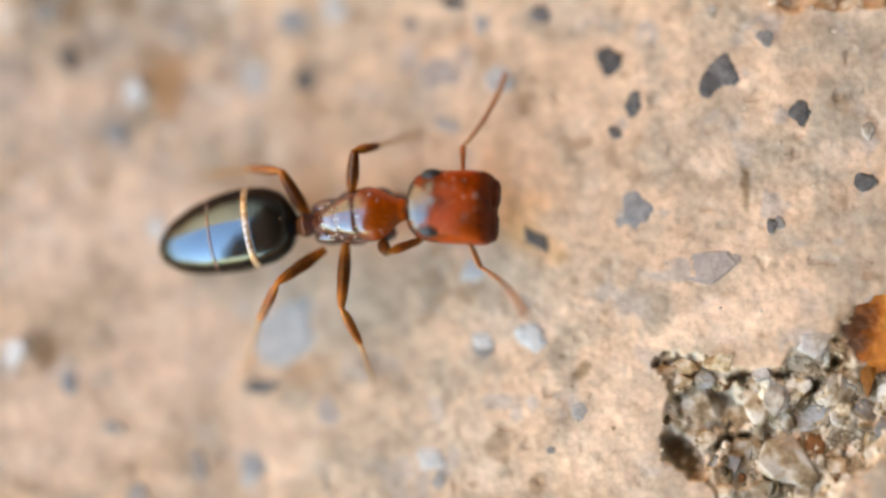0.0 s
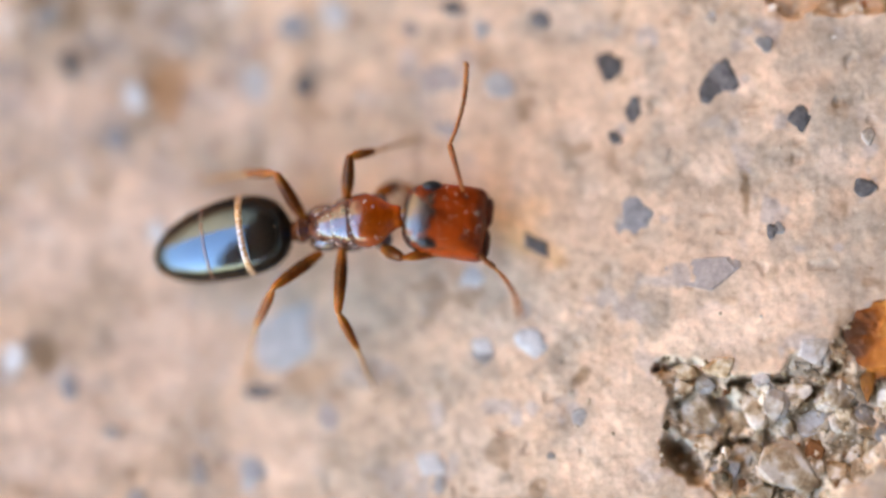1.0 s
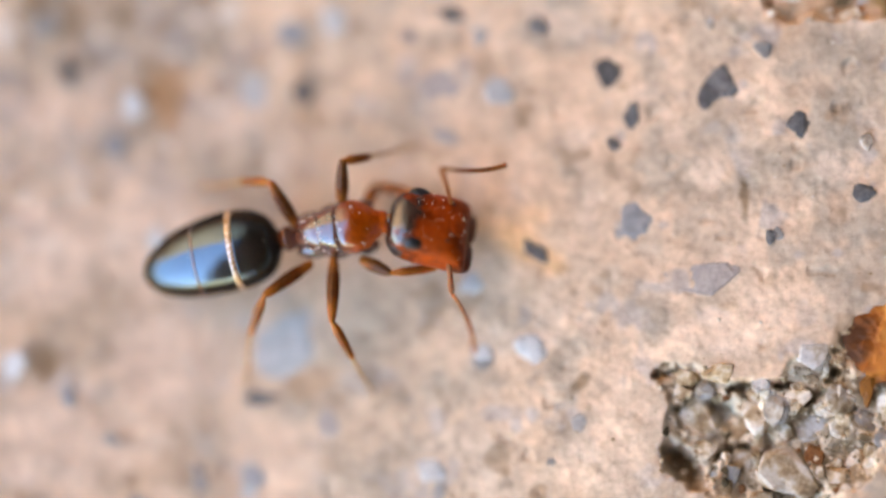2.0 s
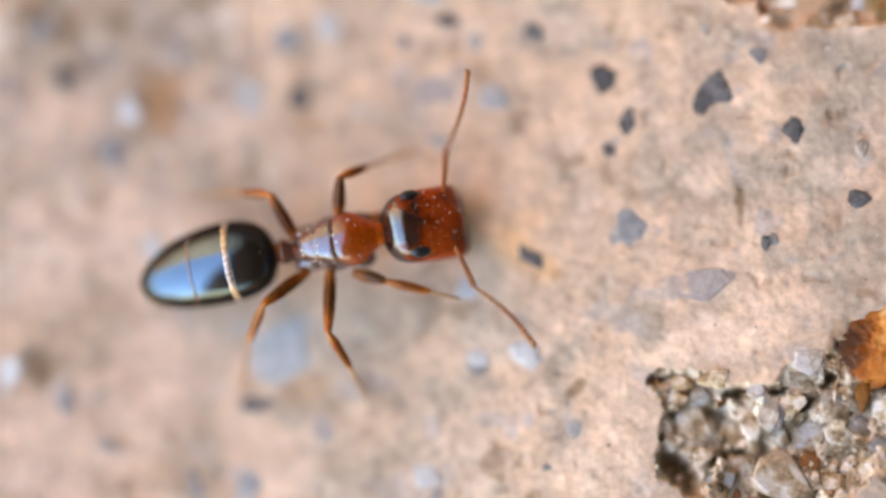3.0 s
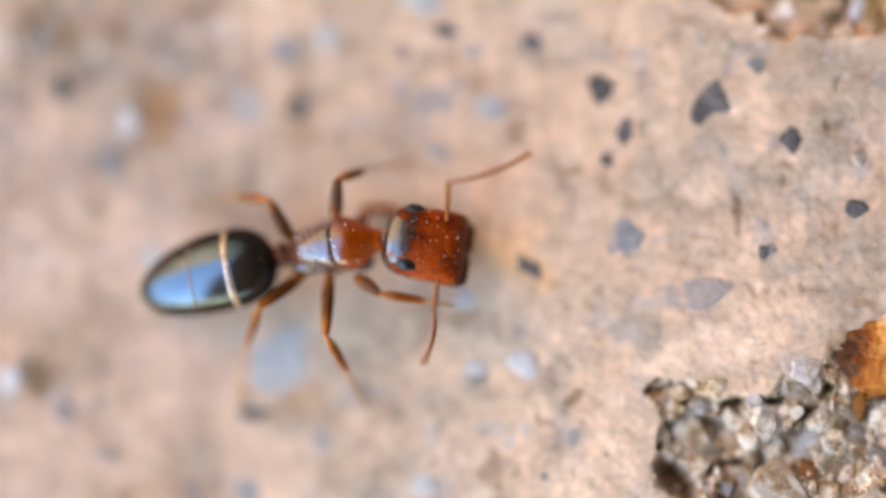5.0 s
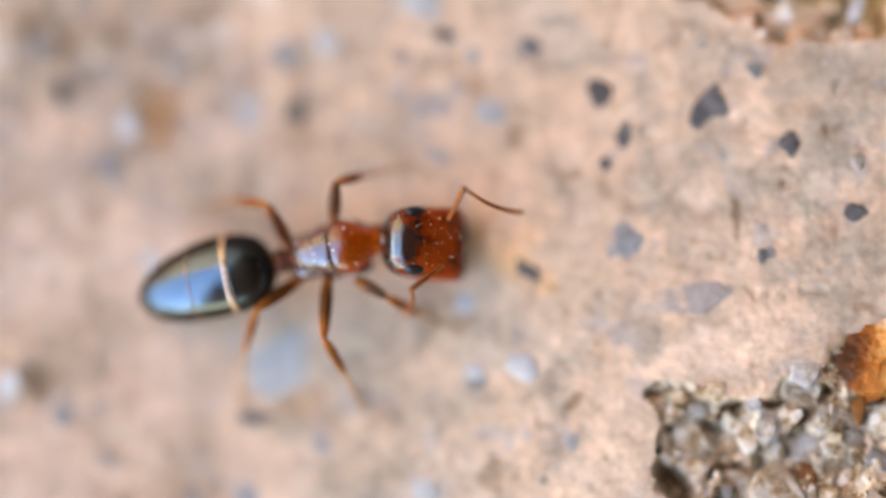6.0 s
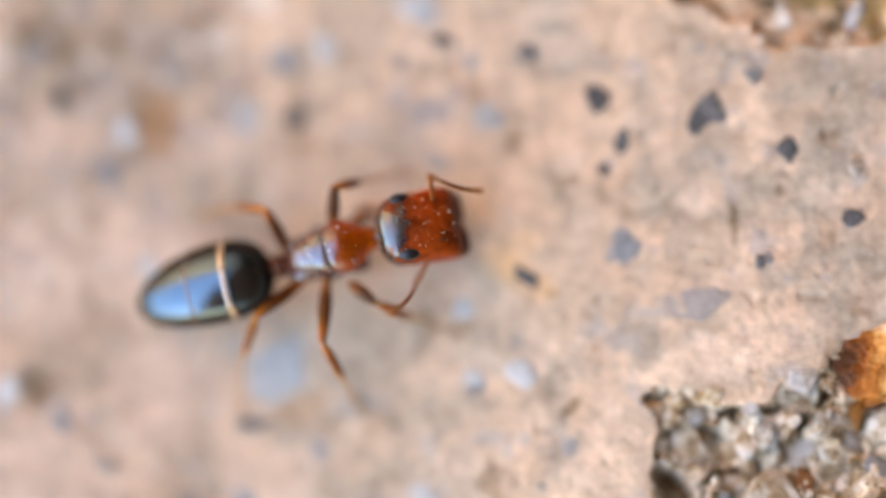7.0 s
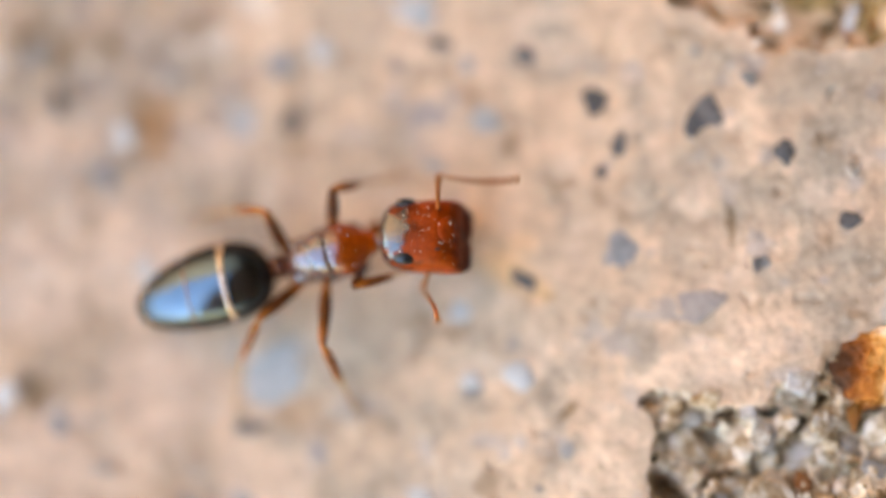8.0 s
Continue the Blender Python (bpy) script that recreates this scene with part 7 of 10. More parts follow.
        (7, pose(0.001771, -0.001458, 0.000390, -42.5, 24.0, -37.6)),
        (7.1, pose(0.001529, -0.001521, 0.000283, -48.6, 23.0, -52.8)),
        (7.2, pose(0.001264, -0.001556, 0.000215, -54.1, 20.5, -67.6)),
        (7.267, pose(0.001487, -0.001536, 0.000465, -50.2, 20.6, -56.4)),
        (7.333, pose(0.001667, -0.001450, 0.000742, -46.3, 20.1, -45.4)),
        (7.4, pose(0.001801, -0.001300, 0.001031, -42.6, 18.8, -34.4)),
        (7.5, pose(0.001462, -0.001531, 0.000419, -60.6, 28.2, -77.4)),
        (7.55, pose(0.001583, -0.001351, 0.000445, -49.8, 35.8, -57.3)),
        (7.6, pose(0.001688, -0.001149, 0.000491, -35.4, 39.6, -34.0)),
        (7.65, pose(0.001776, -0.000933, 0.000554, -20.1, 38.4, -9.9)),
        (7.7, pose(0.001845, -0.000709, 0.000633, -7.2, 32.7, 12.0)),
        (7.8, pose(0.001958, -0.000990, 0.000891, -18.9, 20.7, -13.5)),
        (7.9, pose(0.001861, -0.000829, 0.000882, -15.2, 22.0, -3.4)),
        (8, pose(0.001745, -0.000656, 0.000857, -11.3, 22.6, 6.8)),
    ])
    walk(front_l_femur, [
        (0, pose(0.001204, 0.000312, 0.000650, -23.6, 55.7, -5.5)),
        (0.2, pose(0.001198, 0.000320, 0.000650, -23.5, 56.0, -5.5)),
        (0.4, pose(0.001192, 0.000328, 0.000650, -23.5, 56.2, -5.4)),
        (0.5, pose(0.001189, 0.000333, 0.000650, -23.4, 56.4, -5.4)),
        (0.6, pose(0.001193, 0.000345, 0.000650, -23.4, 56.5, -5.3)),
        (0.8, pose(0.001199, 0.000369, 0.000650, -23.2, 56.8, -5.1)),
        (0.9, pose(0.001209, 0.000422, 0.000650, -6.7, 56.8, 14.6)),
        (1, pose(0.001219, 0.000475, 0.000650, 8.4, 53.9, 32.9)),
        (1.1, pose(0.001247, 0.000443, 0.000650, 31.5, 57.2, 60.7)),
        (1.2, pose(0.001275, 0.000411, 0.000650, 54.6, 54.0, 88.4)),
        (1.3, pose(0.001304, 0.000385, 0.000650, 35.3, 56.1, 65.0)),
        (1.4, pose(0.001333, 0.000360, 0.000650, 16.2, 53.7, 41.8)),
        (1.45, pose(0.001314, 0.000366, 0.000650, 33.4, 55.2, 62.8)),
        (1.5, pose(0.001296, 0.000373, 0.000650, 50.2, 53.1, 83.5)),
        (1.6, pose(0.001312, 0.000398, 0.000650, 49.7, 55.4, 83.0)),
        (1.8, pose(0.001294, 0.000416, 0.000650, 43.3, 55.5, 75.1)),
        (1.9, pose(0.001285, 0.000426, 0.000650, 40.1, 55.3, 71.2)),
        (2, pose(0.001276, 0.000435, 0.000650, 36.9, 54.9, 67.4)),
        (2.2, pose(0.001259, 0.000453, 0.000650, 31.0, 53.5, 60.1)),
        (2.3, pose(0.001250, 0.000462, 0.000650, 28.2, 52.5, 56.6)),
        (2.4, pose(0.001241, 0.000471, 0.000650, 25.6, 51.3, 53.3)),
        (2.6, pose(0.001223, 0.000489, 0.000650, 21.0, 48.5, 47.3)),
        (2.8, pose(0.001204, 0.000507, 0.000650, 17.1, 45.0, 42.0)),
        (2.85, pose(0.001239, 0.000474, 0.000650, 5.1, 38.2, 23.9)),
        (2.9, pose(0.001273, 0.000441, 0.000650, -3.0, 29.1, 9.4)),
        (2.95, pose(0.001308, 0.000408, 0.000650, -7.9, 18.7, -2.6)),
        (3, pose(0.001342, 0.000375, 0.000650, -10.3, 7.6, -13.1)),
        (3.05, pose(0.001309, 0.000402, 0.000650, -7.4, 23.2, -2.2)),
        (3.1, pose(0.001275, 0.000429, 0.000650, -0.3, 37.8, 11.6)),
        (3.15, pose(0.001242, 0.000456, 0.000650, 13.7, 50.0, 31.6)),
        (3.2, pose(0.001209, 0.000483, 0.000650, 37.7, 57.0, 61.2)),
        (3.3, pose(0.001143, 0.000487, 0.000650, 52.7, 54.6, 79.3)),
        (3.4, pose(0.001078, 0.000491, 0.000650, 64.8, 50.0, 94.5)),
        (3.45, pose(0.001071, 0.000504, 0.000650, 71.0, 50.5, 102.5)),
        (3.5, pose(0.001064, 0.000517, 0.000650, 77.2, 50.5, 110.6)),
        (3.6, pose(0.001088, 0.000511, 0.000650, 75.9, 42.6, 108.7)),
        (3.65, pose(0.001166, 0.000461, 0.000650, 47.8, 50.0, 70.6)),
        (3.7, pose(0.001244, 0.000411, 0.000650, 18.9, 43.5, 31.8)),
        (3.8, pose(0.001400, 0.000310, 0.000650, -3.0, 7.5, -14.6)),
        (4, pose(0.001401, 0.000296, 0.000650, -3.1, 7.2, -15.2)),
        (4.2, pose(0.001404, 0.000302, 0.000650, -3.2, 6.8, -15.6)),
        (4.4, pose(0.001407, 0.000308, 0.000650, -3.2, 6.4, -16.1)),
        (4.5, pose(0.001408, 0.000311, 0.000650, -3.2, 6.2, -16.3)),
        (4.6, pose(0.001348, 0.000385, 0.000650, 8.1, 50.6, 5.6)),
        (4.65, pose(0.001318, 0.000422, 0.000650, 37.6, 68.4, 39.2)),
        (4.7, pose(0.001288, 0.000459, 0.000650, 101.3, 67.7, 106.8)),
        (4.9, pose(0.001289, 0.000454, 0.000650, 89.2, 66.9, 93.7)),
        (5.1, pose(0.001289, 0.000449, 0.000650, 78.5, 65.2, 82.1)),
        (5.2, pose(0.001289, 0.000447, 0.000650, 74.0, 64.1, 77.0)),
        (5.3, pose(0.001289, 0.000445, 0.000650, 69.8, 62.9, 72.4)),
        (5.5, pose(0.001288, 0.000440, 0.000650, 63.0, 59.3, 64.6)),
        (5.65, pose(0.001288, 0.000436, 0.000650, 58.9, 56.2, 59.8)),
        (5.8, pose(0.001288, 0.000433, 0.000650, 55.6, 52.7, 55.7)),
        (5.85, pose(0.001317, 0.000400, 0.000650, 34.3, 42.9, 27.3)),
        (5.9, pose(0.001345, 0.000367, 0.000650, 23.0, 28.2, 8.1)),
        (6, pose(0.001402, 0.000301, 0.000650, 17.4, -5.7, -18.6)),
        (6.2, pose(0.001427, 0.000306, 0.000650, 17.5, -5.7, -18.8)),
        (6.4, pose(0.001454, 0.000308, 0.000650, 17.5, -5.7, -19.0)),
        (6.5, pose(0.001458, 0.000304, 0.000650, 17.5, -5.7, -19.1)),
        (6.7, pose(0.001466, 0.000296, 0.000650, 17.5, 6.3, -19.3)),
        (6.8, pose(0.001470, 0.000292, 0.000650, 17.5, 6.6, -19.3)),
        (6.85, pose(0.001449, 0.000312, 0.000650, 21.1, 26.6, -7.0)),
        (6.9, pose(0.001427, 0.000333, 0.000650, 31.5, 45.2, 10.5)),
        (7, pose(0.001383, 0.000373, 0.000650, 96.8, 59.6, 88.0)),
        (7.1, pose(0.001311, 0.000396, 0.000650, 114.6, 56.4, 108.9)),
        (7.2, pose(0.001239, 0.000418, 0.000650, 127.9, 50.3, 125.4)),
        (7.3, pose(0.001248, 0.000411, 0.000650, 130.5, 50.8, 128.8)),
        (7.4, pose(0.001257, 0.000403, 0.000650, 133.2, 51.1, 132.2)),
        (7.467, pose(0.001369, 0.000366, 0.000650, 33.9, 72.6, 26.9)),
        (7.5, pose(0.001480, 0.000329, 0.000650, -5.6, 33.8, -19.0)),
        (7.7, pose(0.001487, 0.000331, 0.000650, -6.0, 30.2, -19.6)),
        (7.8, pose(0.001491, 0.000332, 0.000650, -6.1, 28.2, -20.0)),
        (8, pose(0.001499, 0.000333, 0.000650, -6.4, 23.6, -20.5)),
    ])
    walk(front_l_tibia, [
        (0, pose(0.001552, 0.000278, 0.000138, -14.0, 1.6, -14.9)),
        (0.2, pose(0.001543, 0.000287, 0.000136, -13.9, 1.4, -13.8)),
        (0.4, pose(0.001535, 0.000296, 0.000135, -13.9, 1.3, -12.6)),
        (0.5, pose(0.001531, 0.000300, 0.000134, -13.9, 1.2, -12.1)),
        (0.6, pose(0.001533, 0.000313, 0.000133, -13.9, 1.1, -11.4)),
        (0.8, pose(0.001537, 0.000338, 0.000131, -13.9, 1.0, -10.2)),
        (0.9, pose(0.001537, 0.000507, 0.000131, -14.3, 2.4, -24.7)),
        (1, pose(0.001526, 0.000673, 0.000149, -15.0, 3.6, -39.2)),
        (1.1, pose(0.001412, 0.000735, 0.000129, -14.9, 3.3, -36.6)),
        (1.2, pose(0.001285, 0.000775, 0.000148, -14.7, 3.0, -34.1)),
        (1.3, pose(0.001450, 0.000699, 0.000135, -14.7, 2.9, -33.5)),
        (1.4, pose(0.001606, 0.000605, 0.000150, -14.7, 2.8, -32.9)),
        (1.45, pose(0.001476, 0.000681, 0.000141, -14.6, 2.9, -32.0)),
        (1.5, pose(0.001338, 0.000743, 0.000154, -14.6, 3.1, -31.1)),
        (1.6, pose(0.001355, 0.000747, 0.000139, -14.5, 1.8, -28.5)),
        (1.8, pose(0.001384, 0.000755, 0.000139, -14.4, 1.6, -25.8)),
        (1.9, pose(0.001399, 0.000760, 0.000140, -14.5, -12.4, -24.7)),
        (2, pose(0.001414, 0.000764, 0.000143, -14.9, -26.3, -23.4)),
        (2.2, pose(0.001443, 0.000773, 0.000152, -15.7, -17.5, -21.3)),
        (2.3, pose(0.001458, 0.000778, 0.000158, -15.9, -5.9, -20.3)),
        (2.4, pose(0.001472, 0.000782, 0.000166, -15.9, 5.7, -19.4)),
        (2.6, pose(0.001501, 0.000791, 0.000186, -15.8, 5.7, -17.6)),
        (2.8, pose(0.001530, 0.000800, 0.000212, -15.6, 5.7, -16.1)),
        (2.85, pose(0.001684, 0.000672, 0.000267, -15.3, 14.9, -14.2)),
        (2.9, pose(0.001808, 0.000530, 0.000349, -14.6, 24.0, -12.2)),
        (2.95, pose(0.001894, 0.000381, 0.000451, -13.4, 33.2, -9.8)),
        (3, pose(0.001941, 0.000235, 0.000567, -11.7, 42.2, -6.9)),
        (3.05, pose(0.001878, 0.000380, 0.000406, -14.3, 32.0, -11.3)),
        (3.1, pose(0.001755, 0.000528, 0.000270, -15.9, 21.7, -14.8)),
        (3.15, pose(0.001581, 0.000665, 0.000175, -16.8, 11.3, -17.9)),
        (3.2, pose(0.001371, 0.000779, 0.000130, -17.1, 0.8, -20.7)),
        (3.3, pose(0.001210, 0.000840, 0.000144, -17.5, 3.3, -31.7)),
        (3.4, pose(0.001047, 0.000889, 0.000175, -18.4, 5.7, -42.7)),
        (3.45, pose(0.000986, 0.000889, 0.000171, -17.2, 5.0, -29.9)),
        (3.5, pose(0.000925, 0.000886, 0.000171, -16.2, 4.0, -17.2)),
        (3.6, pose(0.000941, 0.000943, 0.000231, -16.4, 5.7, -20.2)),
        (3.65, pose(0.001298, 0.000837, 0.000175, -16.0, 14.2, -17.8)),
        (3.7, pose(0.001626, 0.000647, 0.000223, -15.2, 22.7, -15.2)),
        (3.8, pose(0.001995, 0.000155, 0.000569, -11.8, 39.5, -8.7)),
        (4, pose(0.001995, 0.000135, 0.000572, -11.8, 39.7, -8.7)),
        (4.2, pose(0.001997, 0.000136, 0.000576, -11.8, 40.0, -8.7)),
        (4.4, pose(0.001999, 0.000137, 0.000581, -11.7, 40.3, -8.6)),
        (4.5, pose(0.002000, 0.000138, 0.000584, -11.7, 40.4, -8.6)),
        (4.6, pose(0.001740, 0.000424, 0.000171, -14.4, 11.7, -14.6)),
        (4.65, pose(0.001496, 0.000566, 0.000074, -14.6, -2.7, -16.9)),
        (4.7, pose(0.001220, 0.000684, 0.000076, -14.2, -17.1, -19.3)),
        (4.9, pose(0.001273, 0.000697, 0.000080, -14.6, -23.9, -18.3)),
        (5.1, pose(0.001324, 0.000707, 0.000087, -15.2, -29.2, -16.9)),
        (5.2, pose(0.001349, 0.000711, 0.000092, -15.5, -15.5, -16.0)),
        (5.3, pose(0.001374, 0.000714, 0.000098, -15.7, -1.9, -15.1)),
        (5.5, pose(0.001424, 0.000726, 0.000117, -15.7, -0.3, -13.6)),
        (5.65, pose(0.001462, 0.000735, 0.000135, -15.7, 1.4, -12.3)),
        (5.8, pose(0.001500, 0.000744, 0.000157, -15.6, 3.5, -11.0)),
        (5.85, pose(0.001721, 0.000608, 0.000228, -15.5, 15.2, -10.4)),
        (5.9, pose(0.001886, 0.000444, 0.000357, -15.3, 26.8, -9.8)),
        (6, pose(0.001987, 0.000105, 0.000712, -14.2, 50.0, -8.0)),
        (6.2, pose(0.002011, 0.000107, 0.000712, -15.1, 50.8, -9.2)),
        (6.4, pose(0.002037, 0.000107, 0.000712, -16.1, 51.6, -10.4)),
        (6.5, pose(0.002041, 0.000102, 0.000712, -16.5, 52.0, -11.0)),
        (6.7, pose(0.002048, 0.000092, 0.000582, -17.4, 45.8, -12.2)),
        (6.8, pose(0.002052, 0.000088, 0.000579, -17.8, 46.0, -12.8)),
        (6.85, pose(0.001999, 0.000245, 0.000372, -22.0, 34.7, -19.2)),
        (6.9, pose(0.001857, 0.000412, 0.000210, -24.3, 23.1, -24.0)),
        (7, pose(0.001394, 0.000687, 0.000115, -25.9, -0.4, -31.8)),
        (7.1, pose(0.001200, 0.000720, 0.000134, -25.6, -8.4, -35.2)),
        (7.2, pose(0.001010, 0.000741, 0.000173, -24.8, -16.4, -38.8)),
        (7.3, pose(0.001002, 0.000716, 0.000170, -27.0, -6.4, -28.0)),
        (7.4, pose(0.000995, 0.000691, 0.000167, -27.2, 3.8, -17.7)),
        (7.467, pose(0.001535, 0.000450, 0.000058, -27.2, 13.8, -17.9)),
        (7.5, pose(0.001967, 0.000162, 0.000305, -27.3, 18.7, -18.0)),
        (7.7, pose(0.001992, 0.000151, 0.000338, -26.4, 22.6, -15.4)),
        (7.8, pose(0.002005, 0.000145, 0.000357, -25.8, 24.8, -14.0)),
        (8, pose(0.002031, 0.000134, 0.000401, -24.5, 29.7, -11.2)),
    ])
    walk(front_l_tarsus, [
        (0, pose(0.002325, 0.000073, 0.000116, -14.1, 6.1, -14.9)),
        (0.2, pose(0.002320, 0.000097, 0.000116, -13.9, 6.1, -13.8)),
        (0.4, pose(0.002316, 0.000121, 0.000117, -13.8, 6.1, -12.6)),
        (0.5, pose(0.002313, 0.000133, 0.000117, -13.8, 6.2, -12.1)),
        (0.6, pose(0.002317, 0.000154, 0.000117, -13.7, 6.2, -11.4)),
        (0.8, pose(0.002325, 0.000196, 0.000117, -13.6, 6.2, -10.2)),
        (0.9, pose(0.002264, 0.000173, 0.000098, -15.0, 5.4, -24.7)),
        (1, pose(0.002145, 0.000169, 0.000099, -16.3, 4.2, -39.2)),
        (1.1, pose(0.002052, 0.000259, 0.000083, -16.1, 4.7, -36.6)),
        (1.2, pose(0.001946, 0.000327, 0.000107, -15.8, 5.1, -34.1)),
        (1.3, pose(0.002116, 0.000258, 0.000095, -15.8, 5.3, -33.5)),
        (1.4, pose(0.002277, 0.000171, 0.000111, -15.7, 5.6, -32.9)),
        (1.45, pose(0.002153, 0.000258, 0.000100, -15.6, 5.6, -32.0)),
        (1.5, pose(0.002022, 0.000330, 0.000111, -15.6, 5.6, -31.1)),
        (1.6, pose(0.002057, 0.000365, 0.000115, -15.3, 5.9, -28.5)),
        (1.8, pose(0.002104, 0.000407, 0.000116, -15.0, 6.1, -25.8)),
        (1.9, pose(0.002109, 0.000434, 0.000312, -14.8, 12.7, -24.6)),
        (2, pose(0.002071, 0.000479, 0.000498, -14.5, 19.2, -23.4)),
        (2.2, pose(0.002154, 0.000496, 0.000392, -13.8, 18.1, -21.3)),
        (2.3, pose(0.002204, 0.000501, 0.000241, -13.6, 10.5, -20.3)),
        (2.4, pose(0.002223, 0.000518, 0.000086, -13.4, 2.9, -19.4)),
        (2.6, pose(0.002260, 0.000550, 0.000106, -13.3, 5.0, -17.6)),
        (2.8, pose(0.002295, 0.000580, 0.000132, -13.2, 7.8, -16.1)),
        (2.85, pose(0.002434, 0.000482, 0.000061, -12.9, 5.0, -13.8)),
        (2.9, pose(0.002522, 0.000376, 0.000023, -12.7, 2.2, -11.5)),
        (2.95, pose(0.002554, 0.000268, 0.000014, -12.7, -0.6, -9.2)),
        (3, pose(0.002529, 0.000164, 0.000030, -12.8, -3.4, -6.9)),
        (3.05, pose(0.002543, 0.000247, -0.000018, -12.7, -1.0, -10.3)),
        (3.1, pose(0.002474, 0.000338, -0.000025, -12.7, 1.5, -13.8)),
        (3.15, pose(0.002328, 0.000424, 0.000019, -12.8, 3.9, -17.2)),
        (3.2, pose(0.002120, 0.000497, 0.000119, -13.2, 6.4, -20.7)),
        (3.3, pose(0.001890, 0.000420, 0.000098, -14.3, 5.2, -31.7)),
        (3.4, pose(0.001632, 0.000349, 0.000095, -15.1, 3.8, -42.7)),
        (3.45, pose(0.001676, 0.000491, 0.000102, -14.1, 5.0, -30.0)),
        (3.5, pose(0.001688, 0.000650, 0.000115, -12.9, 6.0, -17.2)),
        (3.6, pose(0.001688, 0.000668, 0.000151, -13.3, 9.8, -20.2)),
        (3.65, pose(0.002037, 0.000600, -0.000022, -12.9, 7.4, -17.3)),
        (3.7, pose(0.002339, 0.000454, -0.000086, -12.6, 4.9, -14.4)),
        (3.8, pose(0.002605, 0.000062, 0.000060, -12.3, -0.0, -8.7)),
        (4, pose(0.002603, 0.000042, 0.000061, -12.3, 0.1, -8.7)),
        (4.2, pose(0.002603, 0.000044, 0.000062, -12.3, 0.3, -8.7)),
        (4.4, pose(0.002602, 0.000046, 0.000064, -12.3, 0.4, -8.6)),
        (4.5, pose(0.002602, 0.000047, 0.000065, -12.3, 0.5, -8.6)),
        (4.6, pose(0.002498, 0.000227, 0.000008, -12.8, 9.4, -13.8)),
        (4.65, pose(0.002260, 0.000334, 0.000111, -13.3, 13.7, -16.5)),
        (4.7, pose(0.001942, 0.000431, 0.000311, -14.1, 18.1, -19.3)),
        (4.9, pose(0.001967, 0.000468, 0.000404, -13.8, 18.9, -18.3)),
        (5.1, pose(0.001993, 0.000504, 0.000478, -13.3, 19.7, -16.9)),
        (5.2, pose(0.002090, 0.000499, 0.000307, -13.1, 13.3, -16.0)),
        (5.3, pose(0.002146, 0.000505, 0.000124, -12.9, 7.0, -15.1)),
        (5.5, pose(0.002202, 0.000538, 0.000121, -12.7, 6.6, -13.6)),
        (5.65, pose(0.002243, 0.000564, 0.000116, -12.6, 6.0, -12.3)),
        (5.8, pose(0.002284, 0.000592, 0.000107, -12.4, 5.2, -11.0)),
        (5.85, pose(0.002480, 0.000469, 0.000019, -12.4, 5.0, -10.2)),
        (5.9, pose(0.002590, 0.000323, -0.000003, -12.3, 4.8, -9.5)),
        (6, pose(0.002496, 0.000033, 0.000099, -12.2, 4.5, -8.0)),
        (6.2, pose(0.002511, 0.000026, 0.000092, -12.3, 3.7, -9.2)),
        (6.4, pose(0.002526, 0.000017, 0.000085, -12.4, 2.9, -10.4)),
        (6.5, pose(0.002525, 0.000007, 0.000081, -12.4, 2.5, -11.0)),
        (6.7, pose(0.002593, -0.000026, 0.000009, -12.3, -5.8, -12.2)),
        (6.8, pose(0.002594, -0.000035, 0.000004, -12.3, -6.4, -12.8)),
        (6.85, pose(0.002620, 0.000028, -0.000083, -11.9, -3.2, -17.5)),
        (6.9, pose(0.002529, 0.000113, -0.000103, -11.8, 0.1, -22.3)),
        (7, pose(0.002074, 0.000266, 0.000121, -12.3, 6.6, -31.8)),
        (7.1, pose(0.001847, 0.000264, 0.000251, -12.9, 12.4, -35.2)),
        (7.2, pose(0.001608, 0.000260, 0.000399, -13.8, 18.0, -38.8)),
        (7.3, pose(0.001704, 0.000343, 0.000259, -11.0, 12.1, -28.0)),
        (7.4, pose(0.001755, 0.000449, 0.000114, -9.4, 5.9, -17.7)),
        (7.467, pose(0.002274, 0.000211, -0.000133, -9.4, 1.0, -17.9)),
        (7.5, pose(0.002687, -0.000072, 0.000048, -9.4, -1.3, -18.0)),
        (7.7, pose(0.002704, -0.000046, 0.000031, -9.5, -3.2, -15.4)),
        (7.8, pose(0.002710, -0.000031, 0.000022, -9.6, -4.2, -14.0)),
        (8, pose(0.002713, -0.000001, 0.000006, -9.9, -6.0, -11.2)),
    ])
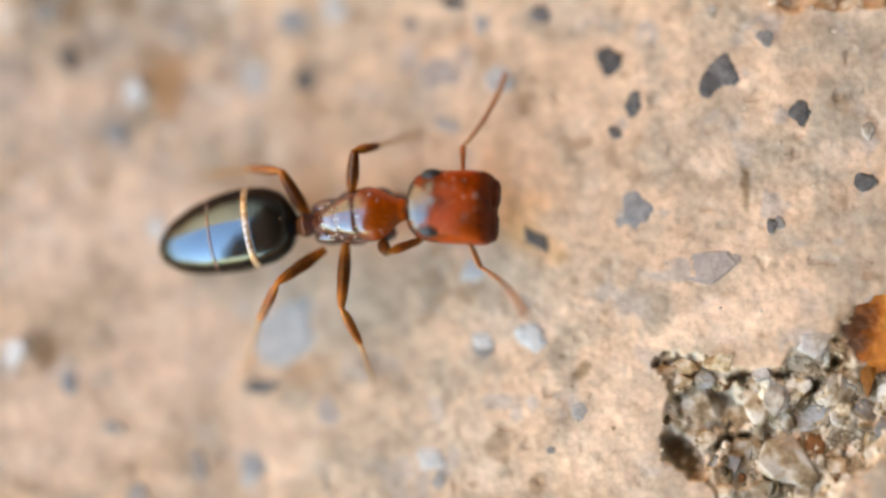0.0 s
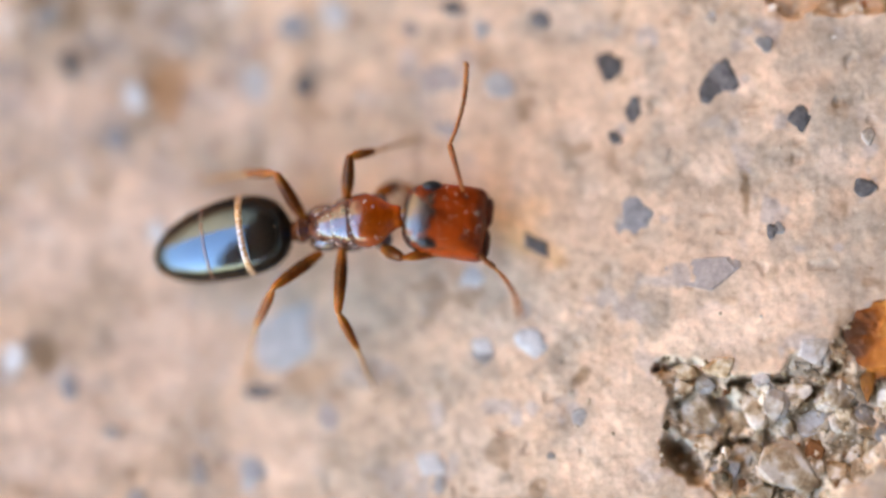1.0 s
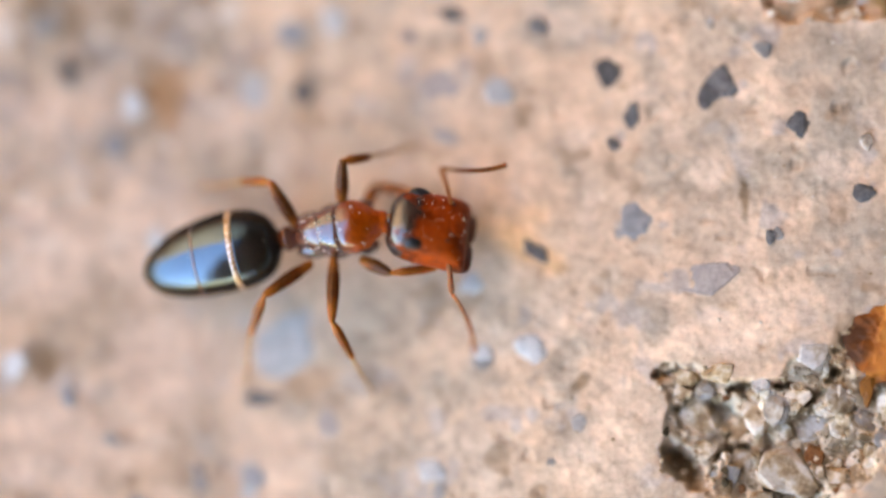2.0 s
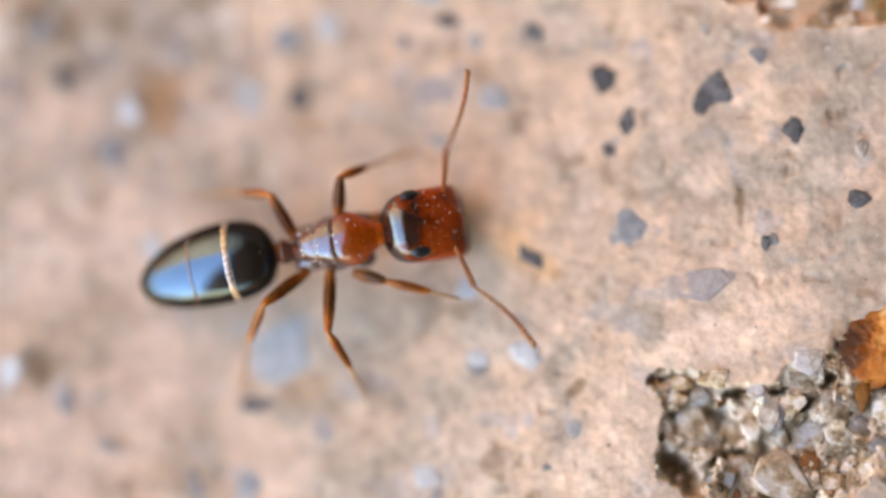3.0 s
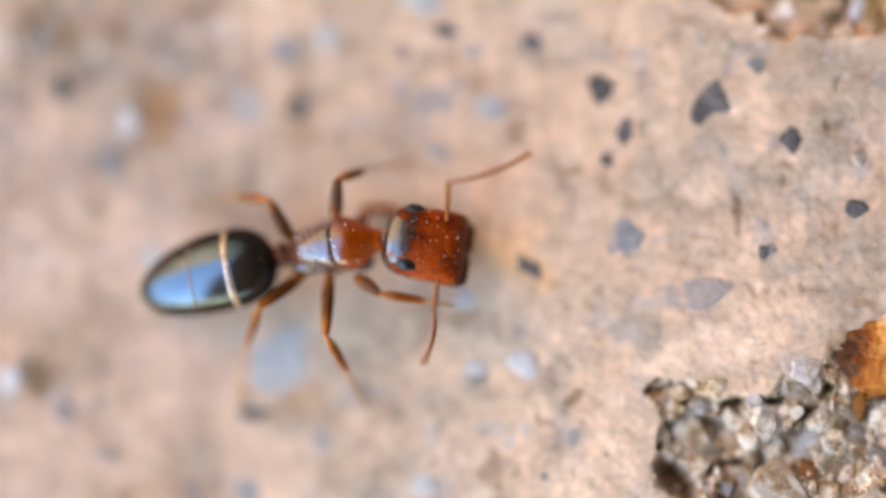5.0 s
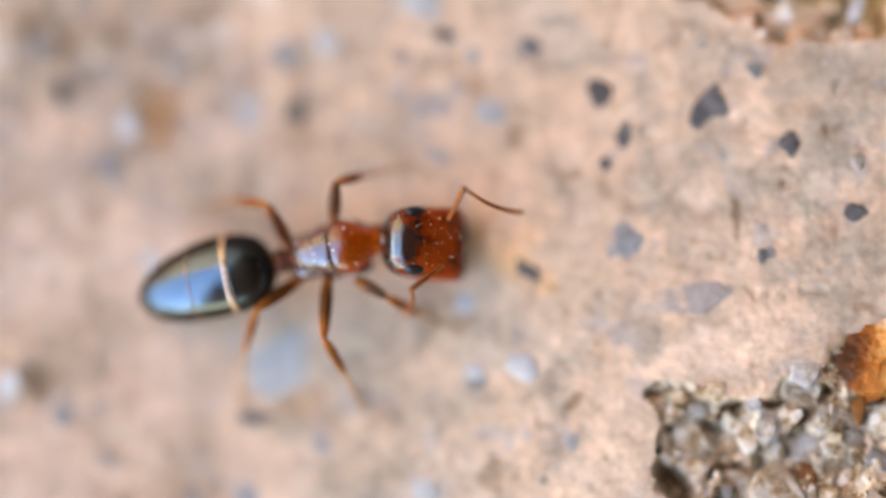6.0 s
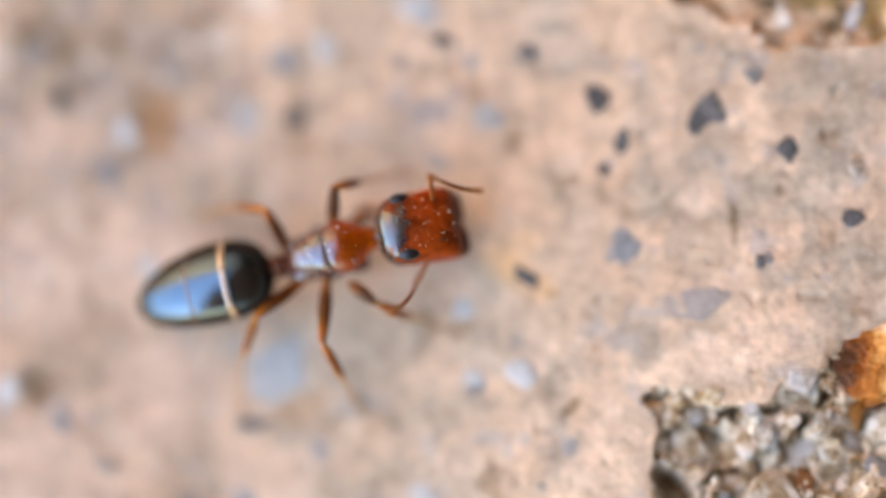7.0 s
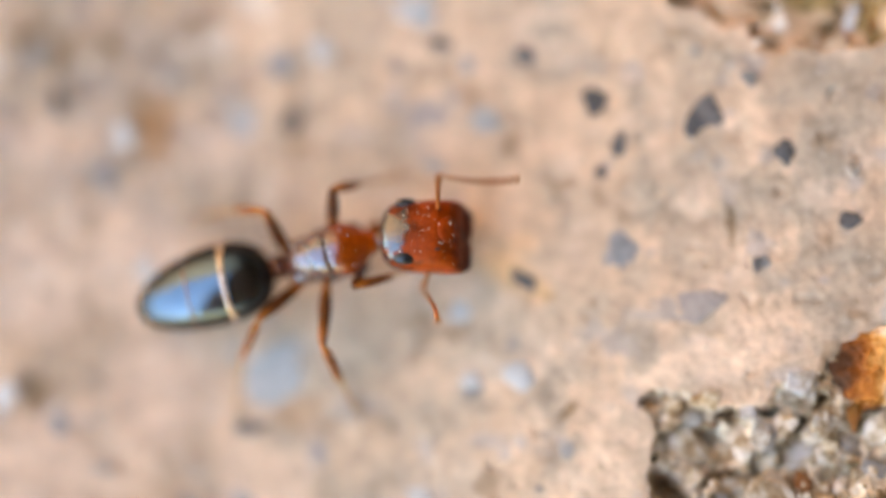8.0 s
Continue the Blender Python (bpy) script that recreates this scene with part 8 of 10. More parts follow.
    walk(mid_l_femur, [
        (0, pose(0.000718, 0.000446, 0.000900, -3.0, -26.2, 72.5)),
        (0.2, pose(0.000703, 0.000434, 0.000900, -3.1, -26.0, 72.8)),
        (0.4, pose(0.000688, 0.000423, 0.000900, -3.2, -25.8, 73.0)),
        (0.5, pose(0.000681, 0.000418, 0.000900, -3.3, -25.7, 73.2)),
        (0.6, pose(0.000679, 0.000420, 0.000900, -3.4, -25.7, 73.3)),
        (0.8, pose(0.000677, 0.000423, 0.000900, -3.5, -25.5, 73.7)),
        (1, pose(0.000713, 0.000454, 0.000900, -3.8, -25.3, 74.3)),
        (1.2, pose(0.000870, 0.000412, 0.000900, -3.7, -26.2, 74.0)),
        (1.4, pose(0.000909, 0.000452, 0.000900, -3.6, -27.2, 74.0)),
        (1.5, pose(0.000929, 0.000472, 0.000900, -3.7, -27.7, 74.0)),
        (1.6, pose(0.000894, 0.000470, 0.000900, -4.0, -27.3, 74.7)),
        (1.8, pose(0.000886, 0.000467, 0.000900, -3.9, -26.5, 74.6)),
        (2, pose(0.000878, 0.000464, 0.000900, -3.9, -25.8, 74.6)),
        (2.2, pose(0.000870, 0.000461, 0.000900, -3.9, -25.1, 74.5)),
        (2.4, pose(0.000862, 0.000458, 0.000900, -3.9, -24.4, 74.5)),
        (2.6, pose(0.000854, 0.000455, 0.000900, -3.9, -23.8, 74.5)),
        (2.8, pose(0.000846, 0.000451, 0.000900, -3.9, -23.2, 74.5)),
        (3, pose(0.000859, 0.000391, 0.000900, -3.3, -22.6, 73.0)),
        (3.2, pose(0.000845, 0.000371, 0.000900, -3.1, -22.7, 72.5)),
        (3.4, pose(0.000832, 0.000352, 0.000900, -2.9, -22.8, 72.1)),
        (3.5, pose(0.000825, 0.000343, 0.000900, -2.9, -22.8, 71.9)),
        (3.6, pose(0.000827, 0.000340, 0.000900, -2.8, -22.9, 71.8)),
        (3.8, pose(0.000830, 0.000335, 0.000900, -2.8, -23.0, 71.8)),
        (4, pose(0.000833, 0.000330, 0.000900, -2.8, -23.1, 71.8)),
        (4.2, pose(0.000839, 0.000344, 0.000900, -2.9, -23.2, 71.9)),
        (4.4, pose(0.000844, 0.000358, 0.000900, -2.9, -23.3, 72.0)),
        (4.5, pose(0.000847, 0.000365, 0.000900, -2.9, -23.3, 72.1)),
        (4.7, pose(0.000864, 0.000425, 0.000900, -4.0, -23.6, 74.8)),
        (4.9, pose(0.000859, 0.000433, 0.000900, -3.9, -23.8, 74.4)),
        (5.1, pose(0.000853, 0.000441, 0.000900, -3.7, -24.1, 74.0)),
        (5.3, pose(0.000848, 0.000450, 0.000900, -3.6, -24.4, 73.6)),
        (5.5, pose(0.000843, 0.000458, 0.000900, -3.4, -24.6, 73.2)),
        (5.65, pose(0.000839, 0.000465, 0.000900, -3.3, -24.9, 72.9)),
        (5.8, pose(0.000836, 0.000471, 0.000900, -3.1, -25.1, 72.6)),
        (6, pose(0.000861, 0.000462, 0.000900, -2.5, -25.4, 71.2)),
        (6.2, pose(0.000886, 0.000452, 0.000900, -1.8, -25.6, 69.6)),
        (6.4, pose(0.000912, 0.000440, 0.000900, -1.1, -25.9, 68.0)),
        (6.5, pose(0.000916, 0.000428, 0.000900, -0.8, -26.1, 67.3)),
        (6.7, pose(0.000936, 0.000400, 0.000900, -0.4, -26.5, 66.3)),
        (6.8, pose(0.000945, 0.000386, 0.000900, -0.2, -26.6, 65.8)),
        (7, pose(0.000938, 0.000377, 0.000900, -0.4, -27.0, 66.2)),
        (7.2, pose(0.000931, 0.000368, 0.000900, -0.5, -27.4, 66.6)),
        (7.4, pose(0.000927, 0.000377, 0.000900, -0.9, -27.8, 67.5)),
        (7.5, pose(0.000926, 0.000381, 0.000900, -1.1, -28.0, 67.9)),
        (7.7, pose(0.000922, 0.000389, 0.000900, -1.5, -28.4, 68.7)),
        (7.8, pose(0.000920, 0.000394, 0.000900, -1.7, -28.6, 69.1)),
        (8, pose(0.000916, 0.000402, 0.000900, -2.1, -29.0, 69.9)),
    ])
    walk(mid_l_tibia, [
        (0, pose(0.000934, 0.001130, 0.001253, -19.4, 55.4, 15.6)),
        (0.2, pose(0.000916, 0.001121, 0.001251, -19.9, 54.8, 15.0)),
        (0.4, pose(0.000898, 0.001112, 0.001249, -20.4, 54.2, 14.4)),
        (0.5, pose(0.000889, 0.001107, 0.001247, -20.7, 54.0, 14.1)),
        (0.6, pose(0.000886, 0.001110, 0.001246, -20.9, 53.7, 13.8)),
        (0.8, pose(0.000880, 0.001116, 0.001244, -21.2, 53.2, 13.4)),
        (1, pose(0.000908, 0.001150, 0.001242, -21.4, 52.6, 13.2)),
        (1.2, pose(0.001068, 0.001102, 0.001253, -26.4, 51.3, 6.8)),
        (1.4, pose(0.001106, 0.001136, 0.001265, -30.6, 49.8, 1.4)),
        (1.5, pose(0.001125, 0.001153, 0.001272, -32.4, 49.1, -1.1)),
        (1.6, pose(0.001081, 0.001156, 0.001267, -30.8, 48.9, 1.1)),
        (1.8, pose(0.001075, 0.001158, 0.001257, -28.8, 48.5, 3.8)),
        (2, pose(0.001069, 0.001159, 0.001248, -26.7, 48.0, 6.6)),
        (2.2, pose(0.001063, 0.001159, 0.001239, -24.5, 47.5, 9.5)),
        (2.4, pose(0.001056, 0.001160, 0.001231, -22.4, 46.9, 12.4)),
        (2.6, pose(0.001050, 0.001160, 0.001223, -20.3, 46.3, 15.3)),
        (2.8, pose(0.001043, 0.001160, 0.001215, -18.3, 45.5, 18.1)),
        (3, pose(0.001075, 0.001097, 0.001207, -17.3, 44.8, 19.5)),
        (3.2, pose(0.001067, 0.001075, 0.001209, -17.7, 45.0, 19.0)),
        (3.4, pose(0.001059, 0.001054, 0.001210, -18.0, 45.2, 18.5)),
        (3.5, pose(0.001055, 0.001043, 0.001211, -18.2, 45.3, 18.3)),
        (3.6, pose(0.001056, 0.001040, 0.001211, -18.2, 45.4, 18.3)),
        (3.8, pose(0.001060, 0.001035, 0.001212, -18.2, 45.6, 18.2)),
        (4, pose(0.001063, 0.001029, 0.001214, -18.2, 45.8, 18.2)),
        (4.2, pose(0.001067, 0.001043, 0.001215, -18.2, 46.0, 18.3)),
        (4.4, pose(0.001071, 0.001057, 0.001216, -18.1, 46.2, 18.3)),
        (4.5, pose(0.001073, 0.001064, 0.001217, -18.1, 46.3, 18.4)),
        (4.7, pose(0.001056, 0.001132, 0.001220, -16.7, 46.7, 20.3)),
        (4.9, pose(0.001055, 0.001138, 0.001223, -17.5, 47.1, 19.1)),
        (5.1, pose(0.001054, 0.001143, 0.001227, -18.4, 47.6, 17.9)),
        (5.3, pose(0.001053, 0.001149, 0.001230, -19.3, 48.0, 16.7)),
        (5.5, pose(0.001053, 0.001155, 0.001234, -20.2, 48.4, 15.5)),
        (5.65, pose(0.001052, 0.001159, 0.001236, -20.9, 48.8, 14.6)),
        (5.8, pose(0.001052, 0.001163, 0.001239, -21.6, 49.1, 13.7)),
        (6, pose(0.001094, 0.001147, 0.001243, -23.3, 49.5, 11.4)),
        (6.2, pose(0.001138, 0.001128, 0.001246, -25.1, 49.9, 9.1)),
        (6.4, pose(0.001182, 0.001107, 0.001250, -27.0, 50.3, 6.7)),
        (6.5, pose(0.001193, 0.001091, 0.001252, -27.8, 50.5, 5.5)),
        (6.7, pose(0.001224, 0.001056, 0.001256, -29.0, 50.5, 4.1)),
        (6.8, pose(0.001238, 0.001039, 0.001259, -29.5, 50.5, 3.4)),
        (7, pose(0.001225, 0.001030, 0.001263, -29.5, 50.5, 3.3)),
        (7.2, pose(0.001212, 0.001020, 0.001268, -29.6, 50.4, 3.3)),
        (7.4, pose(0.001199, 0.001030, 0.001273, -29.3, 50.4, 3.7)),
        (7.5, pose(0.001192, 0.001035, 0.001275, -29.1, 50.4, 3.8)),
        (7.7, pose(0.001178, 0.001045, 0.001280, -28.9, 50.3, 4.2)),
        (7.8, pose(0.001171, 0.001050, 0.001283, -28.7, 50.3, 4.4)),
        (8, pose(0.001156, 0.001059, 0.001288, -28.4, 50.3, 4.8)),
    ])
    walk(mid_l_tarsus, [
        (0, pose(0.001274, 0.001225, 0.000743, -16.9, 48.8, 17.6)),
        (0.2, pose(0.001261, 0.001214, 0.000744, -17.2, 48.3, 17.2)),
        (0.4, pose(0.001249, 0.001202, 0.000745, -17.4, 47.8, 16.9)),
        (0.5, pose(0.001243, 0.001196, 0.000746, -17.6, 47.5, 16.7)),
        (0.6, pose(0.001242, 0.001198, 0.000747, -17.7, 47.3, 16.6)),
        (0.8, pose(0.001241, 0.001202, 0.000748, -17.8, 46.8, 16.4)),
        (1, pose(0.001275, 0.001236, 0.000749, -17.8, 46.3, 16.5)),
        (1.2, pose(0.001453, 0.001148, 0.000770, -20.4, 46.5, 12.8)),
        (1.4, pose(0.001505, 0.001146, 0.000792, -23.0, 46.5, 9.2)),
        (1.5, pose(0.001531, 0.001145, 0.000803, -24.3, 46.5, 7.4)),
        (1.6, pose(0.001489, 0.001164, 0.000800, -23.3, 46.4, 8.9)),
        (1.8, pose(0.001485, 0.001185, 0.000793, -22.2, 46.2, 10.3)),
        (2, pose(0.001481, 0.001207, 0.000787, -21.2, 46.0, 11.7)),
        (2.2, pose(0.001476, 0.001228, 0.000782, -20.2, 45.7, 13.1)),
        (2.4, pose(0.001470, 0.001251, 0.000778, -19.3, 45.5, 14.4)),
        (2.6, pose(0.001463, 0.001273, 0.000775, -18.4, 45.2, 15.7)),
        (2.8, pose(0.001456, 0.001295, 0.000772, -17.5, 45.0, 17.0)),
        (3, pose(0.001490, 0.001244, 0.000771, -17.6, 44.7, 16.8)),
        (3.2, pose(0.001482, 0.001218, 0.000771, -18.8, 44.9, 15.0)),
        (3.4, pose(0.001473, 0.001193, 0.000770, -20.1, 45.1, 13.3)),
        (3.5, pose(0.001469, 0.001180, 0.000770, -20.7, 45.2, 12.4)),
        (3.6, pose(0.001470, 0.001177, 0.000770, -21.1, 45.2, 11.8)),
        (3.8, pose(0.001472, 0.001171, 0.000770, -22.1, 45.4, 10.5)),
        (4, pose(0.001474, 0.001165, 0.000769, -23.0, 45.5, 9.1)),
        (4.2, pose(0.001476, 0.001178, 0.000769, -23.9, 45.7, 7.9)),
        (4.4, pose(0.001479, 0.001192, 0.000769, -24.8, 45.8, 6.7)),
        (4.5, pose(0.001480, 0.001199, 0.000769, -25.2, 45.8, 6.0)),
        (4.7, pose(0.001454, 0.001280, 0.000769, -23.0, 45.7, 9.2)),
        (4.9, pose(0.001453, 0.001276, 0.000769, -23.0, 45.5, 9.1)),
        (5.1, pose(0.001452, 0.001272, 0.000769, -23.0, 45.4, 9.1)),
        (5.3, pose(0.001451, 0.001268, 0.000769, -23.1, 45.3, 9.1)),
        (5.5, pose(0.001449, 0.001265, 0.000770, -23.1, 45.1, 9.1)),
        (5.65, pose(0.001448, 0.001262, 0.000770, -23.1, 45.0, 9.1)),
        (5.8, pose(0.001446, 0.001259, 0.000770, -23.1, 44.9, 9.0)),
        (6, pose(0.001489, 0.001226, 0.000771, -23.9, 44.8, 8.0)),
        (6.2, pose(0.001532, 0.001191, 0.000772, -24.7, 44.6, 6.8)),
        (6.4, pose(0.001575, 0.001153, 0.000773, -25.5, 44.5, 5.6)),
        (6.5, pose(0.001586, 0.001129, 0.000773, -25.9, 44.4, 5.1)),
        (6.7, pose(0.001617, 0.001084, 0.000778, -26.9, 44.9, 3.7)),
        (6.8, pose(0.001632, 0.001062, 0.000780, -27.3, 45.1, 3.0)),
        (7, pose(0.001620, 0.001052, 0.000785, -27.3, 45.6, 3.1)),
        (7.2, pose(0.001607, 0.001043, 0.000790, -27.3, 46.0, 3.1)),
        (7.4, pose(0.001593, 0.001056, 0.000795, -27.0, 46.5, 3.5)),
        (7.5, pose(0.001586, 0.001062, 0.000798, -26.8, 46.7, 3.7)),
        (7.7, pose(0.001572, 0.001074, 0.000803, -26.5, 47.2, 4.1)),
        (7.8, pose(0.001565, 0.001080, 0.000806, -26.4, 47.4, 4.3)),
        (8, pose(0.001551, 0.001092, 0.000811, -26.1, 47.9, 4.7)),
    ])
    walk(hind_l_femur, [
        (0, pose(-0.000087, 0.000108, 0.000900, 8.3, -26.1, 109.7)),
        (0.2, pose(-0.000100, 0.000108, 0.000900, 8.2, -26.2, 109.8)),
        (0.4, pose(-0.000113, 0.000108, 0.000900, 8.2, -26.4, 109.9)),
        (0.5, pose(-0.000120, 0.000108, 0.000900, 8.2, -26.5, 109.9)),
        (0.6, pose(-0.000120, 0.000115, 0.000900, 8.1, -26.6, 110.0)),
        (0.8, pose(-0.000120, 0.000128, 0.000900, 8.0, -26.7, 110.2)),
        (1, pose(-0.000081, 0.000166, 0.000900, 7.8, -26.9, 110.7)),
        (1.2, pose(0.000048, 0.000104, 0.000900, 8.3, -27.1, 109.7)),
        (1.4, pose(0.000059, 0.000123, 0.000900, 8.7, -27.2, 108.8)),
        (1.5, pose(0.000065, 0.000132, 0.000900, 8.9, -27.3, 108.4)),
        (1.6, pose(0.000041, 0.000124, 0.000900, 8.5, -27.3, 109.2)),
        (1.8, pose(0.000046, 0.000129, 0.000900, 8.5, -27.1, 109.1)),
        (2, pose(0.000052, 0.000135, 0.000900, 8.6, -26.9, 109.1)),
        (2.2, pose(0.000057, 0.000141, 0.000900, 8.6, -26.8, 109.0)),
        (2.4, pose(0.000063, 0.000147, 0.000900, 8.6, -26.6, 109.0)),
        (2.6, pose(0.000069, 0.000152, 0.000900, 8.6, -26.5, 109.0)),
        (2.8, pose(0.000074, 0.000158, 0.000900, 8.6, -26.3, 108.9)),
        (3, pose(0.000093, 0.000127, 0.000900, 9.3, -26.2, 107.4)),
        (3.2, pose(0.000077, 0.000110, 0.000900, 9.5, -26.2, 106.9)),
        (3.4, pose(0.000060, 0.000093, 0.000900, 9.7, -26.2, 106.4)),
        (3.5, pose(0.000052, 0.000085, 0.000900, 9.8, -26.2, 106.2)),
        (3.6, pose(0.000053, 0.000081, 0.000900, 9.9, -26.2, 106.1)),
        (3.8, pose(0.000055, 0.000073, 0.000900, 9.9, -26.1, 106.1)),
        (4, pose(0.000057, 0.000066, 0.000900, 9.9, -26.1, 106.0)),
        (4.2, pose(0.000062, 0.000075, 0.000900, 9.9, -26.1, 106.0)),
        (4.4, pose(0.000066, 0.000084, 0.000900, 9.9, -26.1, 106.1)),
        (4.5, pose(0.000069, 0.000089, 0.000900, 9.9, -26.1, 106.1)),
        (4.7, pose(0.000099, 0.000099, 0.000900, 8.7, -26.1, 108.8)),
        (4.9, pose(0.000091, 0.000101, 0.000900, 8.8, -26.1, 108.4)),
        (5.1, pose(0.000083, 0.000102, 0.000900, 9.0, -26.1, 108.0)),
        (5.3, pose(0.000075, 0.000104, 0.000900, 9.2, -26.0, 107.6)),
        (5.5, pose(0.000067, 0.000106, 0.000900, 9.4, -26.0, 107.2)),
        (5.65, pose(0.000061, 0.000107, 0.000900, 9.5, -26.0, 106.9)),
        (5.8, pose(0.000055, 0.000108, 0.000900, 9.6, -26.0, 106.7)),
        (6, pose(0.000070, 0.000107, 0.000900, 10.3, -26.0, 105.2)),
        (6.2, pose(0.000086, 0.000105, 0.000900, 10.9, -25.9, 103.7)),
        (6.4, pose(0.000101, 0.000103, 0.000900, 11.6, -25.9, 102.1)),
        (6.5, pose(0.000099, 0.000096, 0.000900, 11.9, -25.9, 101.4)),
        (6.7, pose(0.000109, 0.000091, 0.000900, 12.5, -26.1, 100.1)),
        (6.8, pose(0.000114, 0.000089, 0.000900, 12.8, -26.3, 99.5)),
        (7, pose(0.000104, 0.000084, 0.000900, 12.7, -26.5, 99.6)),
        (7.2, pose(0.000095, 0.000078, 0.000900, 12.7, -26.8, 99.7)),
        (7.4, pose(0.000091, 0.000085, 0.000900, 12.4, -27.0, 100.2)),
        (7.5, pose(0.000089, 0.000088, 0.000900, 12.3, -27.2, 100.5)),
        (7.7, pose(0.000084, 0.000095, 0.000900, 12.1, -27.5, 100.9)),
        (7.8, pose(0.000082, 0.000098, 0.000900, 12.0, -27.6, 101.2)),
        (8, pose(0.000078, 0.000105, 0.000900, 11.8, -27.9, 101.7)),
    ])
    walk(hind_l_tibia, [
        (0, pose(-0.000395, 0.000970, 0.001349, 15.9, 32.1, 163.5)),
        (0.2, pose(-0.000410, 0.000969, 0.001351, 16.3, 32.2, 164.2)),
        (0.4, pose(-0.000424, 0.000967, 0.001354, 16.6, 32.4, 164.8)),
        (0.5, pose(-0.000431, 0.000966, 0.001355, 16.8, 32.5, 165.1)),
        (0.6, pose(-0.000433, 0.000972, 0.001356, 17.0, 32.6, 165.5)),
        (0.8, pose(-0.000435, 0.000983, 0.001359, 17.4, 32.7, 166.2)),
        (1, pose(-0.000402, 0.001017, 0.001361, 17.9, 32.9, 167.3)),
        (1.2, pose(-0.000257, 0.000959, 0.001364, 17.3, 34.2, 166.2)),
        (1.4, pose(-0.000234, 0.000981, 0.001367, 16.8, 35.7, 165.3)),
        (1.5, pose(-0.000222, 0.000992, 0.001368, 16.6, 36.4, 164.9)),
        (1.6, pose(-0.000257, 0.000980, 0.001367, 16.9, 36.4, 165.4)),
        (1.8, pose(-0.000251, 0.000987, 0.001365, 16.7, 36.2, 165.1)),
        (2, pose(-0.000245, 0.000995, 0.001362, 16.5, 36.1, 164.7)),
        (2.2, pose(-0.000240, 0.001002, 0.001360, 16.3, 35.9, 164.3)),
        (2.4, pose(-0.000234, 0.001009, 0.001357, 16.0, 35.8, 164.0)),
        (2.6, pose(-0.000228, 0.001016, 0.001355, 15.8, 35.6, 163.6)),
        (2.8, pose(-0.000223, 0.001023, 0.001352, 15.6, 35.5, 163.2)),
        (3, pose(-0.000181, 0.001000, 0.001350, 14.5, 35.3, 161.4)),
        (3.2, pose(-0.000190, 0.000986, 0.001350, 14.2, 35.4, 160.8)),
        (3.4, pose(-0.000199, 0.000972, 0.001350, 13.9, 35.4, 160.3)),
        (3.5, pose(-0.000203, 0.000965, 0.001350, 13.8, 35.4, 160.1)),
        (3.6, pose(-0.000202, 0.000961, 0.001350, 13.7, 35.4, 160.0)),
        (3.8, pose(-0.000198, 0.000953, 0.001349, 13.7, 35.5, 159.9)),
        (4, pose(-0.000195, 0.000946, 0.001349, 13.6, 35.5, 159.8)),
        (4.2, pose(-0.000191, 0.000955, 0.001349, 13.6, 35.6, 159.8)),
        (4.4, pose(-0.000187, 0.000964, 0.001349, 13.7, 35.6, 159.9)),
        (4.5, pose(-0.000185, 0.000969, 0.001349, 13.7, 35.6, 159.9)),
        (4.7, pose(-0.000196, 0.000966, 0.001349, 15.3, 35.7, 162.6)),
        (4.9, pose(-0.000198, 0.000970, 0.001348, 15.1, 35.7, 162.3)),
        (5.1, pose(-0.000200, 0.000974, 0.001348, 14.8, 35.7, 161.9)),
        (5.3, pose(-0.000203, 0.000977, 0.001348, 14.6, 35.8, 161.5)),
        (5.5, pose(-0.000205, 0.000981, 0.001347, 14.4, 35.8, 161.1)),
        (5.65, pose(-0.000206, 0.000984, 0.001347, 14.2, 35.8, 160.9)),
        (5.8, pose(-0.000208, 0.000987, 0.001347, 14.1, 35.8, 160.6)),
        (6, pose(-0.000170, 0.000992, 0.001346, 13.2, 35.9, 159.1)),
        (6.2, pose(-0.000131, 0.000997, 0.001346, 12.3, 35.9, 157.6)),
        (6.4, pose(-0.000092, 0.001000, 0.001346, 11.4, 35.9, 156.1)),
        (6.5, pose(-0.000082, 0.000995, 0.001345, 11.0, 35.9, 155.4)),
        (6.7, pose(-0.000052, 0.000993, 0.001349, 10.6, 36.2, 154.7)),
        (6.8, pose(-0.000037, 0.000992, 0.001351, 10.4, 36.3, 154.3)),
        (7, pose(-0.000048, 0.000984, 0.001355, 10.8, 36.5, 155.1)),
        (7.2, pose(-0.000059, 0.000976, 0.001360, 11.3, 36.8, 155.8)),
        (7.4, pose(-0.000070, 0.000979, 0.001364, 11.9, 37.0, 156.9)),
        (7.5, pose(-0.000076, 0.000980, 0.001366, 12.2, 37.1, 157.4)),
        (7.7, pose(-0.000087, 0.000983, 0.001370, 12.9, 37.4, 158.5)),
        (7.8, pose(-0.000093, 0.000985, 0.001372, 13.2, 37.5, 159.0)),
        (8, pose(-0.000105, 0.000988, 0.001377, 13.9, 37.7, 160.1)),
    ])
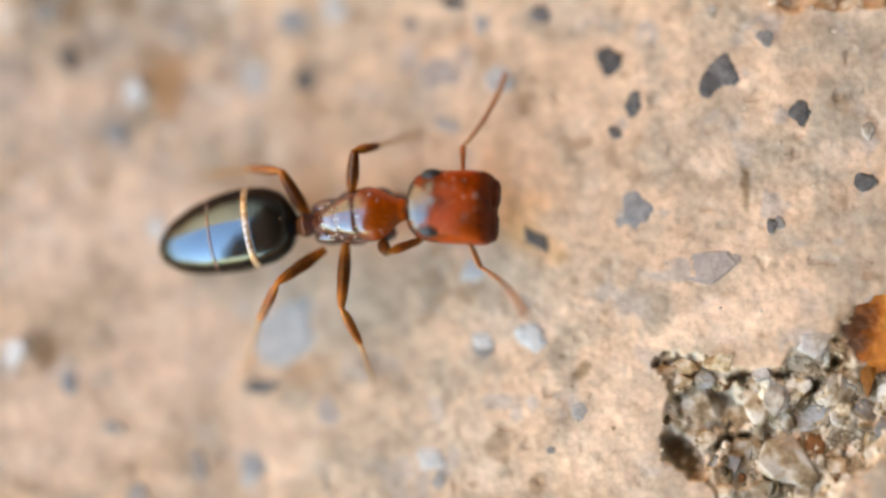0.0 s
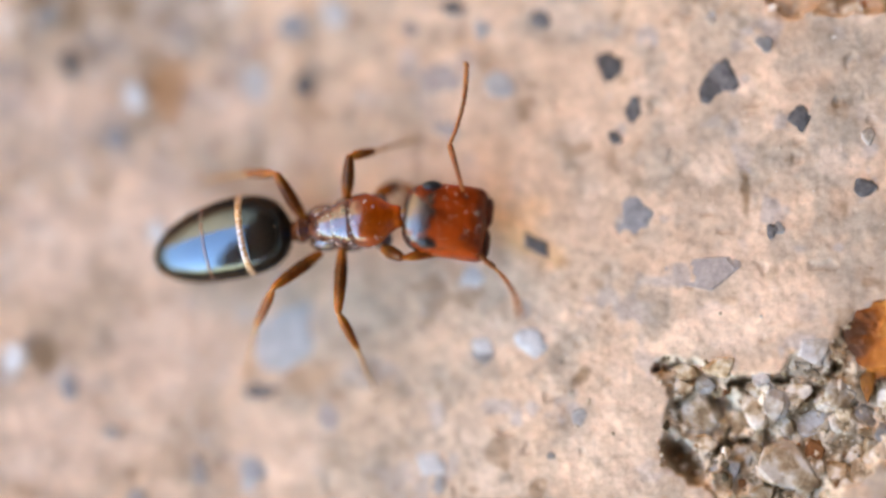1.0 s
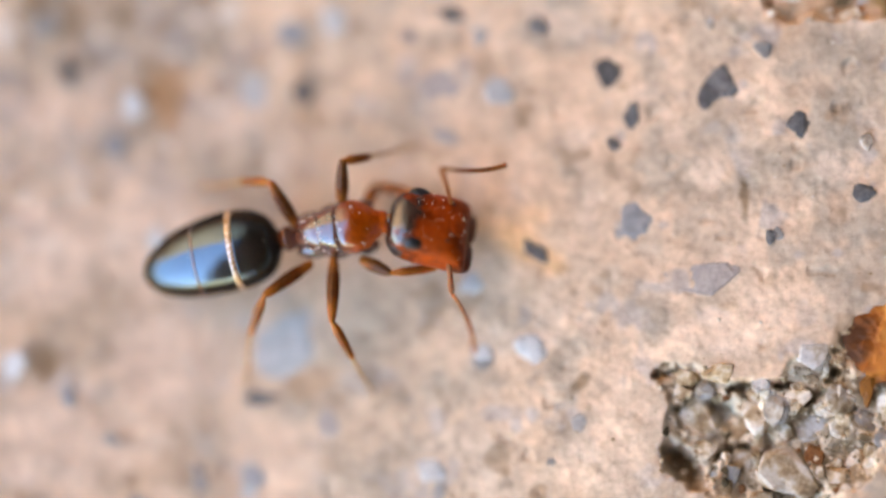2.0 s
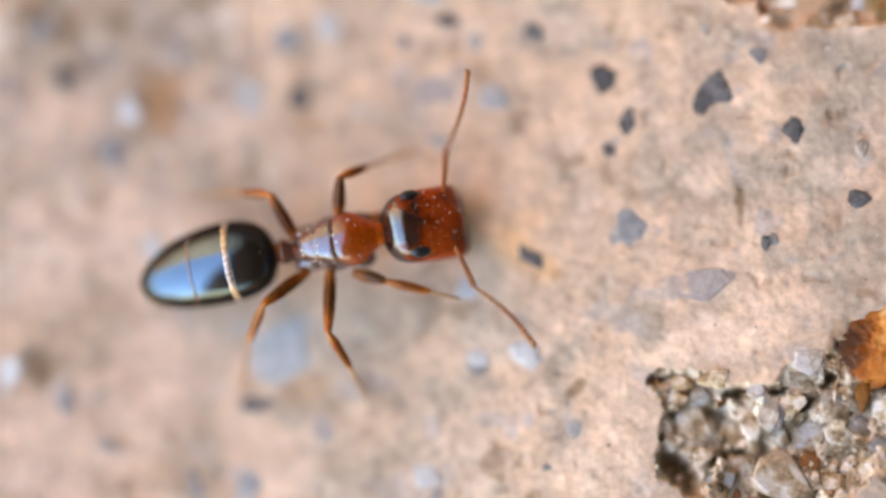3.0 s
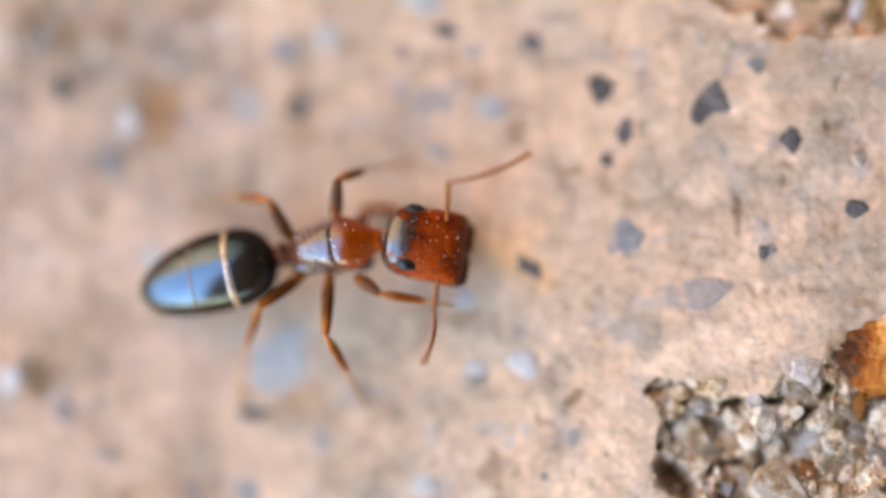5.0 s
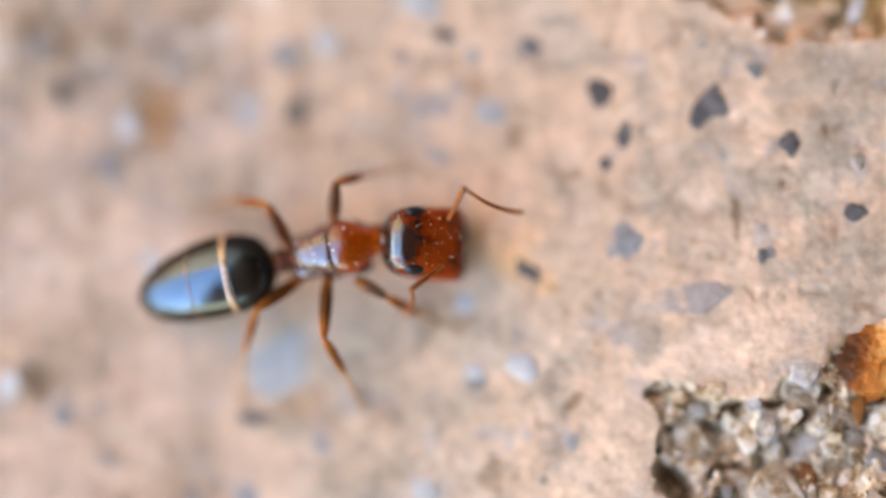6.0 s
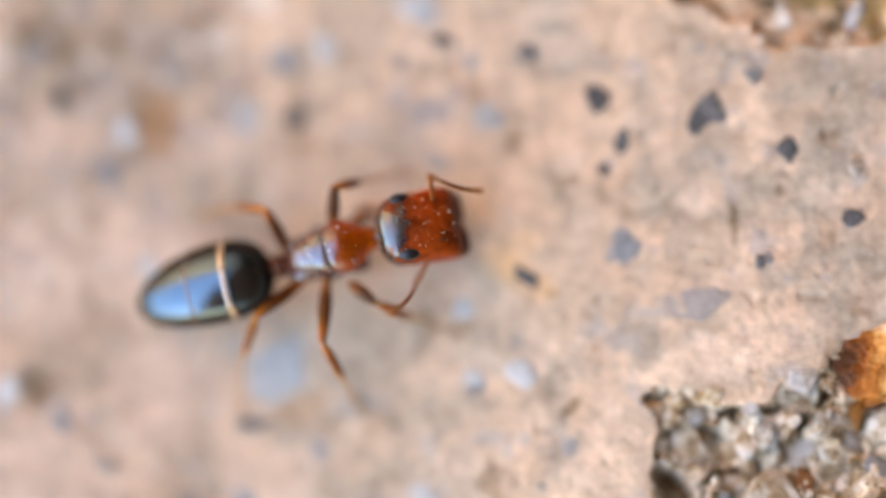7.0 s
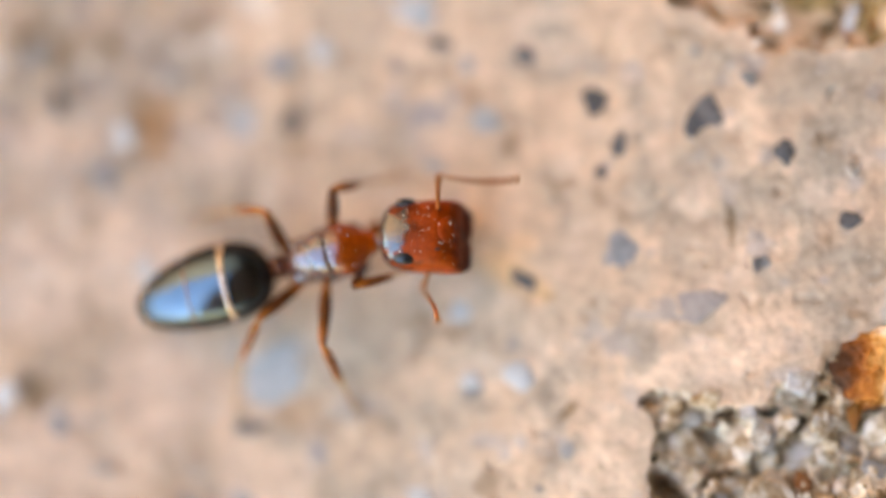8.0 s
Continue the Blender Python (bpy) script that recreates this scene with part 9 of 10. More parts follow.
    walk(hind_l_tarsus, [
        (0, pose(-0.001029, 0.001157, 0.000935, 16.6, 32.5, 175.3)),
        (0.2, pose(-0.001045, 0.001148, 0.000935, 16.7, 32.8, 175.4)),
        (0.4, pose(-0.001060, 0.001139, 0.000936, 16.8, 33.1, 175.6)),
        (0.5, pose(-0.001067, 0.001135, 0.000936, 16.8, 33.3, 175.7)),
        (0.6, pose(-0.001069, 0.001136, 0.000936, 16.9, 33.5, 175.8)),
        (0.8, pose(-0.001073, 0.001139, 0.000937, 17.1, 33.8, 176.0)),
        (1, pose(-0.001041, 0.001161, 0.000938, 17.3, 34.1, 176.6)),
        (1.2, pose(-0.000884, 0.001113, 0.000925, 17.0, 34.6, 176.0)),
        (1.4, pose(-0.000847, 0.001142, 0.000912, 16.8, 35.1, 175.6)),
        (1.5, pose(-0.000827, 0.001156, 0.000905, 16.7, 35.4, 175.4)),
        (1.6, pose(-0.000865, 0.001138, 0.000905, 16.9, 35.2, 175.8)),
        (1.8, pose(-0.000859, 0.001150, 0.000904, 16.6, 34.8, 175.2)),
        (2, pose(-0.000853, 0.001161, 0.000903, 16.2, 34.5, 174.6)),
        (2.2, pose(-0.000848, 0.001172, 0.000902, 15.9, 34.2, 174.0)),
        (2.4, pose(-0.000842, 0.001184, 0.000901, 15.6, 33.8, 173.5)),
        (2.6, pose(-0.000836, 0.001195, 0.000900, 15.3, 33.5, 172.9)),
        (2.8, pose(-0.000831, 0.001206, 0.000900, 15.0, 33.2, 172.4)),
        (3, pose(-0.000784, 0.001203, 0.000899, 13.9, 32.9, 170.4)),
        (3.2, pose(-0.000791, 0.001194, 0.000898, 13.9, 32.8, 170.5)),
        (3.4, pose(-0.000797, 0.001186, 0.000898, 14.0, 32.8, 170.5)),
        (3.5, pose(-0.000801, 0.001182, 0.000898, 14.0, 32.8, 170.6)),
        (3.6, pose(-0.000799, 0.001178, 0.000897, 14.1, 32.8, 170.8)),
        (3.8, pose(-0.000795, 0.001171, 0.000897, 14.4, 32.7, 171.3)),
        (4, pose(-0.000791, 0.001165, 0.000896, 14.7, 32.7, 171.8)),
        (4.2, pose(-0.000787, 0.001174, 0.000896, 15.0, 32.7, 172.4)),
        (4.4, pose(-0.000782, 0.001183, 0.000895, 15.3, 32.6, 173.0)),
        (4.5, pose(-0.000780, 0.001187, 0.000895, 15.5, 32.6, 173.3)),
        (4.7, pose(-0.000801, 0.001155, 0.000894, 17.0, 32.6, 176.2)),
        (4.9, pose(-0.000802, 0.001163, 0.000893, 16.9, 32.6, 176.0)),
        (5.1, pose(-0.000802, 0.001171, 0.000893, 16.8, 32.7, 175.8)),
        (5.3, pose(-0.000803, 0.001178, 0.000892, 16.7, 32.7, 175.5)),
        (5.5, pose(-0.000803, 0.001186, 0.000891, 16.6, 32.7, 175.3)),
        (5.65, pose(-0.000804, 0.001191, 0.000891, 16.5, 32.7, 175.2)),
        (5.8, pose(-0.000804, 0.001197, 0.000890, 16.4, 32.7, 175.0)),
        (6, pose(-0.000761, 0.001217, 0.000889, 15.7, 32.7, 173.7)),
        (6.2, pose(-0.000716, 0.001237, 0.000889, 15.0, 32.8, 172.4)),
        (6.4, pose(-0.000669, 0.001256, 0.000888, 14.2, 32.8, 171.0)),
        (6.5, pose(-0.000656, 0.001259, 0.000888, 13.9, 32.8, 170.4)),
        (6.7, pose(-0.000621, 0.001262, 0.000889, 13.2, 32.7, 169.1)),
        (6.8, pose(-0.000603, 0.001264, 0.000890, 12.9, 32.6, 168.5)),
        (7, pose(-0.000616, 0.001248, 0.000891, 12.9, 32.5, 168.6)),
        (7.2, pose(-0.000629, 0.001232, 0.000892, 13.0, 32.4, 168.7)),
        (7.4, pose(-0.000643, 0.001223, 0.000894, 13.3, 32.3, 169.2)),
        (7.5, pose(-0.000650, 0.001219, 0.000895, 13.4, 32.3, 169.5)),
        (7.7, pose(-0.000664, 0.001211, 0.000897, 13.7, 32.2, 170.0)),
        (7.8, pose(-0.000671, 0.001206, 0.000898, 13.8, 32.2, 170.2)),
        (8, pose(-0.000684, 0.001198, 0.000899, 14.0, 32.1, 170.7)),
    ])
    walk(mid_r_femur, [
        (0, pose(0.000494, -0.000429, 0.000900, 0.2, -14.3, -99.1)),
        (0.2, pose(0.000484, -0.000437, 0.000900, 0.2, -14.2, -99.0)),
        (0.4, pose(0.000474, -0.000445, 0.000900, 0.2, -14.2, -99.0)),
        (0.5, pose(0.000469, -0.000449, 0.000900, 0.2, -14.2, -99.0)),
        (0.6, pose(0.000471, -0.000446, 0.000900, 0.2, -14.1, -98.9)),
        (0.8, pose(0.000475, -0.000439, 0.000900, 0.2, -14.1, -98.7)),
        (1, pose(0.000521, -0.000406, 0.000900, 0.1, -14.0, -98.3)),
        (1.2, pose(0.000629, -0.000488, 0.000900, 0.2, -13.7, -98.8)),
        (1.4, pose(0.000619, -0.000486, 0.000900, 0.3, -13.4, -99.1)),
        (1.5, pose(0.000615, -0.000485, 0.000900, 0.3, -13.3, -99.3)),
        (1.6, pose(0.000596, -0.000481, 0.000900, 0.1, -13.4, -98.5)),
        (1.8, pose(0.000595, -0.000466, 0.000900, 0.1, -13.5, -98.3)),
        (2, pose(0.000594, -0.000450, 0.000900, 0.0, -13.6, -98.2)),
        (2.2, pose(0.000593, -0.000434, 0.000900, 0.0, -13.8, -98.1)),
        (2.4, pose(0.000592, -0.000419, 0.000900, -0.0, -13.9, -98.0)),
        (2.6, pose(0.000591, -0.000403, 0.000900, -0.0, -14.1, -97.9)),
        (2.8, pose(0.000589, -0.000388, 0.000900, -0.1, -14.2, -97.8)),
        (3, pose(0.000588, -0.000423, 0.000900, 0.3, -14.4, -99.1)),
        (3.2, pose(0.000568, -0.000444, 0.000900, 0.4, -14.5, -99.7)),
        (3.4, pose(0.000548, -0.000465, 0.000900, 0.5, -14.5, -100.2)),
        (3.5, pose(0.000537, -0.000476, 0.000900, 0.6, -14.6, -100.4)),
        (3.6, pose(0.000539, -0.000480, 0.000900, 0.6, -14.6, -100.4)),
        (3.8, pose(0.000542, -0.000489, 0.000900, 0.6, -14.7, -100.5)),
        (4, pose(0.000545, -0.000498, 0.000900, 0.6, -14.8, -100.6)),
        (4.2, pose(0.000551, -0.000488, 0.000900, 0.6, -14.9, -100.5)),
        (4.4, pose(0.000558, -0.000479, 0.000900, 0.6, -14.9, -100.5)),
        (4.5, pose(0.000561, -0.000474, 0.000900, 0.6, -15.0, -100.5)),
        (4.7, pose(0.000623, -0.000429, 0.000900, -0.1, -14.9, -97.7)),
        (4.9, pose(0.000616, -0.000420, 0.000900, -0.0, -14.9, -98.1)),
        (5.1, pose(0.000610, -0.000411, 0.000900, 0.1, -14.8, -98.5)),
        (5.3, pose(0.000603, -0.000402, 0.000900, 0.2, -14.7, -98.9)),
        (5.5, pose(0.000597, -0.000393, 0.000900, 0.3, -14.7, -99.2)),
        (5.65, pose(0.000592, -0.000386, 0.000900, 0.4, -14.6, -99.5)),
        (5.8, pose(0.000587, -0.000379, 0.000900, 0.4, -14.6, -99.8)),
        (6, pose(0.000595, -0.000382, 0.000900, 0.8, -14.5, -101.2)),
        (6.2, pose(0.000603, -0.000387, 0.000900, 1.2, -14.5, -102.7)),
        (6.4, pose(0.000611, -0.000393, 0.000900, 1.5, -14.4, -104.2)),
        (6.5, pose(0.000605, -0.000401, 0.000900, 1.7, -14.4, -105.0)),
        (6.7, pose(0.000606, -0.000424, 0.000900, 2.0, -14.4, -106.3)),
        (6.8, pose(0.000606, -0.000436, 0.000900, 2.2, -14.4, -106.9)),
        (7, pose(0.000600, -0.000448, 0.000900, 2.2, -14.4, -106.8)),
        (7.2, pose(0.000593, -0.000460, 0.000900, 2.2, -14.4, -106.7)),
        (7.4, pose(0.000596, -0.000457, 0.000900, 2.0, -14.4, -106.2)),
        (7.5, pose(0.000597, -0.000456, 0.000900, 2.0, -14.5, -106.0)),
        (7.7, pose(0.000599, -0.000453, 0.000900, 1.9, -14.5, -105.5)),
        (7.8, pose(0.000600, -0.000451, 0.000900, 1.8, -14.5, -105.3)),
        (8, pose(0.000603, -0.000448, 0.000900, 1.7, -14.5, -104.9)),
    ])
    walk(mid_r_tibia, [
        (0, pose(0.000314, -0.001558, 0.001191, -8.0, 35.3, -75.4)),
        (0.2, pose(0.000304, -0.001567, 0.001190, -8.0, 35.1, -75.3)),
        (0.4, pose(0.000295, -0.001575, 0.001189, -8.0, 34.9, -75.2)),
        (0.5, pose(0.000291, -0.001579, 0.001189, -8.0, 34.8, -75.2)),
        (0.6, pose(0.000294, -0.001576, 0.001188, -7.9, 34.7, -75.1)),
        (0.8, pose(0.000301, -0.001570, 0.001187, -7.8, 34.4, -75.0)),
        (1, pose(0.000355, -0.001539, 0.001186, -7.6, 34.2, -74.5)),
        (1.2, pose(0.000454, -0.001620, 0.001180, -8.0, 31.8, -75.3)),
        (1.4, pose(0.000438, -0.001619, 0.001174, -8.3, 29.7, -75.9)),
        (1.5, pose(0.000430, -0.001618, 0.001171, -8.4, 28.7, -76.2)),
        (1.6, pose(0.000427, -0.001617, 0.001173, -7.9, 28.9, -75.1)),
        (1.8, pose(0.000428, -0.001601, 0.001176, -7.7, 29.4, -74.6)),
        (2, pose(0.000430, -0.001585, 0.001178, -7.4, 29.8, -74.0)),
        (2.2, pose(0.000431, -0.001569, 0.001181, -7.1, 30.3, -73.4)),
        (2.4, pose(0.000432, -0.001553, 0.001184, -6.7, 30.8, -72.7)),
        (2.6, pose(0.000434, -0.001537, 0.001187, -6.4, 31.3, -72.1)),
        (2.8, pose(0.000435, -0.001521, 0.001190, -6.1, 31.8, -71.5)),
        (3, pose(0.000406, -0.001551, 0.001193, -6.5, 32.3, -72.3)),
        (3.2, pose(0.000376, -0.001571, 0.001195, -6.9, 32.4, -73.1)),
        (3.4, pose(0.000346, -0.001590, 0.001196, -7.4, 32.5, -73.9)),
        (3.5, pose(0.000331, -0.001599, 0.001197, -7.6, 32.6, -74.3)),
        (3.6, pose(0.000332, -0.001603, 0.001198, -7.7, 32.7, -74.5)),
        (3.8, pose(0.000334, -0.001611, 0.001200, -7.9, 32.8, -74.8)),
        (4, pose(0.000335, -0.001619, 0.001201, -8.1, 32.9, -75.2)),
        (4.2, pose(0.000343, -0.001610, 0.001203, -8.2, 33.0, -75.4)),
        (4.4, pose(0.000350, -0.001600, 0.001204, -8.3, 33.1, -75.7)),
        (4.5, pose(0.000354, -0.001595, 0.001205, -8.4, 33.2, -75.8)),
        (4.7, pose(0.000470, -0.001559, 0.001204, -6.8, 33.3, -72.9)),
        (4.9, pose(0.000456, -0.001549, 0.001203, -6.9, 33.5, -73.1)),
        (5.1, pose(0.000441, -0.001539, 0.001201, -7.0, 33.6, -73.3)),
        (5.3, pose(0.000427, -0.001529, 0.001200, -7.1, 33.7, -73.4)),
        (5.5, pose(0.000413, -0.001519, 0.001199, -7.2, 33.9, -73.6)),
        (5.65, pose(0.000403, -0.001512, 0.001198, -7.3, 34.0, -73.8)),
        (5.8, pose(0.000393, -0.001504, 0.001197, -7.4, 34.1, -73.9)),
        (6, pose(0.000373, -0.001503, 0.001196, -8.1, 34.2, -75.2)),
        (6.2, pose(0.000352, -0.001502, 0.001195, -8.8, 34.3, -76.5)),
        (6.4, pose(0.000330, -0.001501, 0.001194, -9.6, 34.5, -77.9)),
        (6.5, pose(0.000310, -0.001505, 0.001193, -10.0, 34.6, -78.5)),
        (6.7, pose(0.000286, -0.001521, 0.001193, -11.1, 34.6, -80.4)),
        (6.8, pose(0.000274, -0.001529, 0.001193, -11.6, 34.6, -81.4)),
        (7, pose(0.000269, -0.001542, 0.001194, -11.9, 34.6, -81.8)),
        (7.2, pose(0.000265, -0.001555, 0.001194, -12.1, 34.7, -82.3)),
        (7.4, pose(0.000276, -0.001554, 0.001194, -12.2, 34.7, -82.4)),
        (7.5, pose(0.000282, -0.001554, 0.001195, -12.2, 34.7, -82.5)),
        (7.7, pose(0.000293, -0.001553, 0.001195, -12.3, 34.7, -82.6)),
        (7.8, pose(0.000299, -0.001553, 0.001195, -12.3, 34.7, -82.7)),
        (8, pose(0.000310, -0.001552, 0.001195, -12.4, 34.7, -82.8)),
    ])
    walk(mid_r_tarsus, [
        (0, pose(0.000479, -0.002190, 0.000729, -4.5, 44.7, -88.3)),
        (0.2, pose(0.000471, -0.002200, 0.000730, -3.9, 44.7, -87.4)),
        (0.4, pose(0.000463, -0.002209, 0.000732, -3.2, 44.6, -86.5)),
        (0.5, pose(0.000458, -0.002214, 0.000732, -2.9, 44.6, -86.0)),
        (0.6, pose(0.000463, -0.002212, 0.000733, -2.6, 44.6, -85.5)),
        (0.8, pose(0.000472, -0.002208, 0.000735, -1.9, 44.5, -84.6)),
        (1, pose(0.000532, -0.002176, 0.000736, -1.0, 44.4, -83.3)),
        (1.2, pose(0.000627, -0.002278, 0.000758, 0.1, 45.3, -81.7)),
        (1.4, pose(0.000607, -0.002293, 0.000778, 1.4, 46.0, -79.9)),
        (1.5, pose(0.000597, -0.002300, 0.000787, 2.1, 46.2, -78.9)),
        (1.6, pose(0.000606, -0.002294, 0.000786, 2.7, 46.4, -78.1)),
        (1.8, pose(0.000614, -0.002273, 0.000783, 2.8, 46.8, -78.0)),
        (2, pose(0.000622, -0.002252, 0.000780, 2.9, 47.3, -77.9)),
        (2.2, pose(0.000629, -0.002231, 0.000778, 2.9, 47.7, -77.8)),
        (2.4, pose(0.000636, -0.002209, 0.000775, 3.0, 48.2, -77.7)),
        (2.6, pose(0.000643, -0.002188, 0.000772, 3.1, 48.6, -77.6)),
        (2.8, pose(0.000651, -0.002166, 0.000769, 3.1, 49.1, -77.6)),
        (3, pose(0.000612, -0.002195, 0.000766, 2.0, 49.6, -79.0)),
        (3.2, pose(0.000573, -0.002217, 0.000766, 1.5, 49.0, -79.7)),
        (3.4, pose(0.000533, -0.002238, 0.000766, 0.9, 48.4, -80.5)),
        (3.5, pose(0.000514, -0.002248, 0.000766, 0.6, 48.2, -80.8)),
        (3.6, pose(0.000512, -0.002252, 0.000766, 0.5, 47.9, -81.0)),
        (3.8, pose(0.000510, -0.002260, 0.000766, 0.3, 47.4, -81.3)),
        (4, pose(0.000507, -0.002269, 0.000767, 0.1, 46.9, -81.5)),
        (4.2, pose(0.000511, -0.002259, 0.000767, -0.0, 46.3, -81.7)),
        (4.4, pose(0.000516, -0.002249, 0.000767, -0.1, 45.8, -81.9)),
        (4.5, pose(0.000518, -0.002244, 0.000767, -0.2, 45.6, -81.9)),
        (4.7, pose(0.000667, -0.002197, 0.000764, 2.1, 45.1, -78.7)),
        (4.9, pose(0.000650, -0.002187, 0.000762, 2.2, 44.7, -78.6)),
        (5.1, pose(0.000633, -0.002177, 0.000759, 2.3, 44.2, -78.5)),
        (5.3, pose(0.000617, -0.002167, 0.000756, 2.3, 43.7, -78.4)),
        (5.5, pose(0.000601, -0.002157, 0.000753, 2.4, 43.3, -78.3)),
        (5.65, pose(0.000589, -0.002149, 0.000751, 2.4, 42.9, -78.3)),
        (5.8, pose(0.000577, -0.002141, 0.000749, 2.5, 42.6, -78.2)),
        (6, pose(0.000542, -0.002143, 0.000746, 1.8, 42.1, -79.2)),
        (6.2, pose(0.000506, -0.002144, 0.000744, 1.1, 41.7, -80.3)),
        (6.4, pose(0.000468, -0.002145, 0.000741, 0.4, 41.2, -81.4)),
        (6.5, pose(0.000441, -0.002151, 0.000739, 0.0, 41.0, -81.9)),
        (6.7, pose(0.000396, -0.002171, 0.000739, -1.0, 41.0, -83.4)),
        (6.8, pose(0.000373, -0.002180, 0.000739, -1.5, 41.1, -84.2)),
        (7, pose(0.000363, -0.002194, 0.000739, -1.5, 41.1, -84.3)),
        (7.2, pose(0.000353, -0.002207, 0.000739, -1.6, 41.1, -84.4)),
        (7.4, pose(0.000363, -0.002207, 0.000739, -1.4, 41.1, -84.1)),
        (7.5, pose(0.000368, -0.002206, 0.000739, -1.4, 41.1, -84.0)),
        (7.7, pose(0.000378, -0.002206, 0.000740, -1.2, 41.2, -83.7)),
        (7.8, pose(0.000383, -0.002205, 0.000740, -1.1, 41.2, -83.6)),
        (8, pose(0.000392, -0.002204, 0.000740, -0.9, 41.2, -83.4)),
    ])
    walk(hind_r_femur, [
        (0, pose(0.000109, -0.000470, 0.000900, 11.3, -22.5, -149.7)),
        (0.2, pose(0.000098, -0.000474, 0.000900, 11.2, -22.3, -149.5)),
        (0.4, pose(0.000086, -0.000477, 0.000900, 11.1, -22.1, -149.3)),
        (0.5, pose(0.000081, -0.000479, 0.000900, 11.1, -22.0, -149.3)),
        (0.6, pose(0.000082, -0.000475, 0.000900, 11.1, -21.9, -149.1)),
        (0.8, pose(0.000085, -0.000465, 0.000900, 11.0, -21.7, -148.9)),
        (1, pose(0.000130, -0.000430, 0.000900, 10.8, -21.5, -148.3)),
        (1.2, pose(0.000226, -0.000522, 0.000900, 11.6, -21.4, -150.5)),
        (1.4, pose(0.000205, -0.000531, 0.000900, 12.3, -21.2, -152.5)),
        (1.5, pose(0.000194, -0.000535, 0.000900, 12.6, -21.1, -153.5)),
        (1.6, pose(0.000176, -0.000532, 0.000900, 12.2, -21.4, -152.4)),
        (1.8, pose(0.000177, -0.000507, 0.000900, 12.0, -22.1, -151.7)),
        (2, pose(0.000178, -0.000482, 0.000900, 11.7, -22.8, -151.1)),
        (2.2, pose(0.000179, -0.000457, 0.000900, 11.5, -23.5, -150.3)),
        (2.4, pose(0.000179, -0.000433, 0.000900, 11.1, -24.2, -149.6)),
        (2.6, pose(0.000180, -0.000408, 0.000900, 10.8, -25.0, -148.8)),
        (2.8, pose(0.000180, -0.000383, 0.000900, 10.4, -25.9, -147.9)),
        (3, pose(0.000180, -0.000398, 0.000900, 10.7, -26.8, -148.5)),
        (3.2, pose(0.000157, -0.000411, 0.000900, 10.9, -26.6, -149.0)),
        (3.4, pose(0.000134, -0.000424, 0.000900, 11.1, -26.4, -149.5)),
        (3.5, pose(0.000122, -0.000430, 0.000900, 11.2, -26.4, -149.7)),
        (3.6, pose(0.000122, -0.000432, 0.000900, 11.3, -26.3, -149.7)),
        (3.8, pose(0.000122, -0.000435, 0.000900, 11.3, -26.1, -149.8)),
        (4, pose(0.000121, -0.000439, 0.000900, 11.3, -26.0, -149.8)),
        (4.2, pose(0.000125, -0.000425, 0.000900, 11.3, -25.8, -149.8)),
        (4.4, pose(0.000128, -0.000411, 0.000900, 11.2, -25.6, -149.7)),
        (4.5, pose(0.000129, -0.000404, 0.000900, 11.2, -25.6, -149.7)),
        (4.7, pose(0.000188, -0.000384, 0.000900, 10.1, -25.4, -147.1)),
        (4.9, pose(0.000181, -0.000376, 0.000900, 10.3, -25.1, -147.6)),
        (5.1, pose(0.000174, -0.000368, 0.000900, 10.6, -24.9, -148.2)),
        (5.3, pose(0.000167, -0.000361, 0.000900, 10.8, -24.7, -148.7)),
        (5.5, pose(0.000160, -0.000353, 0.000900, 11.0, -24.5, -149.2)),
        (5.65, pose(0.000155, -0.000347, 0.000900, 11.2, -24.4, -149.6)),
        (5.8, pose(0.000150, -0.000341, 0.000900, 11.3, -24.2, -150.0)),
        (6, pose(0.000159, -0.000338, 0.000900, 12.0, -24.0, -151.5)),
        (6.2, pose(0.000167, -0.000335, 0.000900, 12.6, -23.8, -153.1)),
        (6.4, pose(0.000176, -0.000333, 0.000900, 13.3, -23.6, -154.8)),
        (6.5, pose(0.000171, -0.000338, 0.000900, 13.6, -23.5, -155.6)),
        (6.7, pose(0.000174, -0.000347, 0.000900, 13.8, -23.3, -156.1)),
        (6.8, pose(0.000175, -0.000352, 0.000900, 13.9, -23.1, -156.4)),
        (7, pose(0.000170, -0.000361, 0.000900, 13.6, -22.9, -155.5)),
        (7.2, pose(0.000164, -0.000371, 0.000900, 13.3, -22.6, -154.7)),
        (7.4, pose(0.000167, -0.000367, 0.000900, 12.8, -22.3, -153.5)),
        (7.5, pose(0.000168, -0.000365, 0.000900, 12.6, -22.2, -152.9)),
        (7.7, pose(0.000171, -0.000362, 0.000900, 12.1, -22.0, -151.8)),
        (7.8, pose(0.000172, -0.000360, 0.000900, 11.9, -21.8, -151.2)),
        (8, pose(0.000175, -0.000356, 0.000900, 11.5, -21.6, -150.1)),
    ])
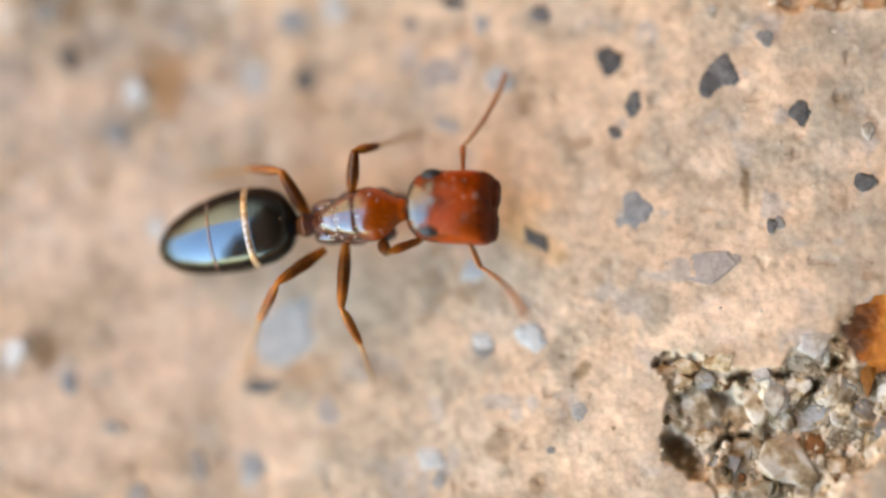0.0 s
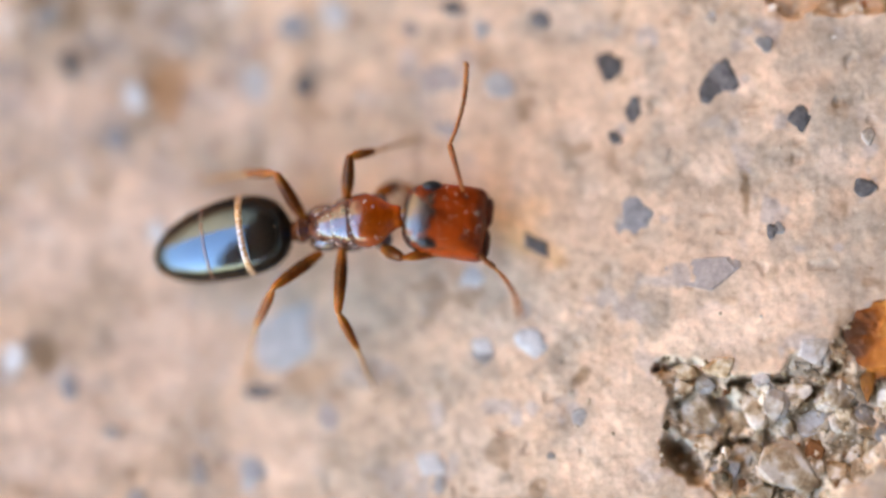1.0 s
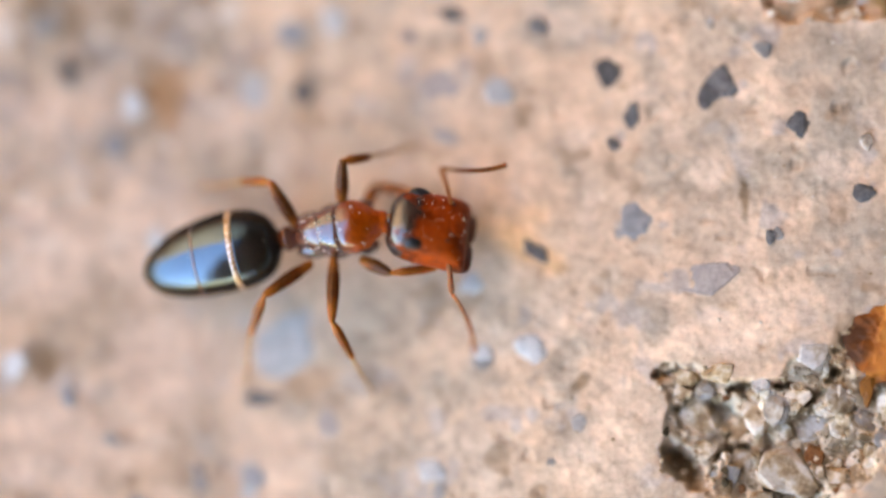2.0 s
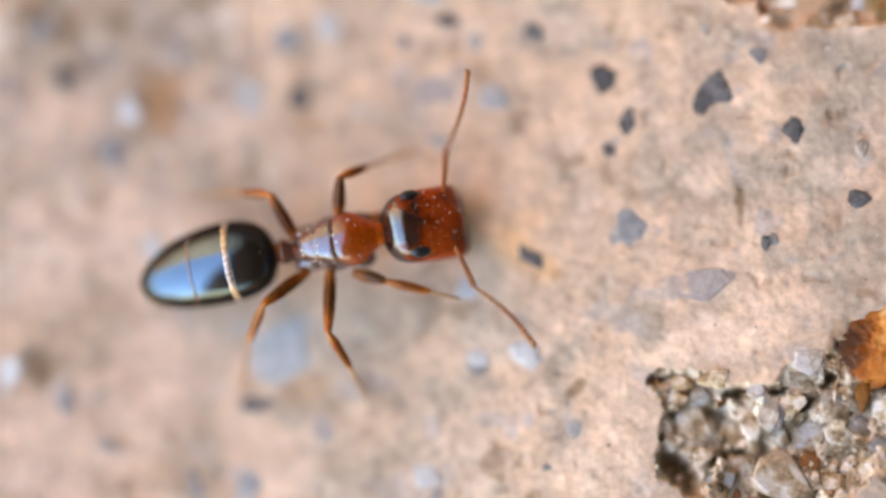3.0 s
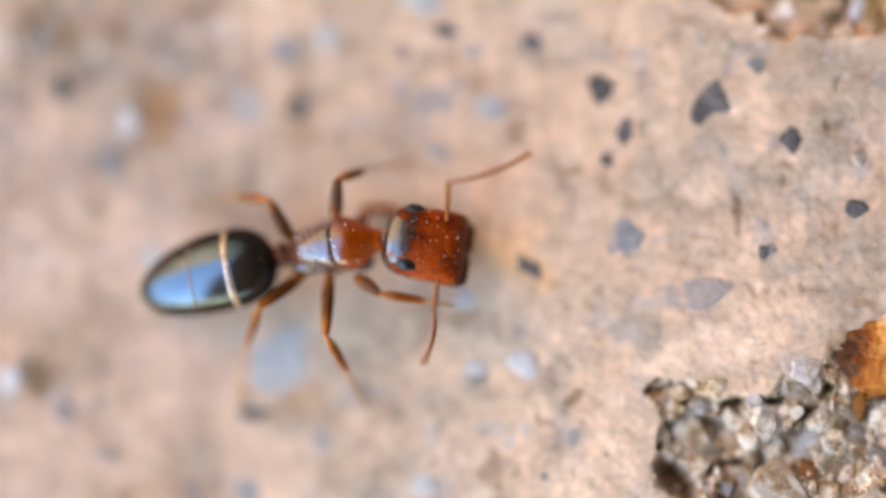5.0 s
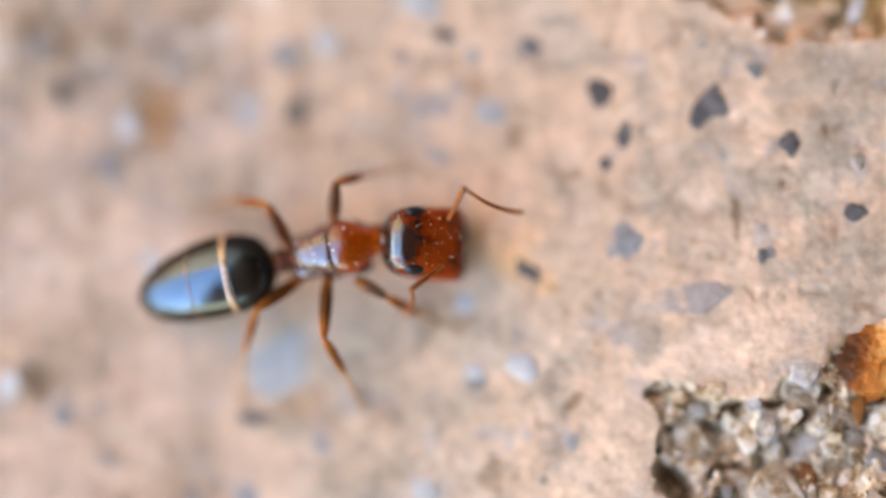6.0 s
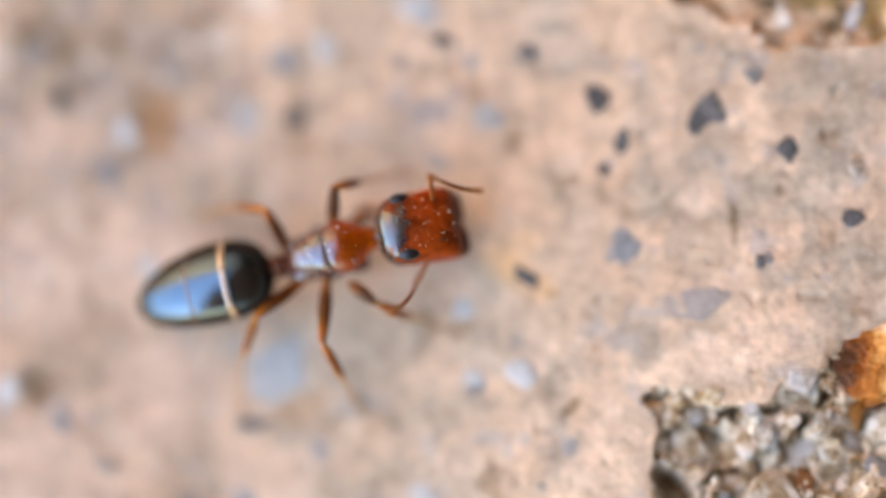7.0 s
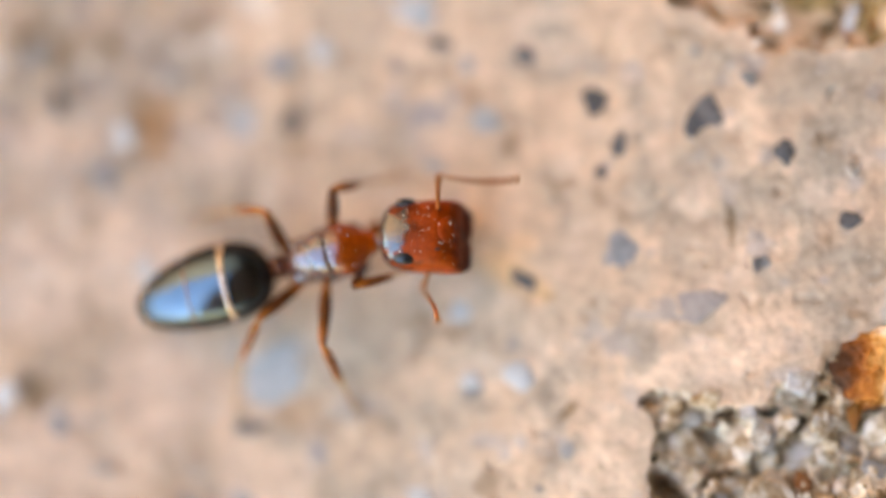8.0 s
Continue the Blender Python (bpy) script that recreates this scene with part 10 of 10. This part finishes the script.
    walk(hind_r_tibia, [
        (0, pose(-0.000728, -0.000959, 0.001301, 10.4, 30.8, -131.6)),
        (0.2, pose(-0.000739, -0.000966, 0.001298, 10.6, 30.5, -131.3)),
        (0.4, pose(-0.000751, -0.000974, 0.001295, 10.7, 30.2, -131.0)),
        (0.5, pose(-0.000756, -0.000977, 0.001293, 10.8, 30.1, -130.8)),
        (0.6, pose(-0.000754, -0.000975, 0.001291, 10.9, 29.9, -130.6)),
        (0.8, pose(-0.000750, -0.000969, 0.001288, 11.1, 29.7, -130.2)),
        (1, pose(-0.000701, -0.000943, 0.001285, 11.5, 29.4, -129.5)),
        (1.2, pose(-0.000625, -0.001003, 0.001282, 11.7, 30.0, -129.0)),
        (1.4, pose(-0.000664, -0.000983, 0.001280, 12.1, 30.6, -128.2)),
        (1.5, pose(-0.000683, -0.000972, 0.001279, 12.3, 30.8, -127.8)),
        (1.6, pose(-0.000690, -0.000985, 0.001284, 12.6, 31.3, -127.2)),
        (1.8, pose(-0.000680, -0.000968, 0.001295, 12.5, 32.3, -127.4)),
        (2, pose(-0.000669, -0.000951, 0.001306, 12.4, 33.3, -127.6)),
        (2.2, pose(-0.000658, -0.000934, 0.001318, 12.2, 34.3, -128.0)),
        (2.4, pose(-0.000646, -0.000918, 0.001331, 12.0, 35.3, -128.4)),
        (2.6, pose(-0.000634, -0.000901, 0.001344, 11.7, 36.4, -128.9)),
        (2.8, pose(-0.000621, -0.000885, 0.001358, 11.3, 37.5, -129.5)),
        (3, pose(-0.000619, -0.000888, 0.001373, 10.0, 38.5, -131.6)),
        (3.2, pose(-0.000647, -0.000895, 0.001370, 9.9, 38.3, -131.7)),
        (3.4, pose(-0.000676, -0.000902, 0.001368, 9.8, 38.0, -131.9)),
        (3.5, pose(-0.000690, -0.000905, 0.001366, 9.8, 37.8, -131.9)),
        (3.6, pose(-0.000691, -0.000907, 0.001365, 9.9, 37.7, -131.8)),
        (3.8, pose(-0.000693, -0.000910, 0.001362, 10.1, 37.4, -131.5)),
        (4, pose(-0.000695, -0.000914, 0.001360, 10.2, 37.1, -131.2)),
        (4.2, pose(-0.000692, -0.000901, 0.001357, 10.5, 36.9, -130.8)),
        (4.4, pose(-0.000690, -0.000889, 0.001354, 10.7, 36.6, -130.4)),
        (4.5, pose(-0.000688, -0.000883, 0.001353, 10.8, 36.4, -130.2)),
        (4.7, pose(-0.000609, -0.000899, 0.001350, 12.9, 35.9, -126.7)),
        (4.9, pose(-0.000622, -0.000885, 0.001346, 13.1, 35.3, -126.4)),
        (5.1, pose(-0.000635, -0.000871, 0.001343, 13.3, 34.8, -126.1)),
        (5.3, pose(-0.000648, -0.000856, 0.001339, 13.4, 34.2, -125.8)),
        (5.5, pose(-0.000660, -0.000842, 0.001336, 13.6, 33.7, -125.6)),
        (5.65, pose(-0.000670, -0.000831, 0.001333, 13.7, 33.3, -125.4)),
        (5.8, pose(-0.000679, -0.000820, 0.001331, 13.8, 32.9, -125.2)),
        (6, pose(-0.000684, -0.000795, 0.001327, 13.3, 32.4, -126.0)),
        (6.2, pose(-0.000690, -0.000769, 0.001324, 12.8, 31.9, -126.9)),
        (6.4, pose(-0.000695, -0.000743, 0.001321, 12.3, 31.4, -127.9)),
        (6.5, pose(-0.000706, -0.000736, 0.001319, 12.1, 31.2, -128.4)),
        (6.7, pose(-0.000708, -0.000738, 0.001315, 10.9, 31.1, -130.7)),
        (6.8, pose(-0.000709, -0.000739, 0.001313, 10.3, 31.1, -131.8)),
        (7, pose(-0.000711, -0.000762, 0.001308, 9.9, 31.0, -132.7)),
        (7.2, pose(-0.000712, -0.000785, 0.001304, 9.4, 30.9, -133.5)),
        (7.4, pose(-0.000702, -0.000800, 0.001299, 9.1, 30.8, -134.1)),
        (7.5, pose(-0.000697, -0.000808, 0.001297, 9.0, 30.7, -134.3)),
        (7.7, pose(-0.000687, -0.000822, 0.001293, 8.8, 30.6, -134.8)),
        (7.8, pose(-0.000682, -0.000830, 0.001290, 8.6, 30.6, -135.1)),
        (8, pose(-0.000672, -0.000843, 0.001286, 8.4, 30.4, -135.6)),
    ])
    walk(hind_r_tarsus, [
        (0, pose(-0.001230, -0.001525, 0.000851, 10.3, 41.4, -124.0)),
        (0.2, pose(-0.001240, -0.001536, 0.000851, 10.8, 41.6, -123.3)),
        (0.4, pose(-0.001249, -0.001548, 0.000852, 11.2, 41.7, -122.6)),
        (0.5, pose(-0.001254, -0.001554, 0.000852, 11.4, 41.8, -122.3)),
        (0.6, pose(-0.001250, -0.001554, 0.000852, 11.7, 41.9, -121.9)),
        (0.8, pose(-0.001244, -0.001554, 0.000852, 12.3, 42.0, -121.1)),
        (1, pose(-0.001189, -0.001535, 0.000853, 13.0, 42.2, -120.0)),
        (1.2, pose(-0.001104, -0.001596, 0.000843, 14.4, 42.8, -117.8)),
        (1.4, pose(-0.001133, -0.001578, 0.000832, 16.1, 43.2, -115.4)),
        (1.5, pose(-0.001146, -0.001569, 0.000827, 16.9, 43.4, -114.1)),
        (1.6, pose(-0.001144, -0.001584, 0.000826, 17.3, 43.4, -113.7)),
        (1.8, pose(-0.001132, -0.001559, 0.000825, 16.9, 43.3, -114.3)),
        (2, pose(-0.001119, -0.001534, 0.000823, 16.4, 43.1, -114.9)),
        (2.2, pose(-0.001106, -0.001507, 0.000823, 16.0, 43.0, -115.5)),
        (2.4, pose(-0.001092, -0.001480, 0.000822, 15.6, 42.9, -116.1)),
        (2.6, pose(-0.001079, -0.001453, 0.000822, 15.2, 42.7, -116.7)),
        (2.8, pose(-0.001065, -0.001424, 0.000823, 14.8, 42.5, -117.3)),
        (3, pose(-0.001076, -0.001403, 0.000825, 13.4, 42.3, -119.4)),
        (3.2, pose(-0.001107, -0.001411, 0.000825, 13.2, 42.0, -119.6)),
        (3.4, pose(-0.001139, -0.001418, 0.000826, 13.1, 41.7, -119.8)),
        (3.5, pose(-0.001155, -0.001422, 0.000826, 13.0, 41.6, -120.0)),
        (3.6, pose(-0.001155, -0.001426, 0.000827, 13.1, 41.4, -119.8)),
        (3.8, pose(-0.001156, -0.001434, 0.000828, 13.2, 41.1, -119.6)),
        (4, pose(-0.001157, -0.001441, 0.000828, 13.4, 40.8, -119.4)),
        (4.2, pose(-0.001152, -0.001434, 0.000829, 13.6, 40.5, -119.1)),
        (4.4, pose(-0.001148, -0.001427, 0.000830, 13.8, 40.2, -118.8)),
        (4.5, pose(-0.001146, -0.001423, 0.000831, 13.9, 40.1, -118.6)),
        (4.7, pose(-0.001035, -0.001471, 0.000834, 15.9, 40.3, -115.5)),
        (4.9, pose(-0.001048, -0.001463, 0.000837, 15.9, 40.5, -115.5)),
        (5.1, pose(-0.001061, -0.001455, 0.000841, 15.9, 40.7, -115.4)),
        (5.3, pose(-0.001074, -0.001446, 0.000844, 16.0, 40.9, -115.4)),
        (5.5, pose(-0.001086, -0.001438, 0.000847, 16.0, 41.0, -115.4)),
        (5.65, pose(-0.001095, -0.001431, 0.000850, 16.0, 41.2, -115.3)),
        (5.8, pose(-0.001104, -0.001424, 0.000852, 16.0, 41.3, -115.3)),
        (6, pose(-0.001121, -0.001396, 0.000856, 15.3, 41.4, -116.3)),
        (6.2, pose(-0.001139, -0.001366, 0.000859, 14.6, 41.6, -117.4)),
        (6.4, pose(-0.001156, -0.001335, 0.000862, 13.9, 41.7, -118.5)),
        (6.5, pose(-0.001173, -0.001326, 0.000864, 13.6, 41.8, -119.0)),
        (6.7, pose(-0.001199, -0.001310, 0.000860, 12.5, 41.6, -120.5)),
        (6.8, pose(-0.001212, -0.001301, 0.000858, 12.0, 41.5, -121.3)),
        (7, pose(-0.001222, -0.001317, 0.000855, 12.0, 41.3, -121.4)),
        (7.2, pose(-0.001232, -0.001333, 0.000852, 11.9, 41.1, -121.5)),
        (7.4, pose(-0.001228, -0.001344, 0.000848, 12.1, 40.9, -121.3)),
        (7.5, pose(-0.001226, -0.001349, 0.000847, 12.2, 40.8, -121.1)),
        (7.7, pose(-0.001221, -0.001359, 0.000844, 12.3, 40.5, -120.9)),
        (7.8, pose(-0.001219, -0.001365, 0.000843, 12.4, 40.4, -120.7)),
        (8, pose(-0.001214, -0.001374, 0.000841, 12.6, 40.2, -120.4)),
    ])


motions()
